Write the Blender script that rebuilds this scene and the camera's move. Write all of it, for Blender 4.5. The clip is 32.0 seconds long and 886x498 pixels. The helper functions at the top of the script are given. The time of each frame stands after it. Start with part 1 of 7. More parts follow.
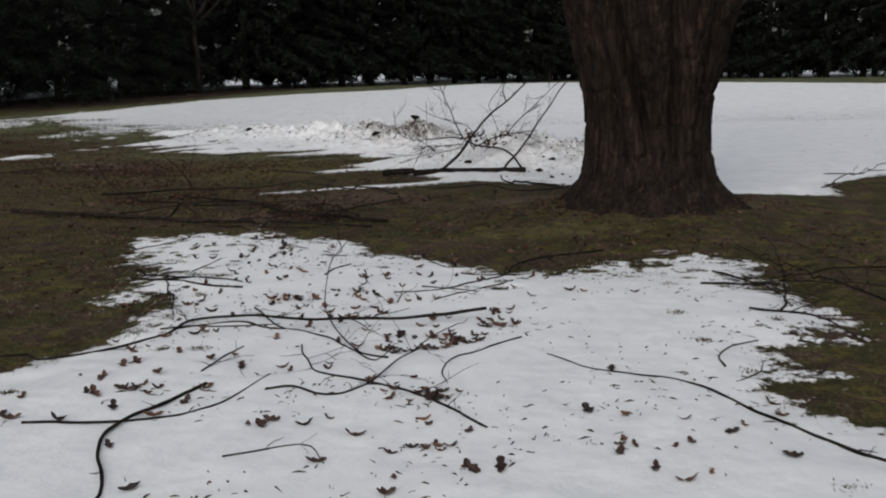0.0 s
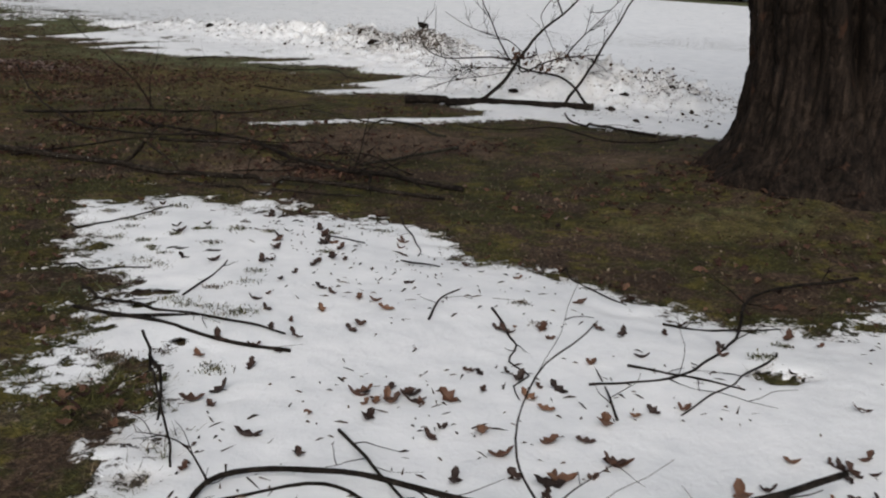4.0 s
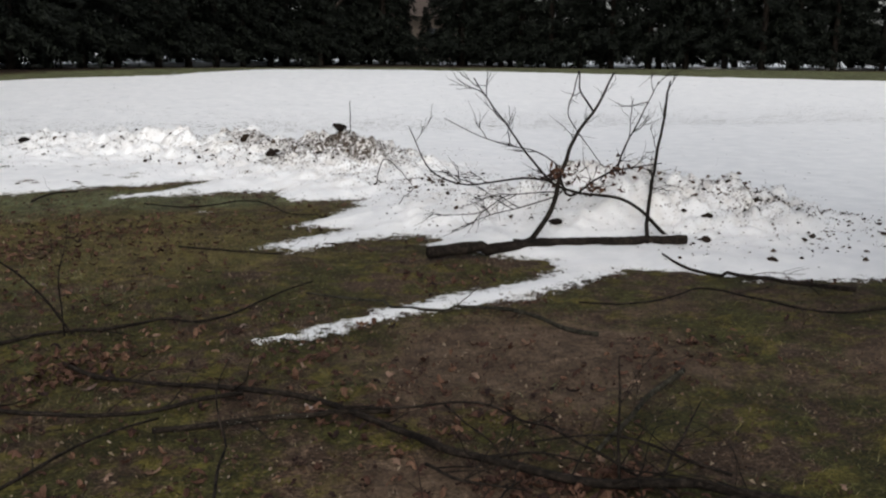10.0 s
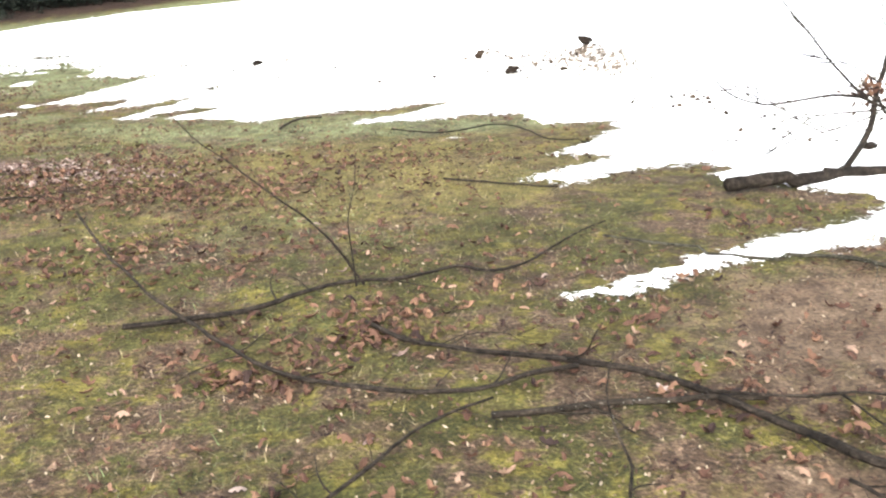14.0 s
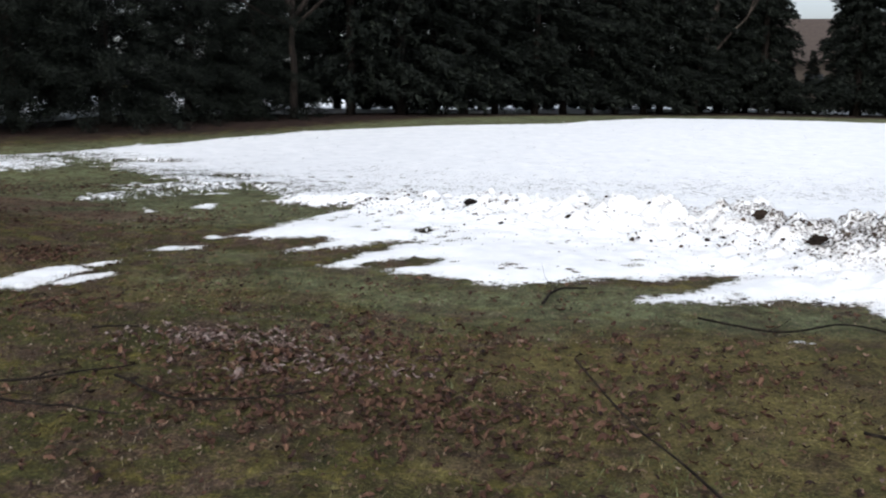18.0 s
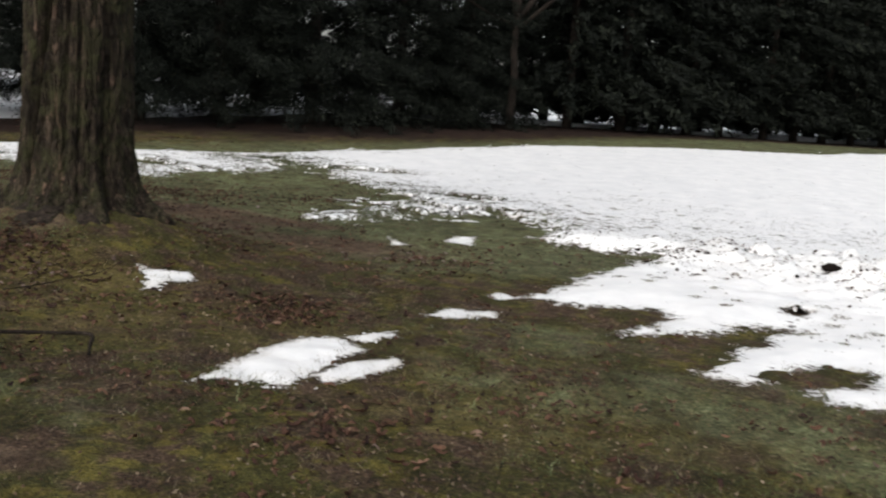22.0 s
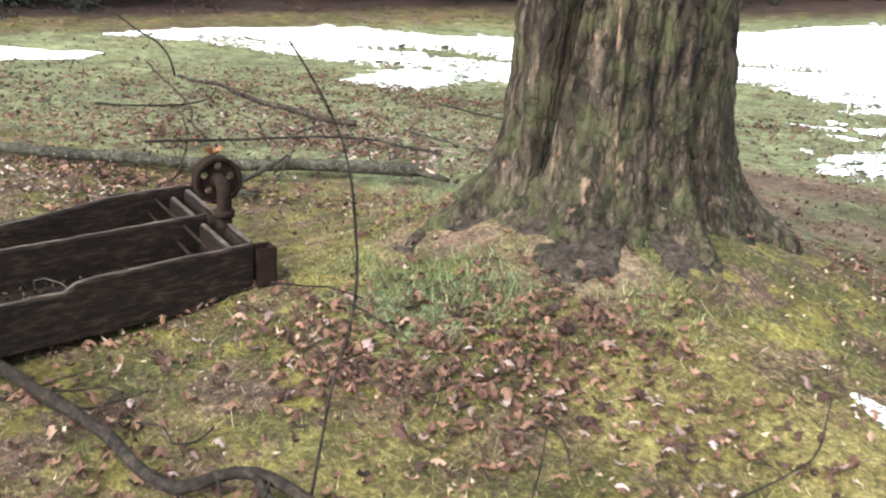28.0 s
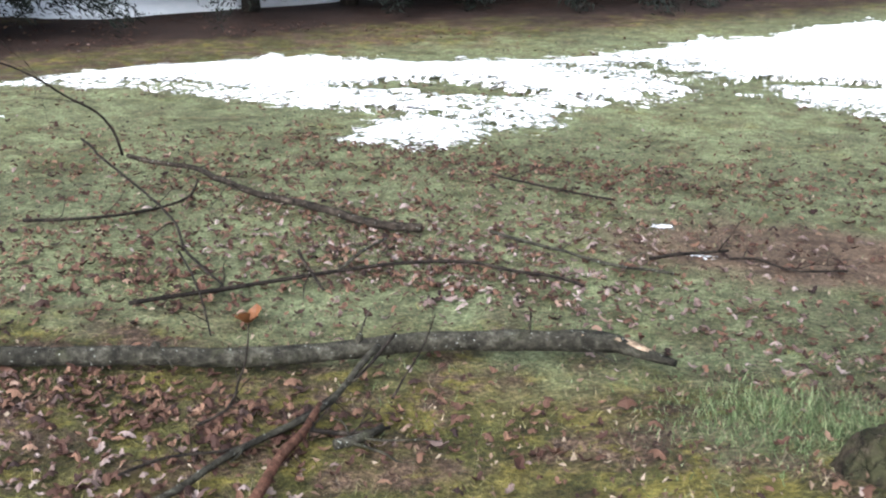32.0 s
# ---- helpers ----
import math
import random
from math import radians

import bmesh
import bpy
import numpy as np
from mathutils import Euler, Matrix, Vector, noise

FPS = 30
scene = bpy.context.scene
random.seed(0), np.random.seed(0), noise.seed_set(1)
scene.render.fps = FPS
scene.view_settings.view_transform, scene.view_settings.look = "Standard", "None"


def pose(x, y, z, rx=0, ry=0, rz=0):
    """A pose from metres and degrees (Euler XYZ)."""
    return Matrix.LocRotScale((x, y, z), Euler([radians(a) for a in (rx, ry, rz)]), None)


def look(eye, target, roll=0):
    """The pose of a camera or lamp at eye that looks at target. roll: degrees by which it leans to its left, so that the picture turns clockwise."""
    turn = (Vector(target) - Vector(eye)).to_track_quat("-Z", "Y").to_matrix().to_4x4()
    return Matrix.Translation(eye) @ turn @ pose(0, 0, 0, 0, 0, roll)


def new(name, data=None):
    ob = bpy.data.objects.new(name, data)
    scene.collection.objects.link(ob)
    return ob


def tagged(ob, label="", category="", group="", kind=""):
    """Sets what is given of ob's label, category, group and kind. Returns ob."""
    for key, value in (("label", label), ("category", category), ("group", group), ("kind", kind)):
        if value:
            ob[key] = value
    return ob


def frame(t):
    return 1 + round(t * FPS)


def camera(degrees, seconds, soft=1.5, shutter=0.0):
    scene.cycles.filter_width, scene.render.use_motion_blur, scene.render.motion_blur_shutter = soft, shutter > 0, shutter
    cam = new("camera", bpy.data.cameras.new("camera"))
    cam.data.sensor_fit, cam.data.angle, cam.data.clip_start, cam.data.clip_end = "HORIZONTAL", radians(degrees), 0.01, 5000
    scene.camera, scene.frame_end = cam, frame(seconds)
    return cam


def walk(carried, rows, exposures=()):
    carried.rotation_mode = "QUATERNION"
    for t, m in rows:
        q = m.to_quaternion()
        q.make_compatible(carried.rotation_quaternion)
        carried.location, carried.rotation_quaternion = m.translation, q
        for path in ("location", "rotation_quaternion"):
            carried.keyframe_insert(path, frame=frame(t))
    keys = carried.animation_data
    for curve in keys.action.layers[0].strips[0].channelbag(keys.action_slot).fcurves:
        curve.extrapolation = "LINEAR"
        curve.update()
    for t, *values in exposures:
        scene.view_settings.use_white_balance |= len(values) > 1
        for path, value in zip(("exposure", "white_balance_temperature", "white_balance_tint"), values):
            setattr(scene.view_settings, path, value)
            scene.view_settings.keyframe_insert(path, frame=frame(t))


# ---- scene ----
cam = camera(49.9, 32.0, soft=2.05, shutter=0.25)
METRES, EYE, TILT, LEAN, TURN = 22.388, 1.5, 0.0, 0.0, 0.0
ROWS = [
    (0.0, 0.0, 0.0, 0.0, -0.18, -10.98, 0.92),
    (0.5, -0.004, 0.0191, -0.0019, 0.81, -11.11, 0.17),
    (1.0, -0.0068, 0.0399, 0.0001, -1.44, -10.39, 0.59),
    (1.5, -0.0074, 0.0583, -0.0004, -0.48, -9.21, -0.93),
    (2.0, -0.0162, 0.0775, -0.0019, 2.16, -10.77, -2.5),
    (2.5, -0.0239, 0.0938, -0.0015, 0.89, -12.02, -1.73),
    (4.5, -0.0589, 0.1633, -0.0063, -4.16, -17.94, -4.16),
    (5.0, -0.0674, 0.1799, -0.0054, -4.72, -18.8, -5.26),
    (5.5, -0.0784, 0.1959, -0.0043, -10.16, -17.04, -3.16),
    (6.0, -0.0855, 0.212, -0.0046, -13.86, -14.43, -2.91),
    (6.5, -0.0907, 0.2281, -0.0029, -14.33, -11.28, -1.78),
    (7.0, -0.099, 0.2469, -0.0032, -11.81, -8.73, -0.64),
    (7.5, -0.1001, 0.2616, -0.0029, -12.73, -9.64, -0.91),
    (8.0, -0.0996, 0.2771, -0.0021, -12.82, -9.91, -1.31),
    (8.5, -0.1085, 0.2901, -0.003, -13.03, -10.32, -0.3),
    (9.0, -0.1176, 0.3023, -0.0031, -13.8, -10.57, -1.26),
    (9.5, -0.1234, 0.3156, -0.0035, -16.33, -10.63, 0.38),
    (10.0, -0.1287, 0.3203, -0.0017, -17.77, -11.96, -0.61),
    (10.5, -0.1332, 0.3215, -0.0009, -18.85, -17.13, -0.69),
    (11.0, -0.1362, 0.3222, -0.0004, -18.52, -20.37, 0.37),
    (11.5, -0.1376, 0.3228, -0.0003, -18.62, -19.92, 1.54),
    (12.0, -0.1393, 0.3234, -0.0002, -18.69, -18.98, 1.37),
    (12.5, -0.1408, 0.3251, -0.0008, -17.74, -19.09, 0.5),
    (13.0, -0.1404, 0.3351, -0.0013, -14.55, -19.28, 0.69),
    (13.5, -0.1415, 0.345, -0.0012, -9.72, -17.54, 0.62),
    (14.0, -0.1491, 0.3576, -0.0018, -6.72, -17.11, 2.22),
    (14.5, -0.1556, 0.3691, -0.0024, -6.38, -17.11, 1.48),
    (15.0, -0.159, 0.3863, -0.0024, -1.46, -16.17, 0.4),
    (15.5, -0.1636, 0.3983, -0.0026, 4.1, -15.1, -0.31),
    (17.5, -0.1868, 0.4523, -0.002, 6.53, -11.02, -1.7),
    (18.0, -0.1986, 0.4655, -0.0018, 1.57, -9.54, -0.9),
    (18.5, -0.2086, 0.4811, -0.0033, -0.77, -10.11, 0.37),
    (19.0, -0.2184, 0.4941, -0.0028, -1.53, -9.67, -1.97),
    (19.5, -0.2296, 0.5062, -0.0023, -6.08, -9.05, -0.16),
    (20.0, -0.2388, 0.5227, -0.0034, -5.55, -9.28, -2.33),
    (20.5, -0.246, 0.5384, -0.0033, -0.3, -8.02, -3.73),
    (21.0, -0.2586, 0.5548, -0.0045, 3.82, -8.36, -2.48),
    (21.5, -0.268, 0.5697, -0.0051, 5.99, -9.34, -2.43),
    (22.0, -0.2773, 0.5874, -0.0049, 11.61, -9.38, -4.15),
    (22.5, -0.2886, 0.6017, -0.0067, 16.99, -11.57, -3.45),
    (23.0, -0.3017, 0.615, -0.0061, 19.44, -11.97, -3.02),
    (23.5, -0.3139, 0.6295, -0.0073, 21.37, -12.75, -1.21),
    (24.0, -0.3272, 0.6409, -0.0073, 22.39, -13.66, -2.5),
    (24.5, -0.3429, 0.6495, -0.0071, 22.68, -13.97, -1.41),
    (25.0, -0.3566, 0.6625, -0.0082, 23.98, -15.15, -2.14),
    (25.5, -0.3683, 0.6742, -0.008, 26.11, -15.77, -3.43),
    (27.5, -0.4245, 0.7193, -0.0096, 24.02, -17.47, -1.19),
    (28.0, -0.4383, 0.7297, -0.0095, 22.29, -18.2, -3.01),
    (28.5, -0.449, 0.7422, -0.0083, 22.9, -16.72, -3.14),
    (29.0, -0.4627, 0.7509, -0.0087, 23.03, -16.5, -2.71),
    (29.5, -0.4747, 0.7572, -0.0072, 20.05, -16.86, -2.12),
    (30.0, -0.4865, 0.7687, -0.0071, 19.84, -16.21, -1.65),
    (30.5, -0.4959, 0.7787, -0.0071, 20.2, -15.96, -1.25),
    (31.0, -0.5084, 0.7883, -0.0065, 16.83, -16.54, 0.64),
    (31.5, -0.5165, 0.7963, -0.0067, 14.48, -17.18, -1.31),
    (32.0, -0.5223, 0.8073, -0.0061, 14.84, -18.27, -1.01),
]
EXPOSURES = [(0.0, -0.15, 6400, 10), (1.0, -0.15, 6400, 10), (2.0, 0.1, 6500, 10), (6.0, 0.05, 6500, 10), (7.0, 0.3, 6500, 10), (9.0, 0.3, 6500, 10), (9.9, 0.25, 6500, 10), (10.4, 1.2, 6500, 10), (11.0, 2.2, 6500, 9),
             (12.0, 2.75, 6500, 8), (15.5, 2.9, 6500, 7), (17.0, 1.4, 6200, 9), (17.5, 1.1, 6100, 9), (18.0, 0.8, 6050, 10), (19.0, 0.42, 6020, 10), (20.0, 0.3, 5950, 10), (21.0, 0.2, 6100, 10), (21.5, 0.4, 6300, 9),
             (22.3, 0.95, 6800, 10), (23.0, 1.6, 7200, 10), (25.0, 2.25, 7000, 10), (28.0, 2.95, 6150, 7), (30.5, 2.85, 5950, 8), (31.2, 2.65, 5850, 9), (32.0, 2.45, 5800, 9)]
walk(cam, [(t, pose(0, 0, EYE, TILT, LEAN, TURN) @ pose(METRES * x, METRES * y, METRES * z, 90 + pitch, roll, yaw)) for t, x, y, z, yaw, pitch, roll in ROWS], EXPOSURES)

# ---- light: an overcast winter sky, the sun spread wide behind cloud ----
world = bpy.data.worlds.new("overcast_sky")
scene.world = world
world.use_nodes = True
wn, wl = world.node_tree.nodes, world.node_tree.links
wn.clear()
sky = wn.new("ShaderNodeTexSky")
sky.sky_type, sky.sun_disc = "NISHITA", False
sky.sun_elevation, sky.sun_rotation = radians(32), radians(200)
sky.air_density, sky.dust_density, sky.ozone_density = 1.0, 4.0, 1.0
grey = wn.new("ShaderNodeHueSaturation")
grey.inputs["Saturation"].default_value = 0.36
sky_bg = wn.new("ShaderNodeBackground")
sky_bg.inputs["Strength"].default_value = 0.12
sky_out = wn.new("ShaderNodeOutputWorld")
wl.new(sky.outputs[0], grey.inputs["Color"])
wl.new(grey.outputs[0], sky_bg.inputs["Color"])
wl.new(sky_bg.outputs[0], sky_out.inputs["Surface"])
sun = new("sun", bpy.data.lights.new("sun", "SUN"))
sun.data.energy, sun.data.angle, sun.data.color = 0.7, radians(40), (1.0, 0.97, 0.93)
sun.matrix_world = look((0, 0, 30), (-6, 17, 0))


# ---- numeric noise ----
def lattice(i, j, k, s):
    h = (i * 374761393 + j * 668265263 + k * 2147483647 + s * 1274126177) & 0xFFFFFFFF
    h = ((h ^ (h >> 13)) * 1274126177) & 0xFFFFFFFF
    return ((h ^ (h >> 16)) & 0xFFFFFF) / 8388607.5 - 1.0


def vnoise(x, y, z=0.0, seed=0):
    """Smooth lattice noise, -1 to 1."""
    if np.ndim(z) == 0:
        x, y = np.broadcast_arrays(np.asarray(x, float), np.asarray(y, float))
        i, j, k = np.floor(x).astype(np.int64), np.floor(y).astype(np.int64), int(math.floor(z))
        u, v = x - i, y - j
        u, v = u * u * (3 - 2 * u), v * v * (3 - 2 * v)
        return (lattice(i, j, k, seed) * (1 - u) + lattice(i + 1, j, k, seed) * u) * (1 - v) + (lattice(i, j + 1, k, seed) * (1 - u) + lattice(i + 1, j + 1, k, seed) * u) * v
    x, y, z = np.broadcast_arrays(np.asarray(x, float), np.asarray(y, float), np.asarray(z, float))
    i, j, k = np.floor(x).astype(np.int64), np.floor(y).astype(np.int64), np.floor(z).astype(np.int64)
    u, v, w = x - i, y - j, z - k
    u, v, w = u * u * (3 - 2 * u), v * v * (3 - 2 * v), w * w * (3 - 2 * w)
    total = 0.0
    for a in (0, 1):
        for b in (0, 1):
            for c in (0, 1):
                weight = (u if a else 1 - u) * (v if b else 1 - v) * (w if c else 1 - w)
                total = total + weight * lattice(i + a, j + b, k + c, seed)
    return total


def fbm(x, y, z=0.0, octaves=3, seed=0):
    total, amp = 0.0, 1.0
    for o in range(octaves):
        f = 2.03 ** o
        total, amp = total + amp * vnoise(np.asarray(x) * f, np.asarray(y) * f, z * f, seed + 17 * o), amp * 0.5
    return total / 1.75


def cells(x, y, seed=0):
    """Distance to the nearest scattered point, and that point's random number."""
    i, j = np.floor(x).astype(np.int64), np.floor(y).astype(np.int64)
    best, value = np.full(np.shape(x), 9.0), np.zeros(np.shape(x))
    for a in (-1, 0, 1):
        for b in (-1, 0, 1):
            px = i + a + 0.5 + 0.45 * lattice(i + a, j + b, 0, seed)
            py = j + b + 0.5 + 0.45 * lattice(i + a, j + b, 1, seed)
            d = np.hypot(x - px, y - py)
            near = d < best
            best, value = np.where(near, d, best), np.where(near, lattice(i + a, j + b, 2, seed), value)
    return best, value


def ease(a, b, v):
    v = np.clip((v - a) / (b - a), 0, 1)
    return v * v * (3 - 2 * v)


# ---- the lie of the land ----
TREE_A, TREE_B = (2.15, 9.98), (-10.58, 20.1)


def land(x, y):
    """The ground's height, without its small roughness."""
    x, y = np.asarray(x, float), np.asarray(y, float)
    z = -0.1 * ease(0, 9, y) + 0.7 * ease(24, 41, y) - 0.15 * ease(42, 56, y)
    z = z + 0.45 * np.exp(-(np.hypot(x + 10.56, y - 19.97) / 1.08) ** 2)
    return z + 0.2 * np.exp(-(np.hypot(x - 2.2, y - 10.1) / 1.4) ** 2)


def ground_z(x, y):
    return land(x, y) + 0.018 * fbm(np.asarray(x) * 1.6, np.asarray(y) * 1.6, 0, 3, 5) + 0.008 * vnoise(np.asarray(x) * 9, np.asarray(y) * 9, 0, 8)


def inside(points, x, y):
    """Distance to a closed outline, positive within."""
    x, y = np.asarray(x, float), np.asarray(y, float)
    best, odd = np.full(x.shape, 1e9), np.zeros(x.shape, bool)
    for (ax, ay), (bx, by) in zip(points, points[1:] + points[:1]):
        ex, ey = bx - ax, by - ay
        s = np.clip(((x - ax) * ex + (y - ay) * ey) / (ex * ex + ey * ey + 1e-12), 0, 1)
        best = np.minimum(best, np.hypot(x - ax - s * ex, y - ay - s * ey))
        if by != ay:
            odd ^= ((ay > y) != (by > y)) & (x < (bx - ax) * (y - ay) / (by - ay) + ax)
    return np.where(odd, best, -best)


def along(points, x, y):
    """Distance to an open line of (x, y, value), and the value at the nearest place."""
    best, value = np.full(np.shape(x), 1e9), np.zeros(np.shape(x))
    for (ax, ay, av), (bx, by, bv) in zip(points, points[1:]):
        ex, ey = bx - ax, by - ay
        s = np.clip(((x - ax) * ex + (y - ay) * ey) / (ex * ex + ey * ey), 0, 1)
        d = np.hypot(x - ax - s * ex, y - ay - s * ey)
        near = d < best
        best, value = np.where(near, d, best), np.where(near, av + s * (bv - av), value)
    return best, value


# Outlines of the lying snow, in metres on the plan.
NEAR_SNOW = [(-2.91, 8.67), (-2.83, 8.9), (-2.5, 9.15), (-2.2, 9.2), (-2.1, 9.1), (-1.75, 9.04), (-1.46, 8.97), (-1.05, 8.83), (-0.85, 8.77), (-0.66, 8.56), (-0.75, 8.43), (-0.67, 8.13), (-0.49, 8.0), (-0.25, 7.93),
             (-0.02, 7.73), (0.2, 7.42), (0.45, 7.24), (0.66, 7.14), (0.88, 7.12), (1.24, 7.33), (1.47, 7.48), (1.5, 7.14), (1.93, 7.8), (2.3, 7.65), (2.45, 7.22), (2.45, 6.6),
             (2.48, 5.68), (2.16, 5.05), (1.87, 4.95), (1.75, 4.5), (1.6, 4.1), (1.75, 3.8), (1.95, 3.4)]
NEAR_SNOW += [(2.4, 2.4), (2.75, 0.9), (2.2, -0.5), (0.9, -1.5), (-0.6, -1.9), (-2.0, -1.2), (-2.9, 0.3), (-3.0, 2.4), (-2.75, 4.2),
              (-2.2, 4.85), (-2.02, 5.2), (-1.93, 5.5), (-1.9, 6.15), (-1.95, 6.33), (-2.04, 6.43), (-2.13, 6.38), (-2.25, 6.25), (-2.42, 6.36), (-2.44, 6.62), (-2.38, 6.76), (-2.36, 6.98), (-2.4, 7.23), (-2.3, 7.42), (-2.4, 7.6), (-2.7, 7.78), (-2.64, 7.88), (-2.54, 8.09), (-2.84, 8.1), (-2.75, 8.4)]
FIELD_FRONT = [(60, 18), (30, 16), (9, 13.5), (6.2, 13.1), (5.0, 12.1), (4.7, 11.1), (4.1, 11.1), (3.2, 10.75), (2.3, 11.85), (1.91, 12.26), (1.62, 12.41), (1.16, 12.59),
               (0.85, 12.83), (0.44, 13.09), (-0.01, 12.85), (-0.47, 12.57), (-0.9, 12.48), (-1.29, 12.39), (-1.75, 12.26), (-2.0, 12.12), (-2.3, 12.14), (-2.05, 12.32), (-1.73, 12.47),
               (-1.28, 12.7), (-0.91, 12.83), (-0.45, 13.0), (-0.04, 13.27), (-0.1, 13.55), (-0.54, 14.0), (-0.95, 14.1), (-0.6, 14.5), (-0.66, 14.75), (-1.08, 14.66), (-1.4, 14.48),
               (-1.78, 14.32), (-2.08, 14.56), (-1.43, 15.02), (-1.2, 15.2), (-1.66, 15.4), (-1.2, 15.85), (-0.84, 16.31), (-0.7, 16.74), (-1.29, 16.74), (-1.5, 16.86)]
FIELD_FINGERS = [(-1.47, 17.4), (-1.94, 17.6), (-2.4, 17.52), (-2.86, 17.42), (-3.2, 17.42), (-3.06, 17.58), (-2.7, 17.8), (-2.42, 18.12), (-2.15, 18.52), (-2.42, 18.55), (-2.75, 18.25), (-2.92, 18.27),
              (-3.2, 18.3), (-3.53, 18.17), (-3.91, 17.97), (-4.15, 17.85), (-4.46, 18.05), (-4.75, 18.34), (-5.06, 18.3), (-5.16, 18.55), (-4.86, 18.74), (-4.7, 19.08), (-4.95, 19.1), (-5.2, 18.88),
              (-5.42, 18.46), (-5.76, 18.58), (-5.57, 19.02), (-5.4, 19.35), (-5.1, 19.9), (-5.0, 20.15), (-5.4, 19.9), (-5.65, 19.63), (-6.18, 19.43), (-5.85, 19.97), (-5.97, 20.22), (-6.23, 20.18)]
FIELD_SIDE = [(-6.5, 20.1), (-6.9, 20.16), (-6.66, 20.9), (-6.3, 21.95), (-5.86, 22.82), (-6.2, 22.88), (-6.75, 22.92), (-7.22, 23.3), (-7.1, 23.85), (-7.3, 24.4), (-7.9, 24.6), (-8.8, 23.65), (-9.2, 22.95),
              (-9.95, 23.2), (-9.65, 24.2), (-9.4, 25.7), (-10.4, 26.9), (-11.2, 27.6), (-11.97, 27.1), (-12.7, 26.1), (-12.85, 25.3),
              (-13.4, 24.6), (-14.1, 24.6), (-14.25, 25.4), (-15.5, 25.8), (-16.5, 26.1), (-18.1, 25.9), (-17.6, 27.1)]
FIELD_BACK = [(-16.3, 28.2), (-14.7, 28.4), (-12.8, 29.4), (-11.0, 31.4), (-8.6, 34.3), (-5.0, 36.5), (-2.0, 37.7), (-0.9, 38.9),
              (1.4, 41.5), (4.6, 42.0), (10.7, 39.6), (16.4, 37.2), (21.5, 35.8), (40, 33), (60, 28)]
FIELD = FIELD_FRONT + FIELD_FINGERS + FIELD_SIDE + FIELD_BACK
PATCHES_EAST = [[(-8.24, 17.36), (-8.18, 17.67), (-8.1, 18.02), (-8.0, 18.35), (-7.83, 18.47), (-7.69, 18.34), (-7.56, 18.22), (-7.68, 18.0), (-7.71, 17.72), (-7.76, 17.43), (-7.91, 17.47)],
                [(-7.7, 17.67), (-7.62, 17.93), (-7.37, 18.14), (-7.32, 18.07), (-7.46, 17.72), (-7.6, 17.54)], [(-7.83, 18.48), (-7.7, 18.58), (-7.58, 18.78), (-7.51, 18.64), (-7.66, 18.42)],
                [(-7.48, 19.27), (-7.36, 19.6), (-7.22, 19.55), (-7.07, 19.66), (-7.01, 19.52), (-7.15, 19.38), (-7.25, 19.22)], [(-7.2, 20.13), (-7.08, 20.0), (-6.98, 20.2), (-7.11, 20.31)],
                [(-8.0, 22.47), (-7.7, 22.39), (-7.76, 22.94), (-7.97, 22.9)], [(-8.56, 22.37), (-8.4, 21.92), (-8.27, 22.0)]]
PATCHES_WEST = [[(-9.58, 19.25), (-9.47, 19.26), (-9.37, 19.32), (-9.25, 19.45), (-9.16, 19.25), (-9.28, 19.08), (-9.25, 18.9), (-9.33, 18.87), (-9.4, 19.05)],
                [(-10.2, 17.7), (-10.05, 17.66), (-9.97, 17.75), (-9.87, 17.65), (-9.72, 17.63), (-9.73, 17.41), (-9.73, 17.24), (-9.76, 17.07), (-9.78, 16.94), (-9.87, 16.8), (-9.96, 17.11), (-10.06, 17.25), (-10.14, 17.44)],
                [(-20, 23.2), (-18.3, 24.2), (-17.1, 24.6), (-16.9, 24.1), (-17.5, 23.2), (-19, 22.3)], [(-11.13, 17.86), (-11.1, 17.94), (-11.04, 17.9)],
                [(-11.84, 23.09), (-11.81, 23.16), (-11.73, 23.14), (-11.76, 23.07)], [(-11.66, 22.57), (-11.58, 22.62), (-11.48, 22.58)]]
PATCHES_MIDDLE = [[(-1.95, 9.63), (-1.87, 9.73), (-1.77, 9.69), (-1.82, 9.61)], [(-1.96, 9.33), (-1.88, 9.4), (-1.78, 9.36), (-1.84, 9.31)],
                  [(-2.72, 9.5), (-2.66, 9.57), (-2.6, 9.54)], [(-1.75, 9.02), (-1.62, 9.2), (-1.5, 9.1)], [(-2.42, 16.32), (-2.3, 16.38), (-2.22, 16.32)]]
PATCHES = PATCHES_EAST + PATCHES_WEST + PATCHES_MIDDLE
RIDGE = [(-7.0, 23.6, 0.06), (-5.6, 22.9, 0.11), (-4.0, 22.2, 0.15), (-2.6, 21.4, 0.21), (-1.3, 20.0, 0.25), (-0.4, 18.8, 0.33), (0.3, 17.4, 0.10)]
RIDGE_2 = [(0.1, 15.4, 0.14), (0.9, 15.0, 0.36), (1.9, 14.6, 0.36), (2.8, 13.9, 0.1)]


HOLES = [(-4.89, 20.62, 0.22, 0.2), (-5.0, 22.55, 0.22, 0.1), (-14.0, 26.8, 0.62, 0.42), (-13.5, 26.7, 0.4, 0.3), (-7.8, 25.2, 0.5, 0.2), (-8.4, 26.2, 0.6, 0.2), (-10.4, 28.1, 0.7, 0.25)]


def edge_noise(x, y):
    return 0.7 * fbm(x * 1.3, y * 1.3, 0, 2, 21) + 1.3 * fbm(x * 4.2, y * 5.6, 0, 3, 31) + 1.0 * fbm(x * 14, y * 19, 0, 2, 41)


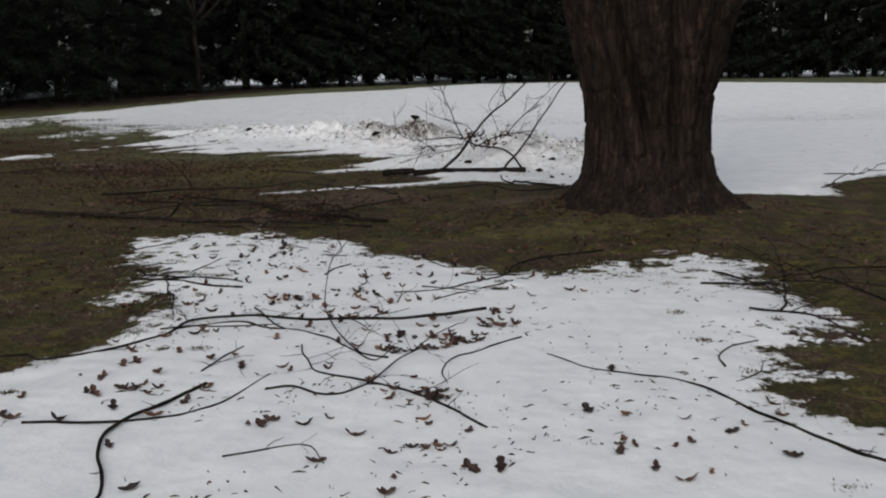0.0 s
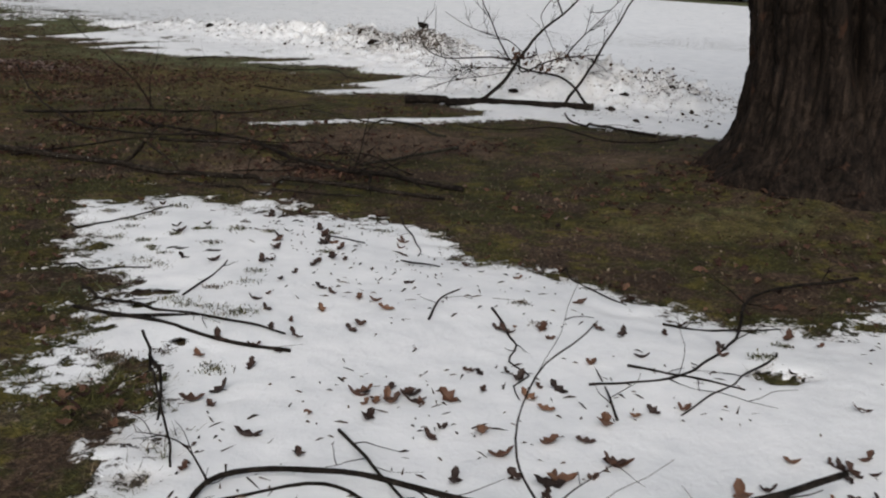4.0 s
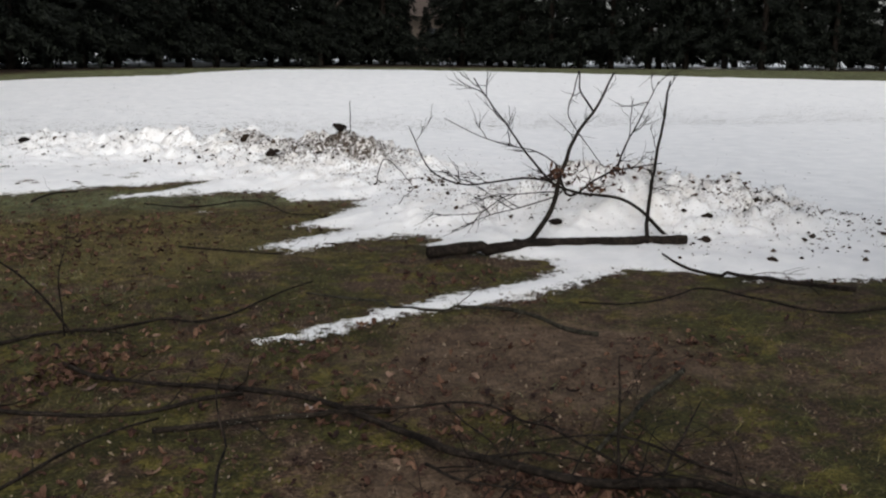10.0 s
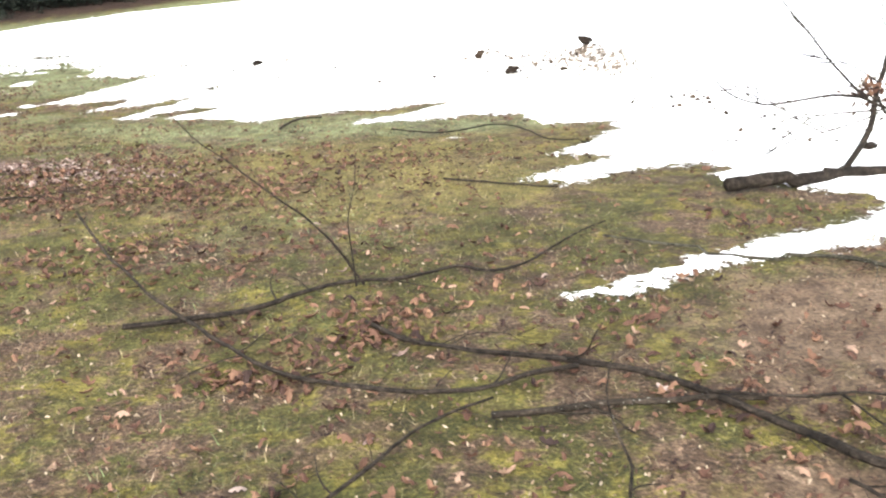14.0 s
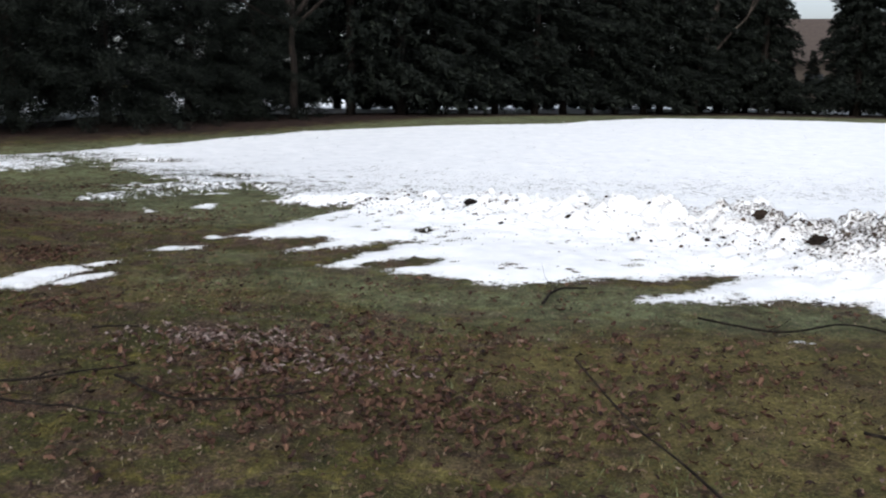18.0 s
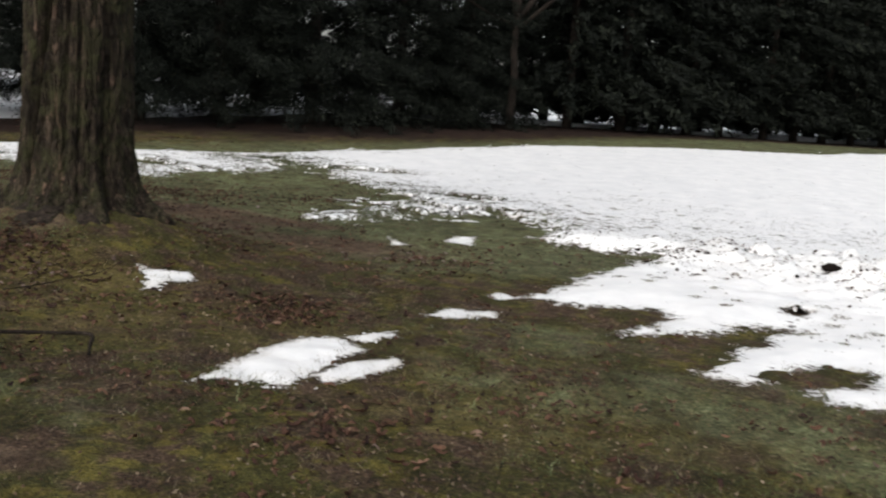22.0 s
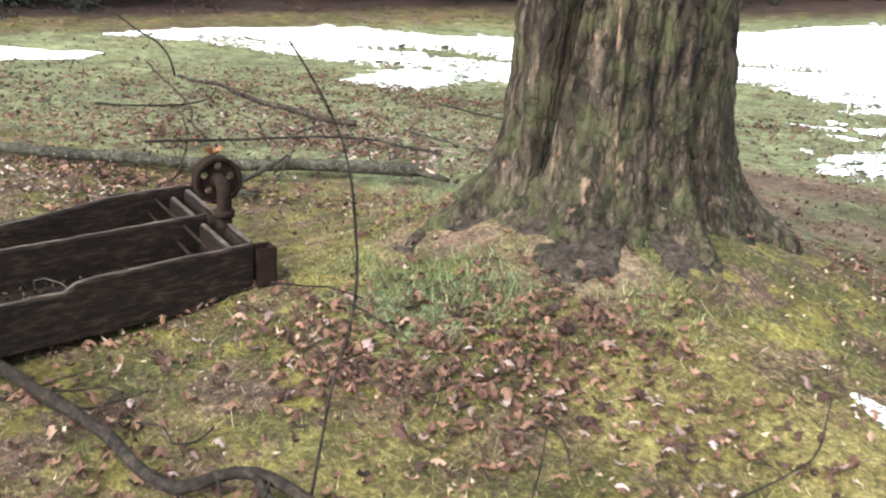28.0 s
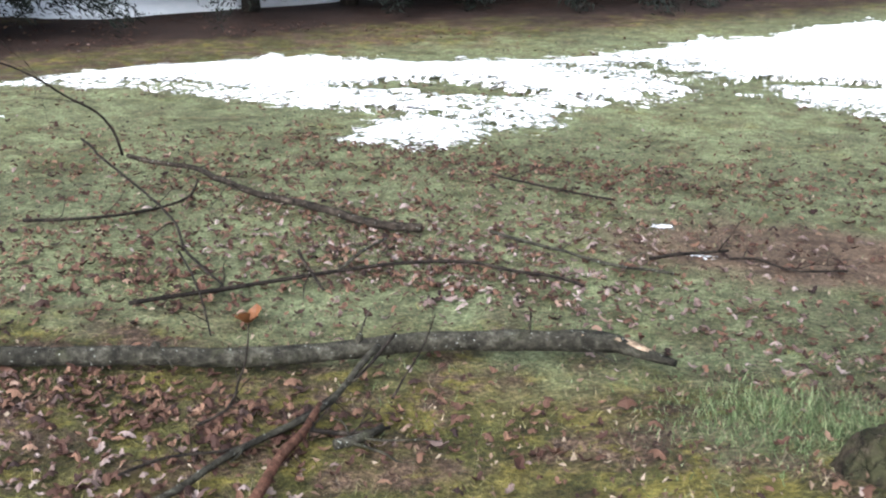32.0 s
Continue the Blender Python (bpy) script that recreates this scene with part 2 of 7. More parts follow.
def near_snow(x, y):
    n = edge_noise(x, y)
    # The edges are worn through to tufts of grass.
    thin = np.exp(-((x - 2.0) / 0.5) ** 2 - ((y - 4.6) / 1.1) ** 2) + 0.25 * np.exp(-((x + 2.3) / 0.65) ** 2 - ((y - 6.8) / 1.9) ** 2) + 0.8 * np.exp(-((x - 2.2) / 0.6) ** 2 - ((y - 6.9) / 0.7) ** 2) + 0.7 * np.exp(-((x + 1.2) / 1.3) ** 2 - ((y - 9.0) / 0.35) ** 2)
    single = np.exp(-((x - 0.42) / 0.2) ** 2 - ((y - 6.55) / 0.13) ** 2)
    return np.minimum(inside(NEAR_SNOW, x, y), 0.35) + 0.02 + 0.13 * n - thin * (0.14 + 0.4 * fbm(x * 4.5, y * 6.0, 0, 2, 3) + 0.35 * fbm(x * 11, y * 14, 0, 2, 6)) - 0.45 * single


def field_snow(x, y):
    n = edge_noise(x, y)
    patchy = np.exp(-((x + 9.3) / 1.9) ** 2 - ((y - 24.5) / 1.4) ** 2) + 1.5 * np.exp(-((x + 14.0) / 0.95) ** 2 - ((y - 26.75) / 0.5) ** 2) + 0.8 * np.exp(-((x + 12.0) / 1.3) ** 2 - ((y - 28.4) / 0.9) ** 2) + 0.6 * np.exp(-((x + 13.6) / 1.0) ** 2 - ((y - 25.6) / 0.4) ** 2)
    hole = np.zeros(np.shape(x))
    for hx, hy, rx, ry in HOLES:
        hole = np.maximum(hole, np.exp(-((x - hx) / rx) ** 2 - ((y - hy) / ry) ** 2))
    far = ease(24, 34, y)
    return np.minimum(inside(FIELD, x, y), 0.4 + 0.9 * far) + (0.065 + 0.05 * ease(21, 24, y) + 0.45 * far) * n - (0.62 + 3.0 * far) * hole - patchy * (0.45 + 1.7 * fbm(x * 2.6, y * 5.6, 0, 4, 13) + 0.9 * fbm(x * 9, y * 15, 0, 2, 14))


def patch_snow(x, y):
    x, y = np.asarray(x, float), np.asarray(y, float)
    s = np.full(x.shape, -9.0)
    for outline in PATCHES:
        px, py = [p[0] for p in outline], [p[1] for p in outline]
        m = (x > min(px) - 0.3) & (x < max(px) + 0.3) & (y > min(py) - 0.3) & (y < max(py) + 0.3)
        if m.any():
            s[m] = np.maximum(s[m], np.minimum(inside(outline, x[m], y[m]), 0.12))
    m = s > -1
    if m.any():
        s[m] += 0.014 * edge_noise(x[m], y[m])
    return s


def heaps(x, y):
    d, top = along(RIDGE, x, y)
    heap = top * np.exp(-(d / 0.75) ** 2)
    d2, top2 = along(RIDGE_2, x, y)
    heap = heap + top2 * np.exp(-(d2 / 0.58) ** 2)
    rough = np.clip(np.exp(-(d / 1.25) ** 2) + np.exp(-(d2 / 1.0) ** 2), 0, 1) * ease(0.05, 0.2, np.maximum(top * (d < d2), top2 * (d2 <= d)))
    c1, v1 = cells(x * 4.2 + 0.4 * vnoise(x * 5, y * 5, 0, 2), y * 4.2, 4)
    c2, v2 = cells(x * 11, y * 11, 5)
    c3, v3 = cells(x * 1.9, y * 1.9, 6)
    return heap * (1 + 0.45 * fbm(x * 1.7, y * 1.7, 0, 2, 9)), rough * (0.13 * np.clip(0.55 - c3, 0, 1) * (1 + v3) + 0.15 * np.clip(0.55 - c1, 0, 1) * (1 + v1) + 0.07 * np.clip(0.6 - c2, 0, 1) * (1 + v2)), rough


def sheet(s, d, deep, wide, soft=0.06):
    """Thin and icy at its edge, thicker inwards: s says where it lies, d how far the outline is."""
    s = s + 0.06
    return np.where(s > 0, 0.005 + deep * ease(-0.05, wide, d) * ease(0, soft, s), np.maximum(s * 1.2 - 0.004, -0.09))


def snow_top(x, y, kind):
    """Height of the snow's upper face; it dips under the ground where there is none."""
    base = ground_z(x, y) if kind != "field" else land(x, y)
    if kind == "near":
        s, d = near_snow(x, y), inside(NEAR_SNOW, x, y)
        base = base + (land(x, y) + 0.008 - base) * 0.75 * ease(0.1, 0.6, d)
        return base + sheet(s, d, 0.028, 0.6, 0.2) + np.where(s > 0, ease(0, 0.25, s) * (0.006 * fbm(x * 1.5, y * 2.0, 0, 3, 61) + 0.004 * fbm(x * 7, y * 7, 0, 2, 66)) + 0.003 * vnoise(x * 22, y * 22, 0, 62), 0), s
    if kind == "patch":
        s = patch_snow(x, y)
        return base + sheet(s, s, 0.011, 0.12, 0.12) + np.where(s > 0, 0.006 * vnoise(x * 14, y * 14, 0, 63), 0), s
    s, d = field_snow(x, y), inside(FIELD, x, y)
    heap, chunks, _ = heaps(x, y)
    rise = ease(-0.02, 0.35, d) * ease(-0.05, 0.1, s)
    return base + sheet(s, d, 0.05, 0.5) + rise * (heap + chunks) + np.where(s > 0, 0.01 * fbm(x * 1.4, y * 1.4, 0, 2, 64) + 0.005 * vnoise(x * 8, y * 8, 0, 65), 0), s


def surface_exact(x, y):
    z = ground_z(x, y)
    for kind in ("near", "field", "patch"):
        z = np.maximum(z, snow_top(x, y, kind)[0])
    return z


GRID = 0.05
GRID_Z = surface_exact(*np.meshgrid(np.arange(-21, 8, GRID), np.arange(1, 27.5, GRID)))


def surface(x, y):
    """What a thing lying at (x, y) rests on."""
    u, v = (np.atleast_1d(np.asarray(x, float)) + 21) / GRID, (np.atleast_1d(np.asarray(y, float)) - 1) / GRID
    u, v = np.clip(u, 0, GRID_Z.shape[1] - 1.01), np.clip(v, 0, GRID_Z.shape[0] - 1.01)
    i, j = u.astype(int), v.astype(int)
    u, v = u - i, v - j
    return (GRID_Z[j, i] * (1 - u) + GRID_Z[j, i + 1] * u) * (1 - v) + (GRID_Z[j + 1, i] * (1 - u) + GRID_Z[j + 1, i + 1] * u) * v


def bare(x, y, limit=-0.015):
    """True where no snow lies."""
    return np.maximum(np.maximum(near_snow(x, y), field_snow(x, y)), patch_snow(x, y)) < limit


# ---- materials ----
def material(name, rough=0.8, spec=0.3):
    m = bpy.data.materials.new(name)
    m.use_nodes = True
    n, l = m.node_tree.nodes, m.node_tree.links
    b = n["Principled BSDF"]
    b.inputs["Roughness"].default_value = rough
    b.inputs["Specular IOR Level"].default_value = spec
    return m, n, l, b


def place(n, l, scale=(1, 1, 1), world_space=True):
    """Coordinates in metres."""
    v = n.new("ShaderNodeMapping")
    v.inputs["Scale"].default_value = scale
    if world_space:
        l.new(n.new("ShaderNodeNewGeometry").outputs["Position"], v.inputs["Vector"])
    else:
        l.new(n.new("ShaderNodeTexCoord").outputs["Object"], v.inputs["Vector"])
    return v.outputs[0]


def noise_node(n, l, vec, scale, detail=4.0, rough=0.6):
    t = n.new("ShaderNodeTexNoise")
    t.inputs["Scale"].default_value, t.inputs["Detail"].default_value, t.inputs["Roughness"].default_value = scale, detail, rough
    l.new(vec, t.inputs["Vector"])
    return t.outputs["Fac"]


def ramp(n, l, fac, stops):
    r = n.new("ShaderNodeValToRGB")
    while len(r.color_ramp.elements) < len(stops):
        r.color_ramp.elements.new(0.5)
    for e, (p, c) in zip(r.color_ramp.elements, stops):
        e.position, e.color = p, (*c, 1) if len(c) == 3 else c
    l.new(fac, r.inputs["Fac"])
    return r.outputs["Color"]


def mix(n, l, fac, a, b, mode="MIX"):
    x = n.new("ShaderNodeMix")
    x.data_type, x.blend_type = "RGBA", mode
    for socket, value in ((x.inputs["Factor"], fac), (x.inputs[6], a), (x.inputs[7], b)):
        if isinstance(value, (int, float)):
            socket.default_value = value
        elif isinstance(value, tuple):
            socket.default_value = (*value, 1)
        else:
            l.new(value, socket)
    return x.outputs[2]


def bump(n, l, b, height, strength=0.5, distance=0.01):
    x = n.new("ShaderNodeBump")
    x.inputs["Strength"].default_value, x.inputs["Distance"].default_value = strength, distance
    l.new(height, x.inputs["Height"])
    l.new(x.outputs[0], b.inputs["Normal"])


def grey_ramp(n, l, fac, low, high):
    return ramp(n, l, fac, [(low, (0, 0, 0)), (high, (1, 1, 1))])


def turf_zones(n, l):
    """Where the lawn is mossy, and where it is strawy: shared by the soil and the blades on it."""
    p = place(n, l)
    return p, grey_ramp(n, l, noise_node(n, l, p, 2.6, 6, 0.68), 0.46, 0.55), grey_ramp(n, l, noise_node(n, l, place(n, l, (1, 1.2, 1)), 4.6, 6, 0.68), 0.52, 0.60)


def turf_material():
    m, n, l, b = material("winter_turf", 0.9, 0.2)
    p, straw_here, moss_here = turf_zones(n, l)
    fine = noise_node(n, l, p, 55, 4, 0.7)
    green = ramp(n, l, fine, [(0.3, (0.010, 0.011, 0.004)), (0.5, (0.04, 0.043, 0.012)), (0.7, (0.11, 0.105, 0.036))])
    straw = ramp(n, l, fine, [(0.3, (0.010, 0.007, 0.006)), (0.5, (0.052, 0.036, 0.025)), (0.7, (0.16, 0.12, 0.088))])
    moss = ramp(n, l, fine, [(0.3, (0.024, 0.023, 0.006)), (0.5, (0.082, 0.078, 0.018)), (0.75, (0.165, 0.15, 0.045))])
    lush = ramp(n, l, fine, [(0.27, (0.019, 0.027, 0.012)), (0.5, (0.1, 0.124, 0.066)), (0.78, (0.25, 0.27, 0.178))])
    earth = ramp(n, l, fine, [(0.25, (0.03, 0.022, 0.015)), (0.5, (0.090, 0.068, 0.049)), (0.8, (0.20, 0.16, 0.122))])
    # Reddish needle litter, darkened further to carry the shade under the evergreens.
    needle_shade = ramp(n, l, fine, [(0.25, (0.006, 0.0036, 0.003)), (0.5, (0.018, 0.0095, 0.007)), (0.8, (0.045, 0.025, 0.016))])
    c = mix(n, l, straw_here, green, straw)
    c = mix(n, l, moss_here, c, moss)
    golden = ramp(n, l, fine, [(0.3, (0.028, 0.025, 0.008)), (0.5, (0.088, 0.082, 0.028)), (0.75, (0.20, 0.18, 0.085))])
    for name, tone in (("golden", golden), ("lush", lush), ("earth", earth), ("needle_shade", needle_shade)):
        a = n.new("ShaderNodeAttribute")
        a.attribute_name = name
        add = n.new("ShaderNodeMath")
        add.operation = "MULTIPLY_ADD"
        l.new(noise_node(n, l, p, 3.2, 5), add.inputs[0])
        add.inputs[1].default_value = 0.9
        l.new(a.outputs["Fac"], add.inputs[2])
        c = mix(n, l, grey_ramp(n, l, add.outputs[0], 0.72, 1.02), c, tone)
    c = mix(n, l, 0.6, c, ramp(n, l, noise_node(n, l, p, 0.55, 4), [(0.3, (0.5, 0.48, 0.46)), (0.7, (1.3, 1.22, 1.15))]), "MULTIPLY")
    c = mix(n, l, 0.8, c, ramp(n, l, noise_node(n, l, p, 4.5, 5, 0.7), [(0.35, (0.5, 0.42, 0.36)), (0.65, (1.4, 1.36, 1.3))]), "MULTIPLY")
    c = mix(n, l, 0.8, c, ramp(n, l, noise_node(n, l, p, 15, 5, 0.7), [(0.32, (0.45, 0.42, 0.4)), (0.68, (1.5, 1.45, 1.4))]), "MULTIPLY")
    l.new(c, b.inputs["Base Color"])
    bump(n, l, b, fine, 0.9, 0.02)
    return m


def blade_material(name, green_stops, straw_stops, moss_stops):
    """Blades that follow the lawn's zones, each with its own shade."""
    m, n, l, b = material(name, 0.7, 0.25)
    p, straw_here, moss_here = turf_zones(n, l)
    own = n.new("ShaderNodeNewGeometry").outputs["Random Per Island"]
    c = mix(n, l, straw_here, ramp(n, l, own, green_stops), ramp(n, l, own, straw_stops))
    c = mix(n, l, moss_here, c, ramp(n, l, own, moss_stops))
    a = n.new("ShaderNodeAttribute")
    a.attribute_name = "golden"
    add = n.new("ShaderNodeMath")
    add.operation = "MULTIPLY_ADD"
    l.new(noise_node(n, l, p, 3.2, 5), add.inputs[0])
    add.inputs[1].default_value = 0.9
    l.new(a.outputs["Fac"], add.inputs[2])
    c = mix(n, l, grey_ramp(n, l, add.outputs[0], 0.72, 1.02), c, ramp(n, l, own, [(0.0, (0.034, 0.030, 0.010)), (0.5, (0.10, 0.088, 0.027)), (0.85, (0.19, 0.165, 0.07)), (1.0, (0.32, 0.27, 0.17))]))
    c = mix(n, l, 0.85, c, ramp(n, l, noise_node(n, l, p, 13, 5, 0.7), [(0.33, (0.4, 0.38, 0.36)), (0.67, (1.6, 1.55, 1.5))]), "MULTIPLY")
    l.new(c, b.inputs["Base Color"])
    return m


def snow_material():
    m, n, l, b = material("old_snow", 0.55, 0.35)
    p = place(n, l)
    a = n.new("ShaderNodeAttribute")
    a.attribute_name = "dirt"
    clean = ramp(n, l, noise_node(n, l, p, 3.4, 6, 0.65), [(0.3, (0.72, 0.74, 0.76)), (0.7, (0.86, 0.87, 0.88))])
    grit = noise_node(n, l, p, 26, 6, 0.75)
    worn = n.new("ShaderNodeMath")
    worn.operation = "MULTIPLY_ADD"
    l.new(a.outputs["Fac"], worn.inputs[0])
    worn.inputs[1].default_value = 0.235
    l.new(grit, worn.inputs[2])
    soil = ramp(n, l, noise_node(n, l, p, 60, 4), [(0.3, (0.018, 0.012, 0.008)), (0.7, (0.085, 0.062, 0.042))])
    c = mix(n, l, grey_ramp(n, l, worn.outputs[0], 0.70, 0.755), clean, soil)
    smear = n.new("ShaderNodeMath")
    smear.operation = "MULTIPLY"
    l.new(a.outputs["Fac"], smear.inputs[0])
    l.new(grey_ramp(n, l, noise_node(n, l, p, 5, 5, 0.7), 0.4, 0.7), smear.inputs[1])
    smear.use_clamp = True
    l.new(mix(n, l, smear.outputs[0], c, (0.62, 0.56, 0.49), "MULTIPLY"), b.inputs["Base Color"])
    bump(n, l, b, noise_node(n, l, p, 38, 5, 0.7), 0.45, 0.012)
    # Melted to a lace of grains at its edge.
    e = n.new("ShaderNodeAttribute")
    e.attribute_name = "cover"
    lace = n.new("ShaderNodeMath")
    lace.operation = "MULTIPLY_ADD"
    l.new(noise_node(n, l, p, 15, 6, 0.78), lace.inputs[0])
    lace.inputs[1].default_value = 1.0
    l.new(e.outputs["Fac"], lace.inputs[2])
    l.new(grey_ramp(n, l, lace.outputs[0], 0.50, 0.53), b.inputs["Alpha"])
    return m


def bark_material(name, dark, mid, light, moss=0.0, patch=(0.2, 0.1, 0.06), patches=0.0, pale=0.0, cracks=0.0, upright=True, green=(0.030, 0.031, 0.012), lichen=(0.26, 0.27, 0.24)):
    m, n, l, b = material(name, 0.85, 0.12)
    p, q = place(n, l, (1, 1, 0.12 if upright else 1.0)), place(n, l)
    ridge, grain = noise_node(n, l, p, 26, 6, 0.7), noise_node(n, l, q, 70, 5, 0.7)
    c = ramp(n, l, ridge, [(0.34, dark), (0.5, mid), (0.69, light)])
    c = mix(n, l, 0.6, c, ramp(n, l, grain, [(0.33, (0.35, 0.33, 0.31)), (0.67, (1.6, 1.58, 1.55))]), "MULTIPLY")
    c = mix(n, l, 0.75, c, ramp(n, l, noise_node(n, l, place(n, l, (1, 1, 0.45)), 4.5, 5, 0.65), [(0.32, (0.42, 0.4, 0.38)), (0.68, (1.55, 1.5, 1.45))]), "MULTIPLY")
    if patches:
        c = mix(n, l, grey_ramp(n, l, noise_node(n, l, place(n, l, (1, 1, 0.28)), 11, 4), 0.7 - patches, 0.76 - patches), c, patch)
    if moss:
        c = mix(n, l, grey_ramp(n, l, noise_node(n, l, q, 7, 6, 0.7), 0.62 - moss, 0.85 - moss), c, green)
    if pale:
        c = mix(n, l, grey_ramp(n, l, noise_node(n, l, q, 60, 3, 0.55), 0.76 - pale, 0.82 - pale), c, lichen)
    height = ridge
    if cracks:
        cell = n.new("ShaderNodeTexVoronoi")
        cell.feature = "DISTANCE_TO_EDGE"
        cell.inputs["Scale"].default_value = cracks
        bend = n.new("ShaderNodeTexNoise")
        bend.inputs["Scale"].default_value, bend.inputs["Detail"].default_value = 14, 4
        l.new(q, bend.inputs["Vector"])
        l.new(mix(n, l, 0.07, p, bend.outputs["Color"], "ADD"), cell.inputs["Vector"])
        split = ramp(n, l, cell.outputs["Distance"], [(0.0, (0.3, 0.3, 0.3)), (0.05, (0.75, 0.75, 0.75)), (0.16, (1, 1, 1))])
        c = mix(n, l, 0.6, c, split, "MULTIPLY")
        height = mix(n, l, 0.35, ridge, split)
    l.new(c, b.inputs["Base Color"])
    bump(n, l, b, height, 0.9, 0.03)
    return m


def varied_material(name, stops, rough=0.75, islands=True, spec=0.25, grain=30):
    """Many pieces, each with its own shade."""
    m, n, l, b = material(name, rough, spec)
    fac = n.new("ShaderNodeNewGeometry").outputs["Random Per Island"] if islands else n.new("ShaderNodeObjectInfo").outputs["Random"]
    c = ramp(n, l, fac, stops)
    c = mix(n, l, 0.5, c, ramp(n, l, noise_node(n, l, place(n, l), grain, 4), [(0.3, (0.6, 0.6, 0.6)), (0.7, (1.3, 1.3, 1.3))]), "MULTIPLY")
    l.new(c, b.inputs["Base Color"])
    return m


def wood_material(name, dark, mid, light):
    """Weathered board, its grain along the object's x axis."""
    m, n, l, b = material(name, 0.9, 0.12)
    p = place(n, l, (0.9, 14, 14), False)
    grain, stain = noise_node(n, l, p, 5, 6, 0.7), noise_node(n, l, place(n, l, (1, 3, 3), False), 4, 4)
    c = ramp(n, l, grain, [(0.3, dark), (0.5, mid), (0.72, light)])
    c = mix(n, l, 0.7, c, ramp(n, l, stain, [(0.35, (0.45, 0.42, 0.4)), (0.7, (1.3, 1.25, 1.2))]), "MULTIPLY")
    l.new(c, b.inputs["Base Color"])
    bump(n, l, b, grain, 0.7, 0.006)
    return m


TURF, SNOW = turf_material(), snow_material()
MAPLE_BARK = bark_material("maple_bark", (0.005, 0.004, 0.0034), (0.018, 0.0132, 0.0105), (0.042, 0.031, 0.024), 0.0, (0.05, 0.026, 0.017), 0.07, 0.0, 14.0)
OAK_BARK = bark_material("shaggy_bark", (0.0018, 0.0013, 0.001), (0.018, 0.0139, 0.0102), (0.074, 0.058, 0.044), 0.165, (0.13, 0.085, 0.062), 0.075, 0.07, 20.0, green=(0.036, 0.037, 0.0165), lichen=(0.095, 0.102, 0.082))
ROOT_BARK = bark_material("earthy_root_bark", (0.007, 0.0054, 0.0044), (0.023, 0.018, 0.0148), (0.054, 0.043, 0.036), 0.09, upright=False)
DARK_BARK = bark_material("wet_twig_bark", (0.005, 0.0041, 0.0035), (0.0148, 0.0117, 0.0095), (0.04, 0.0325, 0.027), upright=False)
SPOT_BARK = bark_material("spotted_dark_bark", (0.006, 0.005, 0.004), (0.02, 0.0155, 0.012), (0.05, 0.042, 0.034), 0.0, (0.2, 0.1, 0.06), 0.0, 0.105, upright=False)
LICHEN_BARK = bark_material("lichened_bark", (0.010, 0.009, 0.0075), (0.028, 0.0262, 0.02), (0.068, 0.067, 0.053), 0.05, (0.2, 0.1, 0.06), 0.0, 0.09, upright=False)
RUST_BARK = bark_material("peeled_red_bark", (0.03, 0.016, 0.011), (0.075, 0.036, 0.024), (0.13, 0.072, 0.05))
PALE_BARK = bark_material("grey_birch_bark", (0.016, 0.013, 0.011), (0.036, 0.030, 0.025), (0.068, 0.059, 0.05))
PINE_BARK = bark_material("conifer_bark", (0.006, 0.005, 0.0043), (0.016, 0.013, 0.011), (0.038, 0.032, 0.027))
RAW_WOOD = bark_material("torn_wood", (0.10, 0.075, 0.05), (0.22, 0.165, 0.115), (0.36, 0.29, 0.22))
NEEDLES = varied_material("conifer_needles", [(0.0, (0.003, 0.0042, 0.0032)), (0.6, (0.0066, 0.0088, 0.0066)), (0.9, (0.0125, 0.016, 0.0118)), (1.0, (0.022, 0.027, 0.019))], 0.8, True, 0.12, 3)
LITTER = varied_material("dead_leaves", [(0.0, (0.013, 0.007, 0.006)), (0.3, (0.036, 0.017, 0.012)), (0.58, (0.057, 0.029, 0.019)), (0.82, (0.077, 0.041, 0.026)), (0.96, (0.118, 0.066, 0.042)), (1.0, (0.16, 0.108, 0.08))], 0.75, True, 0.15, 60)
LEAF = varied_material("fallen_leaf_brown", [(0.0, (0.016, 0.009, 0.007)), (0.5, (0.042, 0.020, 0.013)), (0.85, (0.085, 0.038, 0.021)), (1.0, (0.15, 0.074, 0.04))], 0.6, False, 0.35, 60)
CRUMB_BARK = varied_material("dark_crumbs", [(0.0, (0.014, 0.010, 0.008)), (0.6, (0.042, 0.029, 0.021)), (1.0, (0.10, 0.07, 0.05))], 0.85, True, 0.15, 60)
ROTTEN = varied_material("rotten_leaf_bits", [(0.0, (0.006, 0.004, 0.0035)), (0.85, (0.022, 0.014, 0.011)), (1.0, (0.06, 0.045, 0.036))], 0.85, True, 0.1, 60)
PALE_LITTER = varied_material("bleached_leaves", [(0.0, (0.06, 0.038, 0.032)), (0.6, (0.12, 0.085, 0.074)), (1.0, (0.2, 0.16, 0.145))], 0.75, True, 0.15, 60)
CRUMBS = varied_material("leaf_and_straw_bits", [(0.0, (0.018, 0.010, 0.008)), (0.4, (0.052, 0.029, 0.019)), (0.75, (0.11, 0.075, 0.05)), (1.0, (0.21, 0.17, 0.125))], 0.8, True, 0.15, 60)
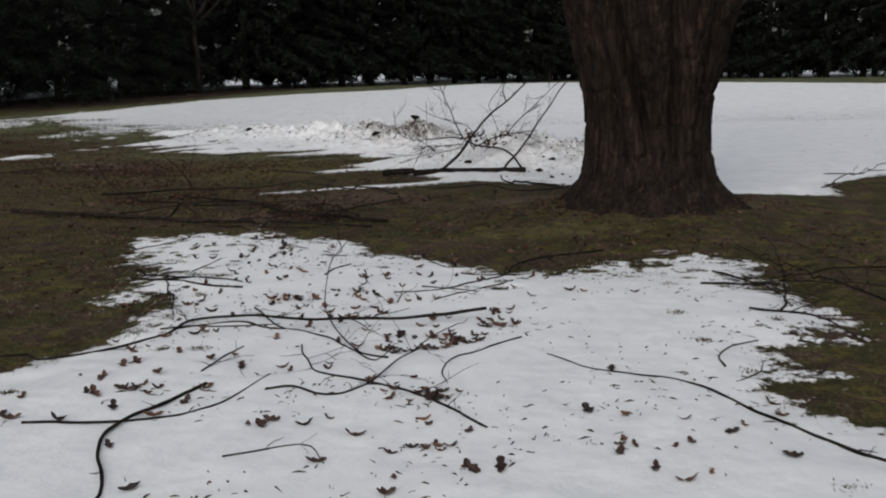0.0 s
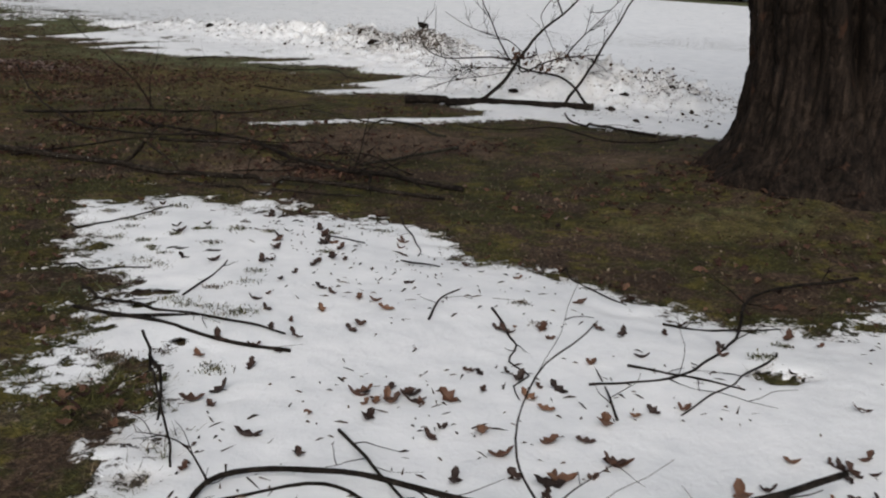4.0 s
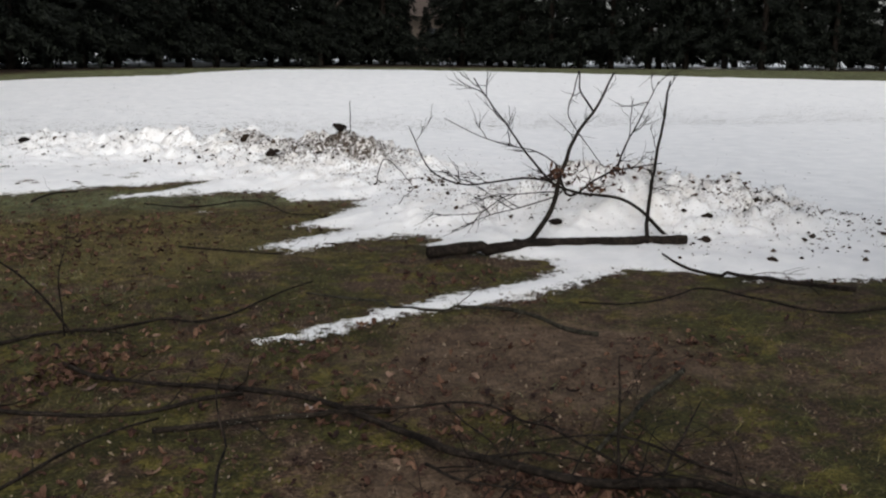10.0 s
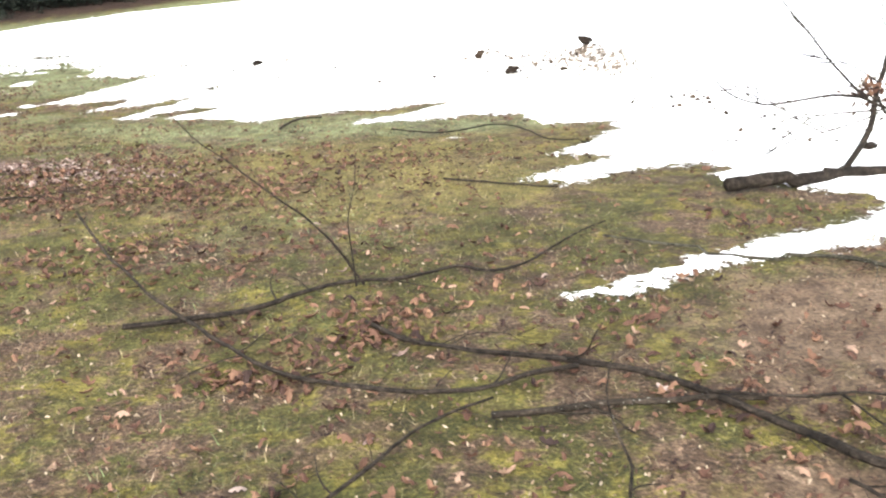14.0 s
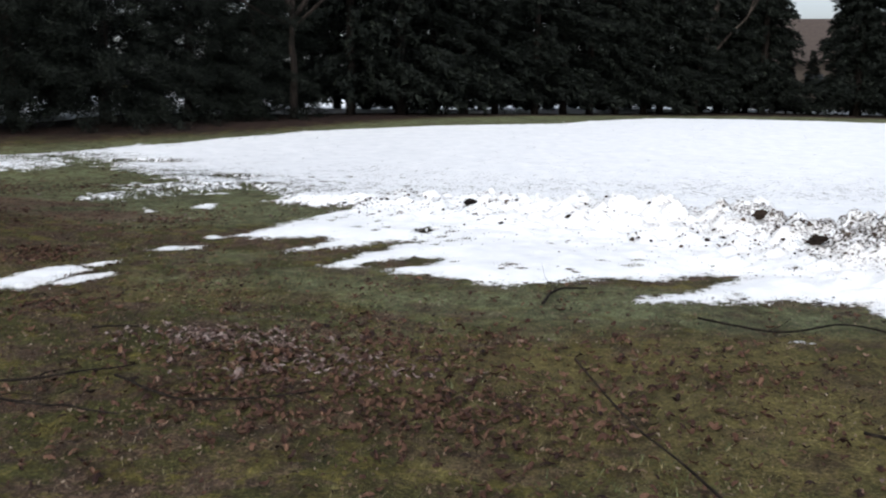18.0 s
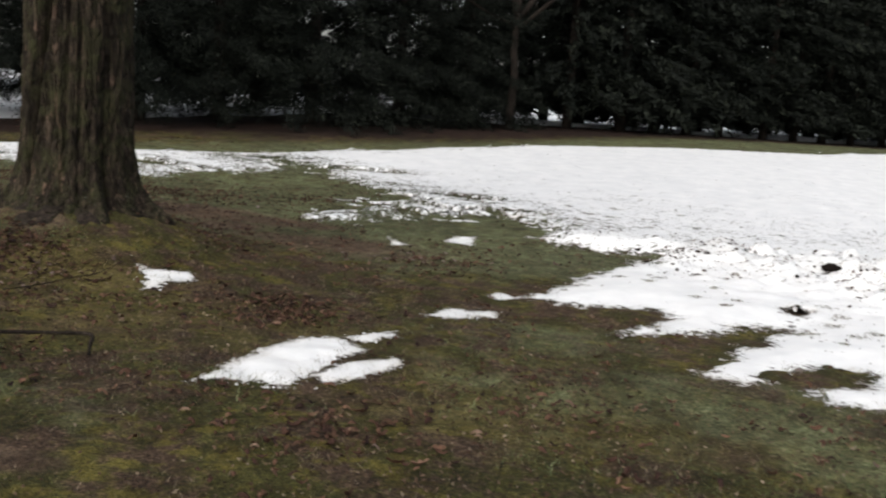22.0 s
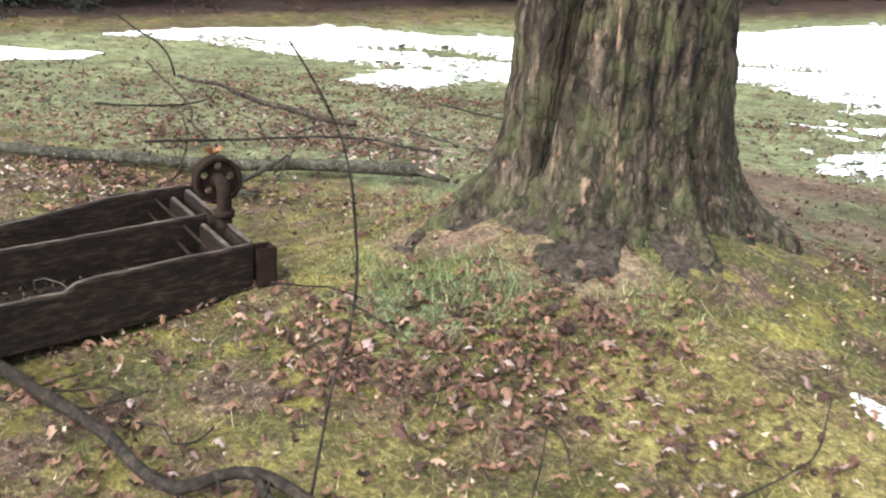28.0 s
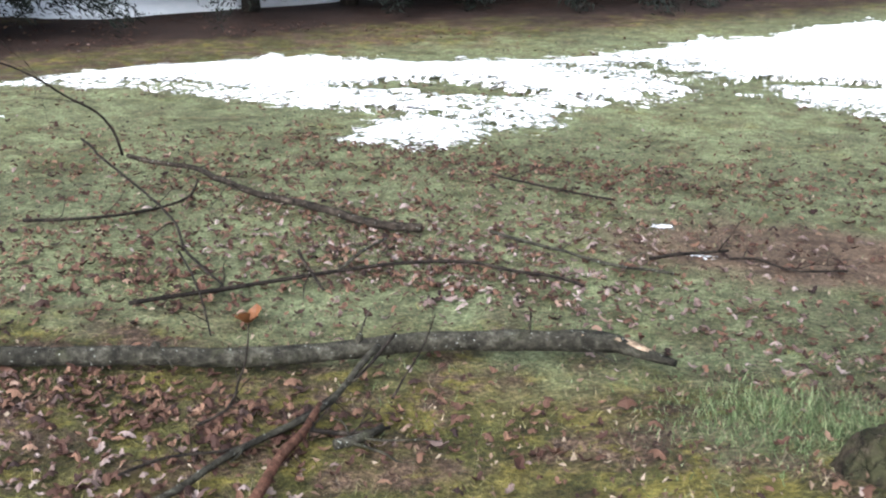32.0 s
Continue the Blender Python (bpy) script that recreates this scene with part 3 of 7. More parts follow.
BLADES = blade_material("grass_blades", [(0.0, (0.014, 0.017, 0.005)), (0.5, (0.046, 0.052, 0.014)), (0.85, (0.10, 0.10, 0.034)), (1.0, (0.19, 0.16, 0.09))],
                        [(0.0, (0.016, 0.011, 0.009)), (0.5, (0.058, 0.042, 0.028)), (0.85, (0.13, 0.10, 0.072)), (1.0, (0.27, 0.22, 0.165))],
                        [(0.0, (0.026, 0.025, 0.007)), (0.6, (0.085, 0.08, 0.02)), (1.0, (0.17, 0.15, 0.055))])
LUSH_BLADES = varied_material("green_grass_blades", [(0.0, (0.026, 0.04, 0.015)), (0.6, (0.092, 0.125, 0.052)), (1.0, (0.21, 0.235, 0.13))], 0.8, True, 0.1, 2.5)
CLOD = varied_material("earth_clod", [(0.0, (0.008, 0.006, 0.005)), (1.0, (0.03, 0.021, 0.015))], 0.95, False, 0.1, 40)


# ---- mesh helpers ----
def mesh_from(name, verts, faces, mat, smooth=True):
    me = bpy.data.meshes.new(name)
    me.from_pydata([tuple(v) for v in verts], [], faces)
    me.materials.append(mat)
    if smooth:
        me.polygons.foreach_set("use_smooth", np.ones(len(me.polygons), bool))
    return me


def mesh_arrays(name, verts, faces, mat, smooth=True):
    """A mesh from arrays: faces of one size."""
    me = bpy.data.meshes.new(name)
    faces = np.asarray(faces, np.int32)
    count, size = faces.shape
    me.vertices.add(len(verts))
    me.vertices.foreach_set("co", np.asarray(verts, np.float32).ravel())
    me.loops.add(count * size)
    me.loops.foreach_set("vertex_index", faces.ravel())
    me.polygons.add(count)
    me.polygons.foreach_set("loop_start", np.arange(0, count * size, size, dtype=np.int32))
    me.polygons.foreach_set("use_smooth", np.full(count, smooth))
    me.update(calc_edges=True)
    me.materials.append(mat)
    return me


def part(name, me, parent, label=""):
    ob = new(name, me)
    ob.parent = parent
    return tagged(ob, label)


def grid_faces(nx, ny):
    a = (np.arange(ny - 1)[:, None] * nx + np.arange(nx - 1)[None]).ravel()
    return np.stack([a, a + 1, a + nx + 1, a + nx], 1)


def spaced(*runs):
    """Coordinates from runs of (start, end, step)."""
    return np.unique(np.round(np.concatenate([np.arange(a, b + c * 0.5, c) for a, b, c in runs]), 4))


def attribute(me, name, values):
    me.attributes.new(name, "FLOAT", "POINT").data.foreach_set("value", np.asarray(values, np.float32).ravel())


def spots(x, y, rows):
    v = np.zeros(np.shape(x))
    for cx, cy, rx, ry, k in rows:
        v = np.maximum(v, k * np.exp(-((x - cx) / rx) ** 2 - ((y - cy) / ry) ** 2))
    return v


# ---- the tree row behind the field, as plan coordinates ----
ROW_X = np.array([-60, -45, -30, -20.4, -16.2, -9.5, -4, 2, 8, 16, 26, 40, 70.0])
ROW_Y = np.array([8, 14, 21.5, 28.2, 33, 38.8, 46, 53, 59.5, 58, 48, 41, 30.0])


def row_y(x):
    return np.interp(x, ROW_X, ROW_Y)


GOLDEN_SPOTS = [(-10.6, 18.0, 1.3, 0.8, 0.5), (-9.9, 18.9, 0.9, 0.5, 0.6), (-9.3, 17.8, 0.8, 0.7, 0.35), (-13.0, 21.3, 1.4, 0.5, 0.45), (-3.2, 15.3, 3.4, 2.2, 0.55), (1.1, 8.8, 1.3, 0.6, 0.5), (-8.8, 18.4, 2.4, 1.3, 0.42), (-10.3, 18.9, 1.3, 0.6, 0.3), (-12.4, 19.4, 1.6, 1.2, 0.5), (-3.6, 11.4, 1.8, 1.2, 0.3), (-6.2, 17.6, 2.0, 1.0, 0.5), (-13.3, 21.2, 1.5, 0.8, 0.3), (-12.0, 20.9, 0.8, 0.5, 0.4), (-15.0, 22.0, 1.5, 1.2, 0.35)]
LUSH_SPOTS = [(-2.2, 16.9, 1.5, 0.45, 0.6), (-12.8, 22.9, 2.6, 1.2, 0.4), (-4.0, 13.5, 1.6, 1.2, 0.25), (-9.0, 17.0, 1.5, 0.8, 0.3), (-3.6, 17.4, 2.6, 0.8, 0.6), (-5.6, 18.0, 2.0, 0.9, 0.5), (-4.6, 16.6, 2.2, 0.9, 0.36), (-8.0, 21.5, 1.5, 1.2, 0.5), (-9.5, 23.8, 1.6, 1.1, 0.55), (-13.5, 24.0, 2.6, 1.4, 0.45), (-11.0, 19.0, 0.3, 0.25, 0.6),
              (-11.3, 20.7, 0.5, 0.5, 0.5), (-6.5, 19.0, 1.2, 0.8, 0.4), (-2.2, 6.9, 0.5, 1.6, 0.3), (-6.3, 22.2, 0.7, 0.9, 0.4), (1.2, 9.0, 1.0, 0.6, 0.3)]
EARTH_SPOTS = [(-9.9, 22.65, 0.8, 0.4, 0.8), (-10.5, 19.45, 0.3, 0.15, 0.8), (-8.6, 16.2, 0.35, 0.16, 0.9), (-1.0, 11.5, 1.1, 0.9, 0.8), (0.8, 10.8, 1.0, 0.7, 0.5), (-1.9, 10.2, 0.9, 0.5, 0.6), (2.4, 9.9, 1.3, 0.7, 0.55), (3.6, 10.3, 1.0, 0.6, 0.4),
               (-9.0, 21.6, 1.5, 0.7, 0.6), (-11.1, 22.8, 1.2, 0.6, 0.8), (-10.2, 22.0, 0.8, 0.7, 0.6), (-10.6, 19.3, 0.5, 0.25, 0.5), (0.6, 12.2, 1.2, 0.4, 0.4), (-10.9, 19.5, 0.35, 0.2, 0.5)]


def build_ground():
    xs = spaced((-420, -40, 20), (-40, -16, 0.6), (-16, 5, 0.07), (5, 40, 0.6), (40, 420, 20))
    ys = spaced((-300, -8, 12), (-8, -0.5, 0.4), (-0.5, 26, 0.07), (26, 44, 0.35), (44, 90, 1.0), (90, 900, 30))
    X, Y = np.meshgrid(xs, ys)
    Z = ground_z(X, Y)
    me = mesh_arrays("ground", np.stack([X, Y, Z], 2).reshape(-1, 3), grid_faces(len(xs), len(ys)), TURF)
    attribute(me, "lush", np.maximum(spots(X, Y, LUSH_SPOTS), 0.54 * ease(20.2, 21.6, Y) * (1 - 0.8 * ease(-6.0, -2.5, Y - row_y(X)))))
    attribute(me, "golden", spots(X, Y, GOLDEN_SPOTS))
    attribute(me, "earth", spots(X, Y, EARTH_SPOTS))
    # Fallen needles along the row; widened to the east as painted tree shade.
    attribute(me, "needle_shade", 0.9 * np.exp(-((Y - row_y(X) + 0.1) / (2.4 + 2.0 * ease(-16, -12, X))) ** 2))
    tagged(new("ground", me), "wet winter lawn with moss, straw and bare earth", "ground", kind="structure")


WORN = {"near": [(-2.45, 7.0, 0.35, 1.2, 1.05), (-2.1, 7.33, 0.16, 0.06, 1.4), (-2.2, 6.9, 0.09, 0.06, 1.3), (-1.87, 6.72, 0.09, 0.06, 1.2), (-1.94, 6.52, 0.1, 0.06, 1.2), (-2.11, 6.6, 0.07, 0.04, 1.1), (-2.26, 6.54, 0.08, 0.04, 1.2), (-2.21, 7.5, 0.08, 0.06, 1.2), (-1.95, 7.96, 0.08, 0.05, 1.2), (-2.14, 8.03, 0.1, 0.05, 1.2), (-1.65, 7.05, 0.15, 0.12, 0.7), (-2.11, 7.16, 0.1, 0.05, 1.2), (-1.9, 8.9, 1.2, 0.35, 0.8), (2.1, 5.0, 0.4, 0.9, 0.9), (2.3, 6.9, 0.5, 0.8, 1.0), (0.6, 7.2, 0.9, 0.2, 0.6), (-0.6, 8.2, 0.4, 0.3, 0.5)],
        "field": [(-9.0, 24.2, 1.7, 1.0, 1.1), (-9.8, 26.3, 1.3, 1.0, 0.8), (-14.0, 26.6, 1.2, 0.6, 1.0), (-12.0, 28.3, 1.6, 0.9, 1.0), (-13.6, 25.4, 1.2, 0.5, 0.7), (-7.0, 23.6, 0.6, 0.5, 0.5), (-16.5, 26.4, 1.5, 0.5, 0.7)], "patch": []}


def build_snow(name, kind, xs, ys, label):
    X, Y = np.meshgrid(xs, ys)
    Z, s = snow_top(X, Y, kind)
    keep = s > -0.2
    faces = grid_faces(len(xs), len(ys))
    faces = faces[keep.ravel()[faces].any(1)]
    used, index = np.unique(faces, return_inverse=True)
    me = mesh_arrays(name, np.stack([X, Y, Z], 2).reshape(-1, 3)[used], index.reshape(faces.shape), SNOW)
    dirt = 0.3 * np.exp(-np.maximum(s, 0) / 0.1) + 0.75 * np.exp(-np.maximum(s, 0) / 0.035)
    if kind == "field":
        dirt = dirt + heaps(X, Y)[2] * (0.64 + 0.6 * fbm(X * 1.5, Y * 1.5, 0, 2, 77) + 0.45 * np.exp(-((X + 0.5) / 0.9) ** 2 - ((Y - 18.5) / 0.8) ** 2) - 0.12 * ease(19.8, 21.0, Y))
    attribute(me, "dirt", dirt.ravel()[used])
    # Worn to a lace over the grass in places, whole elsewhere.
    worn = np.zeros(X.shape)
    for cx, cy, rx, ry, k in WORN[kind]:
        worn = np.maximum(worn, k * np.exp(-((X - cx) / rx) ** 2 - ((Y - cy) / ry) ** 2))
    worn_full, worn = worn, np.clip(worn, 0, 1)
    cover = {"field": s * (1.0 - 0.78 * ease(21, 25, Y)), "patch": s * 3.5 + np.where(Y < 12, -0.03, 0.035), "near": s * 1.2 + 0.03}[kind]
    cover = np.where(s > -0.06, np.minimum(cover, cover * (1 - worn) + worn * (-0.02 + 0.16 * fbm(X * 2.2, Y * 3.4, 0, 3, 83) - 0.1 * np.maximum(0, worn_full - 0.8))), cover)
    attribute(me, "cover", np.clip(cover, -1, 1).ravel()[used])
    return tagged(new(name, me), label, "snow", kind="structure")


def build_far_snow():
    xs, ys = spaced((-70, 70, 1.0)), spaced((10, 130, 1.0))
    X, Y = np.meshgrid(xs, ys)
    s = (Y - row_y(X) - 3.0) * 0.25 + 0.9 * fbm(X * 0.16, Y * 0.16, 0, 3, 90)
    Z = land(X, Y) + np.where(s > 0, 0.1, np.maximum(s, -0.3) * 0.5) 
    faces = grid_faces(len(xs), len(ys))
    faces = faces[(s.ravel()[faces] > -0.3).any(1)]
    used, index = np.unique(faces, return_inverse=True)
    me = mesh_arrays("snow_beyond_trees", np.stack([X, Y, Z], 2).reshape(-1, 3)[used], index.reshape(faces.shape), SNOW)
    attribute(me, "cover", np.ones(len(used)))
    tagged(new("snow_beyond_trees", me), "patchy snow on the ground beyond the trees", "snow", kind="structure")


build_ground()
build_snow("near_snow", "near", spaced((-3.4, 3.2, 0.025)), spaced((-3.2, 2.2, 0.12), (2.2, 9.7, 0.025)), "melting snow patch littered with leaves and twigs")
build_snow("field_snow", "field", spaced((-19, -15, 0.08), (-15, -10, 0.05), (-10, 4, 0.04), (4, 10, 0.15), (10, 62, 0.8)), spaced((10.4, 24, 0.04), (24, 30, 0.06), (30, 46, 0.25)), "wide snow field with a dirty ploughed ridge")
build_snow("patch_snow", "patch", spaced((-20.4, -12.2, 0.1), (-12.2, -6.6, 0.025), (-6.6, -1.2, 0.04)), spaced((8.8, 10, 0.03), (16.2, 23.4, 0.03), (23.4, 25, 0.08)), "small leftover patches of melting snow")
build_far_snow()


# ---- standing trees ----
def tube_arrays(points, radii, sides=7, seed=0, rough=0.0):
    """Vertices and faces of a closed, tapering tube along points."""
    P, R = np.asarray(points, float), np.asarray(radii, float)
    T = np.gradient(P, axis=0)
    T /= np.linalg.norm(T, axis=1)[:, None] + 1e-9
    up = np.array([0.0, 0.0, 1.0]) if abs(T[:, 2]).mean() < 0.8 else np.array([1.0, 0.0, 0.0])
    A = np.cross(T, up)
    A /= np.linalg.norm(A, axis=1)[:, None] + 1e-9
    B = np.cross(A, T)
    ang = np.linspace(0, 2 * math.pi, sides, endpoint=False)
    V = P[:, None] + R[:, None, None] * (np.cos(ang)[None, :, None] * A[:, None] + np.sin(ang)[None, :, None] * B[:, None])
    if rough:
        k = 1 + rough * vnoise(V[..., 0] * 30, V[..., 1] * 30, V[..., 2] * 30, seed)
        V = P[:, None] + (V - P[:, None]) * k[..., None]
    n = len(P)
    faces = []
    for i in range(n - 1):
        for j in range(sides):
            k = (j + 1) % sides
            faces.append((i * sides + j, i * sides + k, (i + 1) * sides + k, (i + 1) * sides + j))
    faces.append(tuple(range(sides - 1, -1, -1)))
    faces.append(tuple((n - 1) * sides + j for j in range(sides)))
    return V.reshape(-1, 3), faces


def curve(points, step=0.05, wobble=0.0, seed=0):
    """A smooth line through points."""
    P = np.asarray(points, float)
    Q = np.vstack([2 * P[0] - P[1], P, 2 * P[-1] - P[-2]])
    out = []
    for i in range(1, len(Q) - 2):
        a, b, c, d = Q[i - 1:i + 3]
        m = max(2, int(np.linalg.norm(c - b) / step))
        for t in np.arange(m) / m:
            out.append(0.5 * (2 * b + (c - a) * t + (2 * a - 5 * b + 4 * c - d) * t * t + (3 * b - a - 3 * c + d) * t ** 3))
    out = np.array(out + [P[-1]])
    if wobble:
        s = np.arange(len(out)) * step
        out = out + wobble * np.stack([vnoise(s * 7, 0.5, seed, 1), vnoise(s * 7, 3.5, seed, 2), 0.5 * vnoise(s * 7, 7.5, seed, 3)], 1)
    return out


def joined(pieces):
    verts, faces, base = [], [], 0
    for v, f in pieces:
        verts.append(v)
        faces += [tuple(i + base for i in face) for face in f]
        base += len(v)
    return np.vstack(verts), faces


def big_trunk(name, centre, heights, radii, lobes, flare, fold, mat, seed, label, top, sides=260, rows=230, plates=0.03, grain=9):
    """An old trunk: root flare, deep folds and bark plates as relief."""
    cx, cy = centre
    base = float(land(cx, cy)) - 0.25
    ang = np.linspace(0, 2 * math.pi, sides, endpoint=False)
    u = np.linspace(0, 1, rows)
    z = -0.4 + (top + 0.4) * u ** 1.4
    A, Zr = np.meshgrid(ang, z)
    R = np.interp(Zr, heights, radii)
    lobe = np.zeros(A.shape)
    for a, w, k in lobes:
        d = (A - radians(a) + math.pi) % (2 * math.pi) - math.pi
        lobe += k * np.exp(-(d / radians(w)) ** 2)
    R = R + flare * (0.18 + lobe) * np.exp(-np.maximum(Zr + 0.1, 0) / 0.17) + 0.12 * flare * lobe * np.exp(-np.maximum(Zr, 0) / 0.7)
    for a, w, k, z0, z1, twist in fold:
        d = (A - np.radians(a + twist * np.clip(Zr, -0.2, 2.2)) + math.pi) % (2 * math.pi) - math.pi
        R = R - k * np.exp(-(d / radians(w)) ** 2) * ease(z0, z1, Zr)
    X, Y = np.cos(A) * R, np.sin(A) * R
    ridged = 1 - np.abs(fbm(X * grain, Y * grain, Zr * grain * 0.2, 3, seed)) * 2.2
    crack = np.abs(vnoise(X * grain * 1.9, Y * grain * 1.9, Zr * grain * 0.36, seed + 4))
    flake = np.floor(3.5 * vnoise(X * grain * 1.7, Y * grain * 1.7, Zr * grain * 0.3, seed + 6) + 0.8 * vnoise(X * 45, Y * 45, Zr * 22, seed + 7)) / 3.5
    R = R + plates * 0.45 * flake + plates * (0.35 * ridged - 1.1 * np.clip(0.28 - crack, 0, 1) * 2.4) + 0.02 * fbm(X * 3, Y * 3, Zr * 2, 2, seed + 9) + plates * 0.35 * fbm(X * 40, Y * 40, Zr * 14, 2, seed + 3)
    lift = float(land(cx, cy))
    V = np.stack([cx + np.cos(A) * R, cy + np.sin(A) * R, lift + Zr], 2).reshape(-1, 3)
    f = (np.arange(rows - 1)[:, None] * sides + np.arange(sides)[None])
    g = (np.arange(rows - 1)[:, None] * sides + (np.arange(sides)[None] + 1) % sides)
    faces = np.stack([f, g, g + sides, f + sides], 2).reshape(-1, 4)
    root = tagged(new(name), label, "tree")
    root.location = (cx, cy, lift)
    me = mesh_arrays("trunk", V - np.array([cx, cy, lift]), faces, mat)
    part("trunk", me, root)
    return root


def add_limbs(root, stems, mat, seed, reach, levels=2):
    """Bare limbs above a trunk: each limb one mesh with its twigs."""
    rng = np.random.RandomState(seed)
    for start, way, r, length in stems:
        pieces = []

        def grow(p, d, r, length, level):
            d = d / np.linalg.norm(d)
            pts, q = [p], p
            for _ in range(5):
                d = d + rng.normal(0, 0.13, 3) + np.array([0, 0, 0.06])
                d = d / np.linalg.norm(d)
                q = q + d * length / 5
                pts.append(q)
            line = curve(pts, length / 12)
            pieces.append(tube_arrays(line, np.linspace(r, r * 0.35, len(line)), 8 if level == levels else 5))
            if level:
                for k in range(5 if level == levels else 4):
                    t = rng.uniform(0.3, 1.0)
                    side = rng.normal(0, 1, 3)
                    grow(line[int(t * (len(line) - 1))], d * 0.7 + side * 0.55 + np.array([0, 0, 0.3]), r * (0.62 - 0.25 * t), length * rng.uniform(0.4, 0.6), level - 1)

        grow(np.array(start, float), np.array(way, float), r, length, levels)
        v, f = joined(pieces)
        part("limb", mesh_from("limb", v, f, mat), root)


tree_a = big_trunk("maple_tree", TREE_A, [-0.4, 0.0, 0.1, 0.2, 0.4, 0.76, 0.9, 1.2, 1.56, 2.05, 3.0], [0.74, 0.72, 0.69, 0.655, 0.635, 0.625, 0.635, 0.70, 0.79, 0.90, 1.05],
                   [(195, 13, 0.4), (228, 12, 0.35), (262, 15, 0.5), (300, 12, 0.5), (335, 14, 0.9), (15, 18, 0.7), (90, 25, 0.6), (150, 20, 0.6)], 0.34,
                   [(270, 5, 0.2, 0.1, 1.0, -20), (262, 13, -0.05, 0.3, 1.2, -20), (288, 5, 0.17, 0.0, 0.9, -6), (299, 10, -0.05, 0.2, 1.2, -5), (312, 5, 0.11, 0.0, 0.5, -2), (338, 6, 0.09, 0.3, 1.2, -3), (232, 5, 0.1, 0.2, 1.0, -6), (200, 6, 0.08, 0.0, 0.8, -8), (30, 10, 0.2, 0.8, 2.4, 2), (140, 10, 0.2, 0.8, 2.4, 2)], MAPLE_BARK, 3,
                   "massive dark maple with a folded many-stemmed trunk", 3.0, 320, 280, 0.034, 9)
add_limbs(tree_a, [((0.5 * math.cos(a), 0.5 * math.sin(a), 2.6), (0.3 * math.cos(a), 0.3 * math.sin(a), 1), 0.42, 8.0) for a in (0.3, 1.7, 3.2, 4.4, 5.3)], MAPLE_BARK, 5, 6)
tree_b = big_trunk("hickory_tree", TREE_B, [-0.4, -0.27, -0.18, -0.1, -0.05, 0.0, 0.05, 0.13, 0.3, 0.5, 0.9, 3.5], [0.70, 0.60, 0.55, 0.505, 0.48, 0.46, 0.45, 0.437, 0.425, 0.415, 0.408, 0.395],
                   [(219, 10, 0.75), (243, 9, 0.2), (274, 15, 0.5), (297, 8, 0.3), (318, 7, 0.6), (345, 8, 0.3), (8, 11, 0.75), (60, 24, 0.6), (115, 20, 0.6), (165, 14, 0.5)], 0.24,
                   [(241.5, 5.0, 0.15, -0.1, 0.22, 18), (250, 5, -0.035, 0.0, 0.4, 18), (232, 9, -0.025, 0.1, 0.5, 14), (286, 3.5, 0.03, -0.1, 0.3, 3), (301, 3, 0.028, -0.3, 0.0, 2), (328, 4, 0.04, -0.3, 0.0, 2), (335, 3, 0.03, 0.1, 0.6, 2), (40, 9, 0.06, 0.1, 0.8, 3)],
                   OAK_BARK, 12, "old tree with shaggy grey-brown bark and mossy root flare", 3.5, 460, 480, 0.0165, 21)
add_limbs(tree_b, [((0, 0, 3.3), (0.05, 0.1, 1), 0.38, 8.0), ((0.1, 0, 3.2), (0.6, 0.2, 0.8), 0.2, 5.0), ((-0.1, 0.1, 3.2), (-0.6, 0.3, 0.8), 0.2, 5.0)], OAK_BARK, 6, 6)
for line, r0, r1 in (([(-10.84, 19.95), (-10.98, 19.75), (-11.08, 19.58), (-11.17, 19.43)], 0.2, 0.07), ([(-10.6, 19.8), (-10.57, 19.55), (-10.46, 19.31)], 0.3, 0.12),
                     ([(-10.36, 19.85), (-10.24, 19.66), (-10.1, 19.52)], 0.24, 0.08), ([(-10.25, 20.1), (-10.05, 20.13), (-9.8, 20.18)], 0.16, 0.05)):
    spine = curve(np.array([(*p, 0.0) for p in line]), 0.04, 0.012, len(line))
    spread = np.linspace(0, 1, len(spine))
    v, f = tube_arrays(spine, r0 + (r1 - r0) * spread, 20, 7, 0.16)
    # Low, broad and half sunk in the mound.
    v[:, 2] = ground_z(v[:, 0], v[:, 1]) + v[:, 2] * 0.24 + 0.05 * fbm(v[:, 0] * 10, v[:, 1] * 10, 0, 3, 5) - 0.02
    part("root", mesh_from("root", v - np.array(tree_b.location), f, ROOT_BARK), tree_b, "smooth grey-brown surface root")


def bare_tree(name, xy, points, r, mat, label, limbs, seed):
    x, y = xy
    root = tagged(new(name), label, "tree")
    root.location = (x, y, float(land(x, y)) - 0.05)
    line = curve(points, 0.2, 0.03, seed)
    R = np.interp(np.linspace(0, 1, len(line)), [0, 0.06, 1], [r * 1.5, r, r * 0.6])
    v, f = tube_arrays(line, R, 14, seed, 0.06)
    part("trunk", mesh_from("trunk", v, f, mat), root)
    add_limbs(root, limbs, mat, seed, 4)
    return root


bare_tree("deciduous_tree", (-9.5, 38.0), [(0, 0, 0), (0.03, 0, 1.2), (-0.03, 0, 2.2), (0, 0, 3.0)], 0.12, PINE_BARK, "bare grey deciduous tree beside the evergreens",
          [((0, 0, 2.9), (-0.3, 0, 1), 0.085, 5), ((0, 0, 2.8), (0.55, 0.1, 1), 0.08, 5), ((0, 0, 2.6), (1, -0.2, 0.6), 0.055, 4), ((0, 0, 2.9), (0.1, 0.2, 1), 0.08, 5), ((0, 0, 2.7), (-1, -0.1, 0.5), 0.045, 4)], 31)
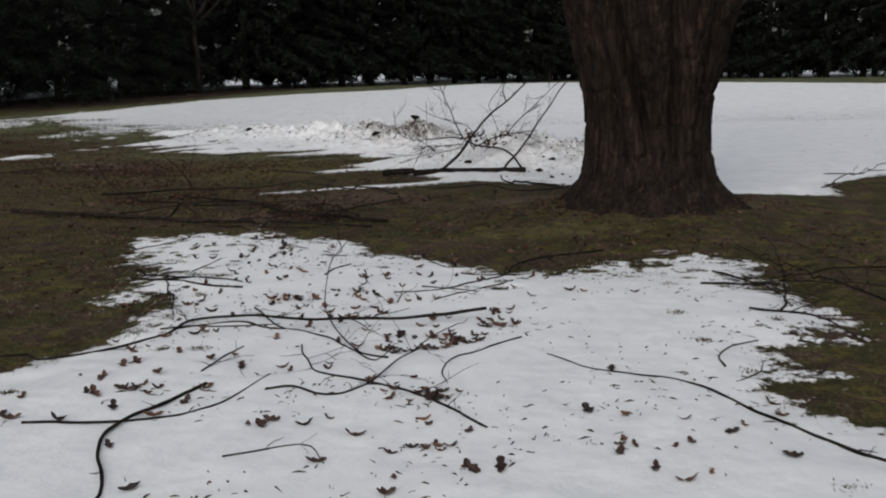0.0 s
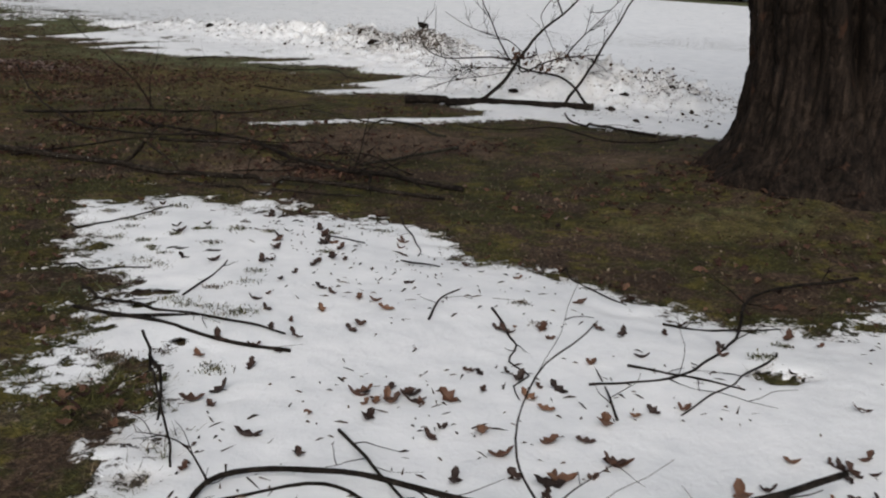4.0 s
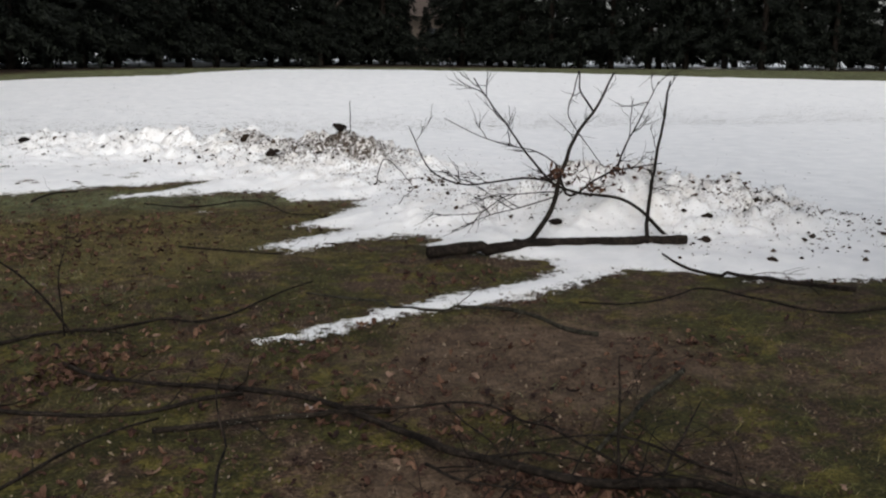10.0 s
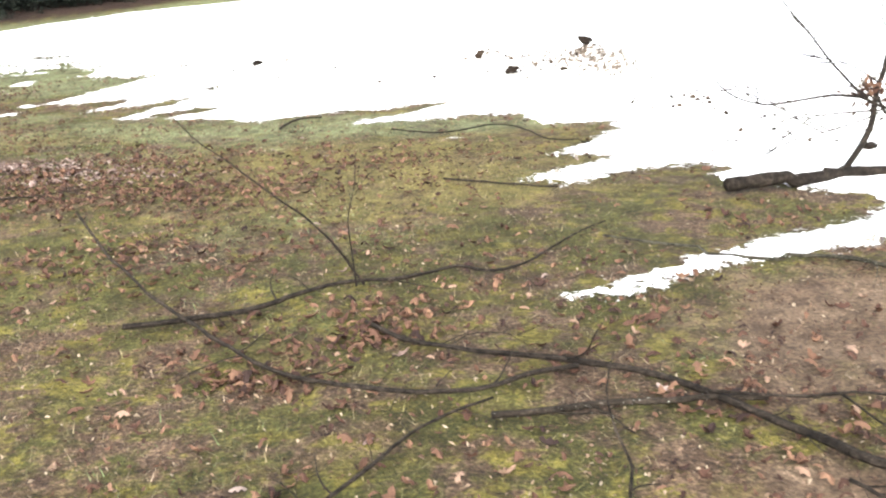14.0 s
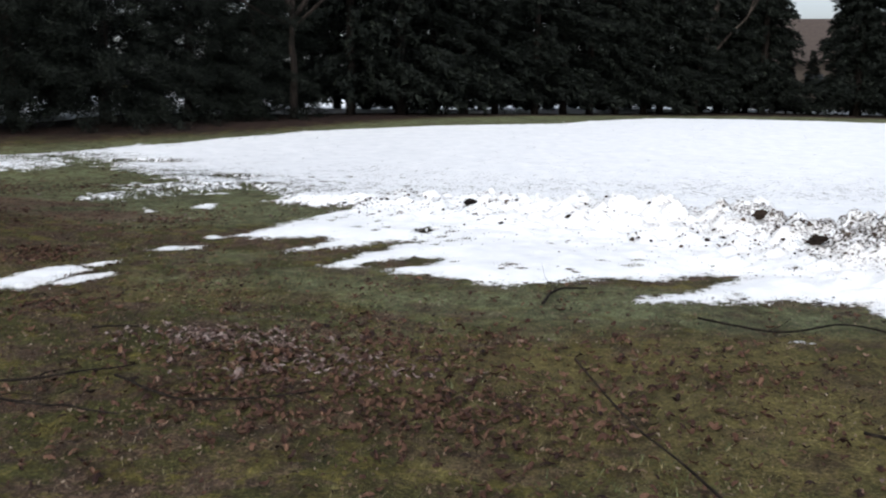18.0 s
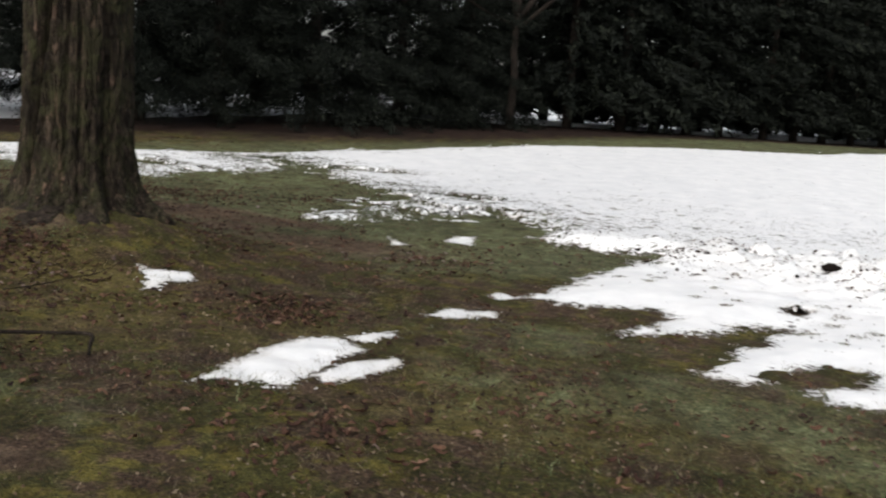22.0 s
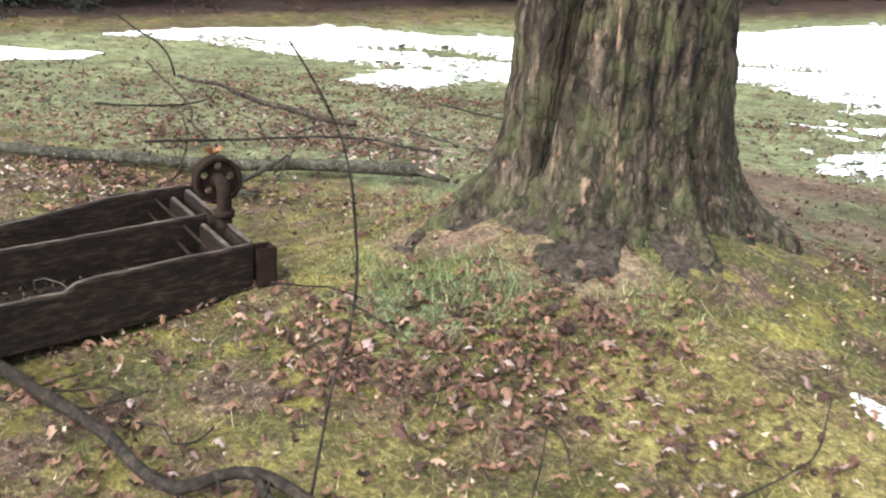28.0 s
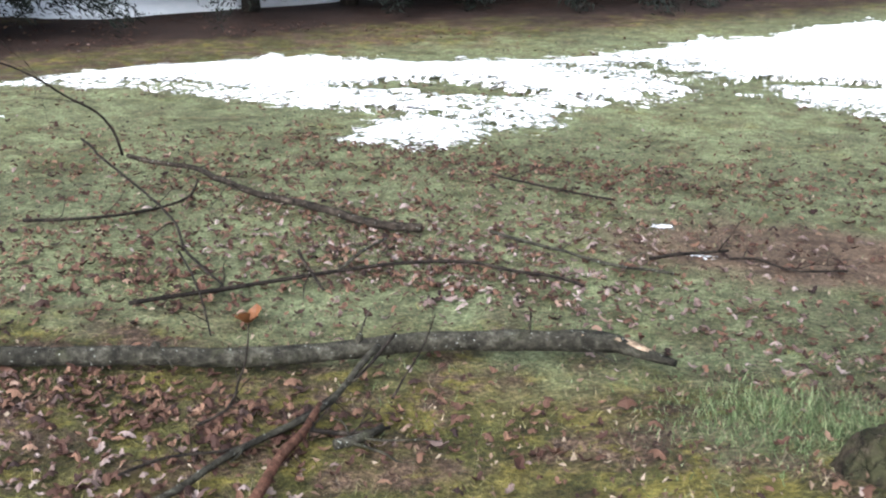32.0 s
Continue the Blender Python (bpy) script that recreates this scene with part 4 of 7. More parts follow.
bare_tree("birch_tree", (6.45, 57.6), [(0, 0, 0), (0.12, 0, 1.4), (0.28, 0, 2.7), (0.6, 0, 4.2), (1.0, 0, 5.6), (1.5, 0, 8.0)], 0.15, PALE_BARK, "grey-brown leaning birch in front of the evergreens",
          [((0.25, 0, 2.4), (1.0, 0, 0.75), 0.08, 5.5), ((1.0, 0, 5.6), (-0.4, 0, 1), 0.07, 4), ((1.45, 0, 7.8), (0.2, 0, 1), 0.08, 5)], 32)
bare_tree("deciduous_tree", (-20.35, 28.0), [(0, 0, 0), (0.02, 0, 2.0), (-0.03, 0, 4.2)], 0.2, PINE_BARK, "straight grey trunk at the edge of the needles",
          [((0, 0, 4.1), (-0.3, 0, 1), 0.15, 5), ((0, 0, 4.0), (0.4, 0.1, 1), 0.12, 5)], 33)


# ---- evergreens ----
def needle_crown(seed, height, reach, low, boughs, per, size, slim=1.0):
    """Tiers of drooping boughs, each a spray of small needle clumps."""
    rng = np.random.RandomState(seed)
    n = boughs * per
    tier = rng.randint(0, 22, boughs)
    hz = np.repeat(low + (height - low) * (tier / 22.0) ** 1.1 + rng.normal(0, 0.07, boughs), per)
    az = np.repeat(rng.uniform(0, 2 * math.pi, boughs), per)
    top = np.clip((hz - low) / (height - low), 0, 1)
    length = reach * (1 - top) ** 0.8 * np.repeat(rng.uniform(0.6, 1.2, boughs), per) + 0.2
    t = rng.uniform(0.1, 1, n) ** 0.6
    r = length * t
    droop = 0.1 * r - 0.3 * r * t
    side = rng.normal(0, 0.14, n) * (0.25 + r * (1.15 - t))
    px, py = np.cos(az) * r - np.sin(az) * side, np.sin(az) * r + np.cos(az) * side
    pz = hz + droop - np.abs(rng.normal(0, 0.13, n))
    d = np.stack([np.cos(az), np.sin(az), rng.uniform(-0.9, 0.0, n)], 1) + rng.normal(0, 0.5, (n, 3))
    d /= np.linalg.norm(d, axis=1)[:, None]
    w = np.cross(d, rng.normal(0, 1, (n, 3)))
    w /= np.linalg.norm(w, axis=1)[:, None]
    P = np.stack([px, py, pz], 1)
    ln, wd = (size * rng.uniform(0.6, 1.4, n))[:, None], (size * slim * rng.uniform(0.12, 0.26, n))[:, None]
    V = np.stack([P - d * ln * 0.4 + w * wd, P - d * ln * 0.4 - w * wd, P + d * ln * 0.6], 1).reshape(-1, 3)
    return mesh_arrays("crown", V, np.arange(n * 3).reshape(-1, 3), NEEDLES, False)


def conifer_trunk(seed, height, r):
    pts = [(0, 0, -0.1), (0.02, 0, height * 0.3), (-0.02, 0.02, height * 0.65), (0, 0, height * 0.97)]
    line = curve(pts, 0.4)
    v, f = tube_arrays(line, np.linspace(r, 0.015, len(line)), 9, seed, 0.08)
    return mesh_from("trunk", v, f, PINE_BARK)


rng = np.random.RandomState(7)
CROWNS = [(needle_crown(40 + k, h, w, low, 230, 75, 0.24), conifer_trunk(50 + k, h, 0.17)) for k, (h, w, low) in enumerate(((12.5, 2.2, 0.95), (11.0, 2.0, 0.8), (13.5, 2.4, 1.15), (10.0, 2.1, 0.65)))]
FINE_CROWNS = [(needle_crown(60 + k, h, w, low, 420, 330, 0.105, 0.6), conifer_trunk(70 + k, h, 0.16)) for k, (h, w, low) in enumerate(((10.5, 2.5, 0.55), (12.0, 2.4, 0.9)))]


def evergreen(x, y, kind, turn, size, label="dense dark evergreen with boughs low over the ground", lane=True):
    # A lane through the row stays open.
    if lane and y > 45 and abs((x - 12.7) * 0.942 - (y - 59.5) * 0.337) < 2.0:
        return None
    crown, trunk = kind
    root = tagged(new("evergreen_tree"), label, "tree", "row of evergreens")
    root.matrix_world = pose(x, y, float(land(x, y)), 0, 0, turn) @ Matrix.Scale(size, 4)
    part("trunk", trunk, root)
    part("crown", crown, root)
    return root


x = -46.0
while x < 62:
    y = float(row_y(x))
    slope = (float(row_y(x + 0.5)) - float(row_y(x - 0.5)))
    step = rng.uniform(1.5, 2.3) / math.hypot(1, slope)
    gap = (-20.9 < x < -19.2) or (-9.9 < x < -8.7)
    if not gap:
        near = -24 < x < -10
        pool = FINE_CROWNS if near else CROWNS
        evergreen(x + rng.uniform(-0.2, 0.2), y + 0.9 + rng.uniform(-0.5, 0.5), pool[rng.randint(len(pool))], rng.uniform(0, 360), rng.uniform(0.85, 1.12))
    if rng.uniform() < 0.8:
        back = 4.6 if x > -13 else 8.5
        evergreen(x + rng.uniform(-0.6, 0.6) - back * 0.55, y + back + rng.uniform(-0.8, 0.8), CROWNS[rng.choice([1, 3, 1, 0])], rng.uniform(0, 360), rng.uniform(0.9, 1.25))
    x += step


evergreen(14.8, 58.75, CROWNS[1], 20, 1.0)
evergreen(10.6, 60.25, CROWNS[3], 80, 1.05)
evergreen(15.6, 61.8, CROWNS[0], 140, 0.95)
for k, (x, y, size) in enumerate(((12.2, 61.5, 0.3), (13.6, 62.0, 0.34), (12.9, 64.0, 0.36))):
    evergreen(x, y, CROWNS[(1, 3)[k % 2]], 70 * k, size, "young dark evergreen filling the foot of a gap", False)


# ---- a house far behind the gap ----
def box_mesh(name, size, mat, bevel=0.01):
    bm = bmesh.new()
    bmesh.ops.create_cube(bm, size=1.0, matrix=Matrix.Diagonal((*size, 1)))
    if bevel:
        bmesh.ops.bevel(bm, geom=bm.edges[:], offset=bevel, segments=2, affect="EDGES")
    me = bpy.data.meshes.new(name)
    bm.to_mesh(me)
    bm.free()
    me.materials.append(mat)
    return me


def plain(name, a, b, rough=0.7, scale=6.0, stretch=(1, 1, 1)):
    m, n, l, bs = material(name, rough)
    l.new(ramp(n, l, noise_node(n, l, place(n, l, stretch), scale, 5), [(0.3, a), (0.7, b)]), bs.inputs["Base Color"])
    return m


SIDING = plain("tan_siding", (0.06, 0.047, 0.037), (0.10, 0.08, 0.063), 0.8, 3, (0.3, 0.3, 8))
SHINGLE = plain("brown_shingle", (0.05, 0.038, 0.032), (0.085, 0.066, 0.055), 0.9, 9)
PANE = plain("dark_pane", (0.03, 0.035, 0.04), (0.06, 0.065, 0.07), 0.15)
house = tagged(new("house"), "distant tan house with a brown gabled roof", "house")
house.matrix_world = pose(18.5, 76, float(land(18, 76)), 0, 0, -12)
wall = part("wall", box_mesh("wall", (11, 8, 3.2), SIDING, 0.02), house)
wall.location = (0, 0, 1.6)
bm = bmesh.new()
pts = [bm.verts.new(p) for p in ((-6, -4.6, 3.1), (6, -4.6, 3.1), (6, 4.6, 3.1), (-6, 4.6, 3.1), (-6, 0, 6.0), (6, 0, 6.0))]
for f in ((0, 1, 5, 4), (2, 3, 4, 5), (1, 2, 5), (3, 0, 4), (3, 2, 1, 0)):
    bm.faces.new([pts[i] for i in f])
me = bpy.data.meshes.new("roof")
bm.to_mesh(me)
bm.free()
me.materials.append(SHINGLE)
part("roof", me, house)
for wx in (-3.6, -0.4, 3.2):
    window = part("window", box_mesh("window", (1.3, 0.12, 1.2), SIDING, 0.02), house)
    window.location = (wx, -4.03, 1.8)
    pane = part("pane", box_mesh("pane", (1.1, 0.06, 1.0), PANE, 0.0), window)
    pane.location = (0, -0.05, 0)


# ---- fallen branches ----
def sprig(start, way, length, r, rng, sides=5, sag=0.3):
    way = np.array(way, float)
    way /= np.linalg.norm(way)
    pts, q = [np.array(start, float)], np.array(start, float)
    for _ in range(4):
        way = way + rng.normal(0, 0.16, 3) - np.array([0, 0, sag * 0.15])
        way /= np.linalg.norm(way)
        q = q + way * length / 4
        pts.append(q)
    line = curve(pts, max(0.02, length / 10))
    return line, tube_arrays(line, np.linspace(r, max(0.0009, r * 0.35), len(line)), sides)


def fallen(name, label, points, r0, r1, twigs=4, seed=0, mat=None, raised=None, twig_length=0.35, category="branch", cut=None, up=0.25, wobble=0.02, group="fallen branches", sub=True, stiff=False):
    """A branch on the ground: points are (x, y) or (x, y, height above what it lies on)."""
    mat = mat or DARK_BARK
    rng = np.random.RandomState(seed + 100)
    pts = np.array([(*p, 0.0) if len(p) == 2 else p for p in points], float)
    line = curve(pts, 0.045, wobble, seed)
    R = np.linspace(r0, r1, len(line))
    if cut == 2:
        R = R * np.interp(np.arange(len(line)), [0, len(line) - 6, len(line) - 1], [1, 1, 0.35])
    rest = surface(line[:, 0], line[:, 1])
    smooth = np.convolve(np.pad(rest, 4, mode="edge"), np.ones(9) / 9, "valid")
    if stiff:
        smooth = np.linspace(rest[0], rest[-1] + 0.02, len(rest))
        rest = smooth
    arch = (raised or 0.0) * np.sin(np.linspace(0, math.pi, len(line)))
    line[:, 2] = arch + np.maximum(smooth, rest - 0.004) + np.maximum(line[:, 2], 0) + R * 0.75 + 0.034 * bare(line[:, 0], line[:, 1])
    knots = 1 + 0.16 * np.clip(vnoise(np.arange(len(line)) * 0.35, 0.5, seed, 8), 0, 1) + 0.05 * vnoise(np.arange(len(line)) * 1.3, 1.5, seed, 9)
    v, f = tube_arrays(line, R * knots, 9 if r0 > 0.015 else 6, seed, 0.1)
    origin = np.array([line[0, 0], line[0, 1], line[0, 2]])
    top = tagged(new(name, mesh_from("stem", v - origin, f, mat)), label, category, group)
    top.location = origin
    for k in range(twigs):
        i = int(rng.uniform(0.12, 0.98) * (len(line) - 1))
        d = line[min(i + 1, len(line) - 1)] - line[max(i - 1, 0)]
        d /= np.linalg.norm(d) + 1e-9
        side = np.cross(d, (0, 0, 1.0)) * rng.choice([-1, 1])
        length = twig_length * rng.uniform(0.4, 1.3)
        way = d * rng.uniform(0.2, 0.9) + side * rng.uniform(0.5, 1.0) + np.array([0, 0, up * rng.uniform(-0.1, 1.6)])
        twig_line, piece = sprig(line[i], way, length, min(R[i] * 0.6, 0.006) * rng.uniform(0.5, 1), rng)
        pieces = [piece]
        if sub and length > 0.16:
            for _ in range(rng.randint(1, 4)):
                j = rng.randint(2, len(twig_line) - 1)
                pieces.append(sprig(twig_line[j], way + rng.normal(0, 0.7, 3), length * rng.uniform(0.25, 0.5), 0.0018, rng, 4)[1])
        v, f = joined(pieces)
        v[:, 2] = np.maximum(v[:, 2], surface(v[:, 0], v[:, 1]) + 0.002)
        part("twig", mesh_from("twig", v - origin, f, mat), top)
    if cut == 2:
        w = line[-7:-1] + np.array([0, 0, 0.35]) * R[-7:-1, None]
        v, f = tube_arrays(w, R[-7:-1] * np.array([0.1, 0.25, 0.5, 0.75, 0.7, 0.4]), 9, seed, 0.35)
        part("torn_end", mesh_from("torn_end", v - origin, f, RAW_WOOD), top, "pale torn wood")
    elif cut is not None:
        p, d = line[0 if cut == 0 else -1], (line[0] - line[1] if cut == 0 else line[-1] - line[-2])
        d = d / np.linalg.norm(d)
        rr = R[0] if cut == 0 else R[-1]
        v, f = tube_arrays([p - d * 0.002, p + d * rr * 0.5, p + d * rr * 0.9], [rr * 0.97, rr * 0.85, rr * 0.5], 9, seed, 0.3)
        part("torn_end", mesh_from("torn_end", v - origin, f, RAW_WOOD), top, "pale torn wood")
    return top, line, R


SNOWY = "thin dark twig lying on snow"
# On the first snow patch.
fallen("fallen_branch", "long dark crooked branch lying across snow", [(-2.4, 4.95, 0), (-2.1, 5.06, 0), (-1.88, 5.2, 0), (-1.73, 5.34, 0), (-1.63, 5.44, 0), (-1.57, 5.64, 0.01), (-1.39, 5.7, 0.02), (-1.1, 5.61, 0.04), (-0.82, 5.47, 0.05), (-0.57, 5.48, 0.05), (-0.29, 5.43, 0.05), (-0.03, 5.51, 0.05), (0.26, 5.65, 0.05)], 0.006, 0.0105, 7, 1, up=0.3, wobble=0.012)
for k, line in enumerate(([(-1.6, 5.52), (-1.44, 5.6), (-1.25, 5.65), (-1.08, 5.5), (-0.84, 5.42), (-0.66, 5.22), (-0.53, 5.02), (-0.42, 4.83), (-0.36, 4.78), (-0.3, 4.98)], [(-1.23, 5.95), (-1.09, 5.7, 0.01), (-0.93, 5.45)], [(-1.97, 6.61, 0.1), (-1.8, 6.09, 0.04), (-1.68, 5.76)],
                          [(-1.7, 5.5), (-1.5, 5.5, 0.02), (-1.3, 5.55), (-1.0, 5.58)], [(-1.24, 4.65), (-1.19, 4.88), (-1.11, 5.07)])):
    fallen("fallen_branch", "crooked dark side branch tangled on snow", line, 0.0055, 0.0035, 3, 240 + k, twig_length=0.2, up=0.3)
fallen("arched_twig", "thin bare twig arching up over snow", [(-0.29, 4.82), (-0.45, 4.92), (-0.6, 5.2, 0.04), (-0.72, 5.6, 0.12), (-0.68, 5.62, 0.35), (-0.55, 5.55, 0.55)], 0.006, 0.002, 3, 3)
fallen("fallen_twig", SNOWY, [(-0.87, 4.33), (-0.73, 4.36), (-0.55, 4.23), (-0.4, 4.35), (-0.2, 4.79, 0.03), (0.04, 5.33, 0.03), (0.14, 5.6)], 0.006, 0.002, 3, 4)
fallen("fallen_twig", SNOWY, [(-0.8, 5.1), (-0.74, 4.86), (-0.62, 4.58), (-0.41, 4.44), (-0.18, 4.26), (0.03, 3.99), (0.17, 3.77)], 0.004, 0.006, 7, 5)
fallen("fallen_twig", "smooth curved dark stick on snow", [(-1.84, 3.92), (-1.57, 3.9), (-1.33, 3.94), (-1.13, 4.03), (-0.98, 4.26), (-0.87, 4.56)], 0.007, 0.003, 0, 6)
fallen("fallen_twig", "crooked dark stick crossing another on snow", [(-1.16, 4.42), (-1.31, 4.11, 0.01), (-1.39, 3.9, 0.012), (-1.42, 3.69), (-1.27, 3.24), (-1.22, 3.0)], 0.009, 0.006, 2, 7, twig_length=0.1)
fallen("fallen_branch", "long thin whip of a branch lying on snow", [(0.54, 4.85), (0.77, 4.54), (1.08, 4.41), (1.28, 4.18), (1.43, 3.84), (1.55, 3.56), (1.67, 3.39), (2.0, 3.0)], 0.003, 0.009, 9, 8, twig_length=0.09)
fallen("fallen_twig", SNOWY, [(-0.87, 3.5), (-0.66, 3.59), (-0.55, 3.58), (-0.47, 3.42)], 0.004, 0.002, 3, 9, twig_length=0.15)
fallen("fallen_branch", "slender forked branch across snow and turf", [(-0.33, 6.36), (0.06, 6.51), (0.36, 6.87), (0.72, 7.5), (1.34, 7.76)], 0.004, 0.009, 7, 10)
fallen("fallen_twig", SNOWY, [(0.0, 4.4), (-0.01, 4.55), (0.04, 4.77), (0.22, 4.98), (0.44, 5.17)], 0.003, 0.005, 2, 11, twig_length=0.15)
fallen("fallen_twig", SNOWY, [(1.42, 4.6), (1.44, 4.8), (1.55, 4.98), (1.76, 5.12)], 0.006, 0.003, 1, 12, twig_length=0.1)
fallen("fallen_twig", SNOWY, [(1.4, 4.39), (1.56, 4.51), (1.64, 4.71)], 0.004, 0.002, 1, 13, twig_length=0.1)
fallen("fallen_twig", SNOWY, [(-2.4, 7.3), (-1.95, 7.04), (-1.48, 6.8)], 0.008, 0.004, 4, 14, twig_length=0.2)
for k, line in enumerate(([(2.0, 6.9), (2.2, 6.3, 0.04), (2.25, 5.9)], [(1.92, 5.75), (2.22, 5.44, 0.05), (2.35, 5.05)], [(3.4, 7.0), (2.75, 6.5, 0.1), (2.1, 6.4, 0.02)],
                          [(2.1, 5.7), (2.4, 6.6, 0.12), (2.5, 7.5, 0.25)], [(2.9, 5.6), (2.5, 6.2, 0.12), (2.2, 7.0, 0.2)], [(1.8, 6.5), (2.4, 6.3, 0.06), (3.0, 6.1, 0.04)])):
    fallen("brush_branch", "twiggy dark branch of a small brush tangle", line, 0.009, 0.003, 6, 20 + k, twig_length=0.45, group="brush tangle")
fallen("fallen_branch", "broken dark branch at the edge of snow", [(-2.4, 7.14), (-2.1, 6.99), (-1.8, 6.77), (-1.61, 6.68), (-1.43, 6.62)], 0.008, 0.007, 2, 30, twig_length=0.15)
fallen("fallen_twig", SNOWY, [(-2.2, 6.99, 0.01), (-1.83, 6.97)], 0.008, 0.005, 0, 31)
fallen("fallen_twig", SNOWY, [(-1.94, 6.61), (-1.86, 6.33), (-1.81, 6.08)], 0.007, 0.004, 1, 32, twig_length=0.1)
fallen("fallen_twig", "wavy dark twig lying on snow", [(-0.61, 7.18), (-0.57, 6.99), (-0.56, 6.76), (-0.61, 6.59), (-0.54, 6.45), (-0.61, 6.35), (-0.61, 6.23)], 0.006, 0.002, 2, 33, twig_length=0.08)
for k, line in enumerate(([(-0.9, 7.02), (-0.82, 7.31), (-0.72, 7.45)], [(-1.96, 7.26), (-1.9, 7.51), (-1.85, 7.79)], [(-2.62, 7.63), (-2.21, 7.72)], [(-2.77, 8.34), (-2.52, 8.6), (-2.33, 8.85)],
                          [(-0.98, 8.74), (-0.91, 8.34), (-0.9, 8.04)], [(-0.18, 7.88), (-0.08, 7.62), (0.05, 7.39)], [(0.13, 7.07), (0.41, 7.07), (0.7, 7.12)], [(0.5, 6.75), (0.44, 6.65), (0.14, 6.37), (-0.07, 6.15)],
                          [(-0.16, 6.56), (0.03, 6.49), (0.22, 6.35)], [(-1.0, 7.9), (-0.8, 7.82)], [(-1.4, 8.3), (-1.2, 8.2)], [(-0.3, 6.1), (-0.28, 6.35)])):
    fallen("fallen_twig", SNOWY, line, 0.0055, 0.003, 2, 40 + k, twig_length=0.12)

# On the bare lawn.
fallen("fallen_branch", "thick lichened branch with broken side shoots", [(-4.9, 10.75), (-4.3, 10.47), (-3.69, 10.24), (-3.52, 10.17), (-3.35, 10.1), (-3.13, 10.02), (-2.98, 9.97), (-2.88, 9.92), (-2.76, 9.83), (-2.63, 9.75), (-2.54, 9.72), (-2.42, 9.74), (-2.27, 9.7), (-2.1, 9.67), (-1.91, 9.65), (-1.73, 9.61), (-1.56, 9.56), (-1.39, 9.51), (-1.23, 9.43), (-1.05, 9.35), (-0.7, 9.22)], 0.024, 0.015, 8, 60, SPOT_BARK, twig_length=0.3, up=0.4, wobble=0.01)
fallen("broken_shoot", "broken side shoot with a pale torn end", [(-2.91, 9.94, 0.01), (-2.84, 9.92, 0.06), (-2.77, 9.87, 0.13), (-2.72, 9.82, 0.2)], 0.015, 0.012, 0, 61, SPOT_BARK, cut=1, wobble=0.006)
fallen("broken_shoot", "thin fork drooping from a broken shoot", [(-2.72, 9.82, 0.18), (-2.6, 9.8, 0.11), (-2.52, 9.76, 0.05), (-2.45, 9.73)], 0.009, 0.005, 2, 250, SPOT_BARK, twig_length=0.15)
fallen("upright_twig", "thin crooked shoot standing from a broken fork", [(-2.73, 9.83, 0.2), (-2.7, 9.95, 0.24), (-2.66, 10.08, 0.28), (-2.67, 10.2, 0.32), (-2.67, 10.3, 0.4), (-2.62, 10.4, 0.46)], 0.006, 0.002, 2, 63, twig_length=0.12)
fallen("fallen_branch", "long smooth dark branch lying on the lawn", [(-3.28, 11.95), (-3.11, 11.69), (-2.91, 11.54), (-2.62, 11.41), (-2.43, 11.31), (-2.27, 11.21), (-2.13, 11.02), (-2.0, 10.8), (-1.88, 10.59), (-1.76, 10.39), (-1.64, 10.24), (-1.52, 10.11), (-1.38, 9.99), (-1.21, 9.93), (-1.05, 9.88), (-0.95, 9.79), (-0.8, 9.66), (-0.55, 9.5)], 0.009, 0.02, 12, 64, up=0.35, wobble=0.012)
fallen("fallen_branch", "thin curved branch forking over wet grass", [(-4.75, 13.1, 0.3), (-4.55, 12.8, 0.15), (-4.25, 12.35, 0.05), (-3.86, 11.78), (-3.7, 11.56), (-3.55, 11.4), (-3.38, 11.28), (-3.2, 11.19), (-3.02, 11.15), (-2.85, 11.16), (-2.67, 11.26), (-2.48, 11.3)], 0.008, 0.010, 8, 65, up=0.35, wobble=0.01)
fallen("fallen_branch", "rough dead branch with flaking bark", [(-2.88, 10.94), (-2.64, 10.95), (-2.45, 10.96), (-2.26, 10.93), (-2.11, 10.93), (-1.91, 10.9)], 0.014, 0.01, 2, 66, SPOT_BARK, wobble=0.01)
fallen("fallen_twig", "arched dry twig over bare earth", [(-2.11, 10.94, 0.02), (-1.85, 10.79, 0.06), (-1.67, 10.74, 0.08), (-1.55, 10.66, 0.08), (-1.45, 10.54, 0.06), (-1.35, 10.39, 0.04), (-1.27, 10.21, 0.02), (-1.22, 10.06), (-1.18, 9.9), (-1.18, 9.65)], 0.005, 0.006, 5, 67, twig_length=0.25)
fallen("fallen_twig", "short dark twig hanging from an arched one", [(-1.7, 10.78, 0.06), (-1.64, 10.57, 0.03), (-1.62, 10.36)], 0.004, 0.003, 2, 267, twig_length=0.12)
fallen("fallen_branch", "bent dark branch lying on grass", [(-4.35, 12.1), (-3.9, 12.16), (-3.75, 12.2), (-3.57, 12.37), (-3.37, 12.49), (-3.13, 12.51), (-2.95, 12.56), (-2.77, 12.64), (-2.64, 12.53), (-2.44, 12.61), (-2.19, 12.88), (-2.0, 13.1), (-1.82, 13.26)], 0.015, 0.004, 8, 68, twig_length=0.3, wobble=0.01)
fallen("fallen_branch", "straight grey branch lying over a snow streak", [(-1.91, 12.96), (-1.66, 12.73), (-1.39, 12.53), (-1.12, 12.38), (-0.84, 12.27), (-0.72, 12.06), (-0.65, 11.79), (-0.54, 11.64)], 0.007, 0.014, 2, 69, LICHEN_BARK, wobble=0.008)
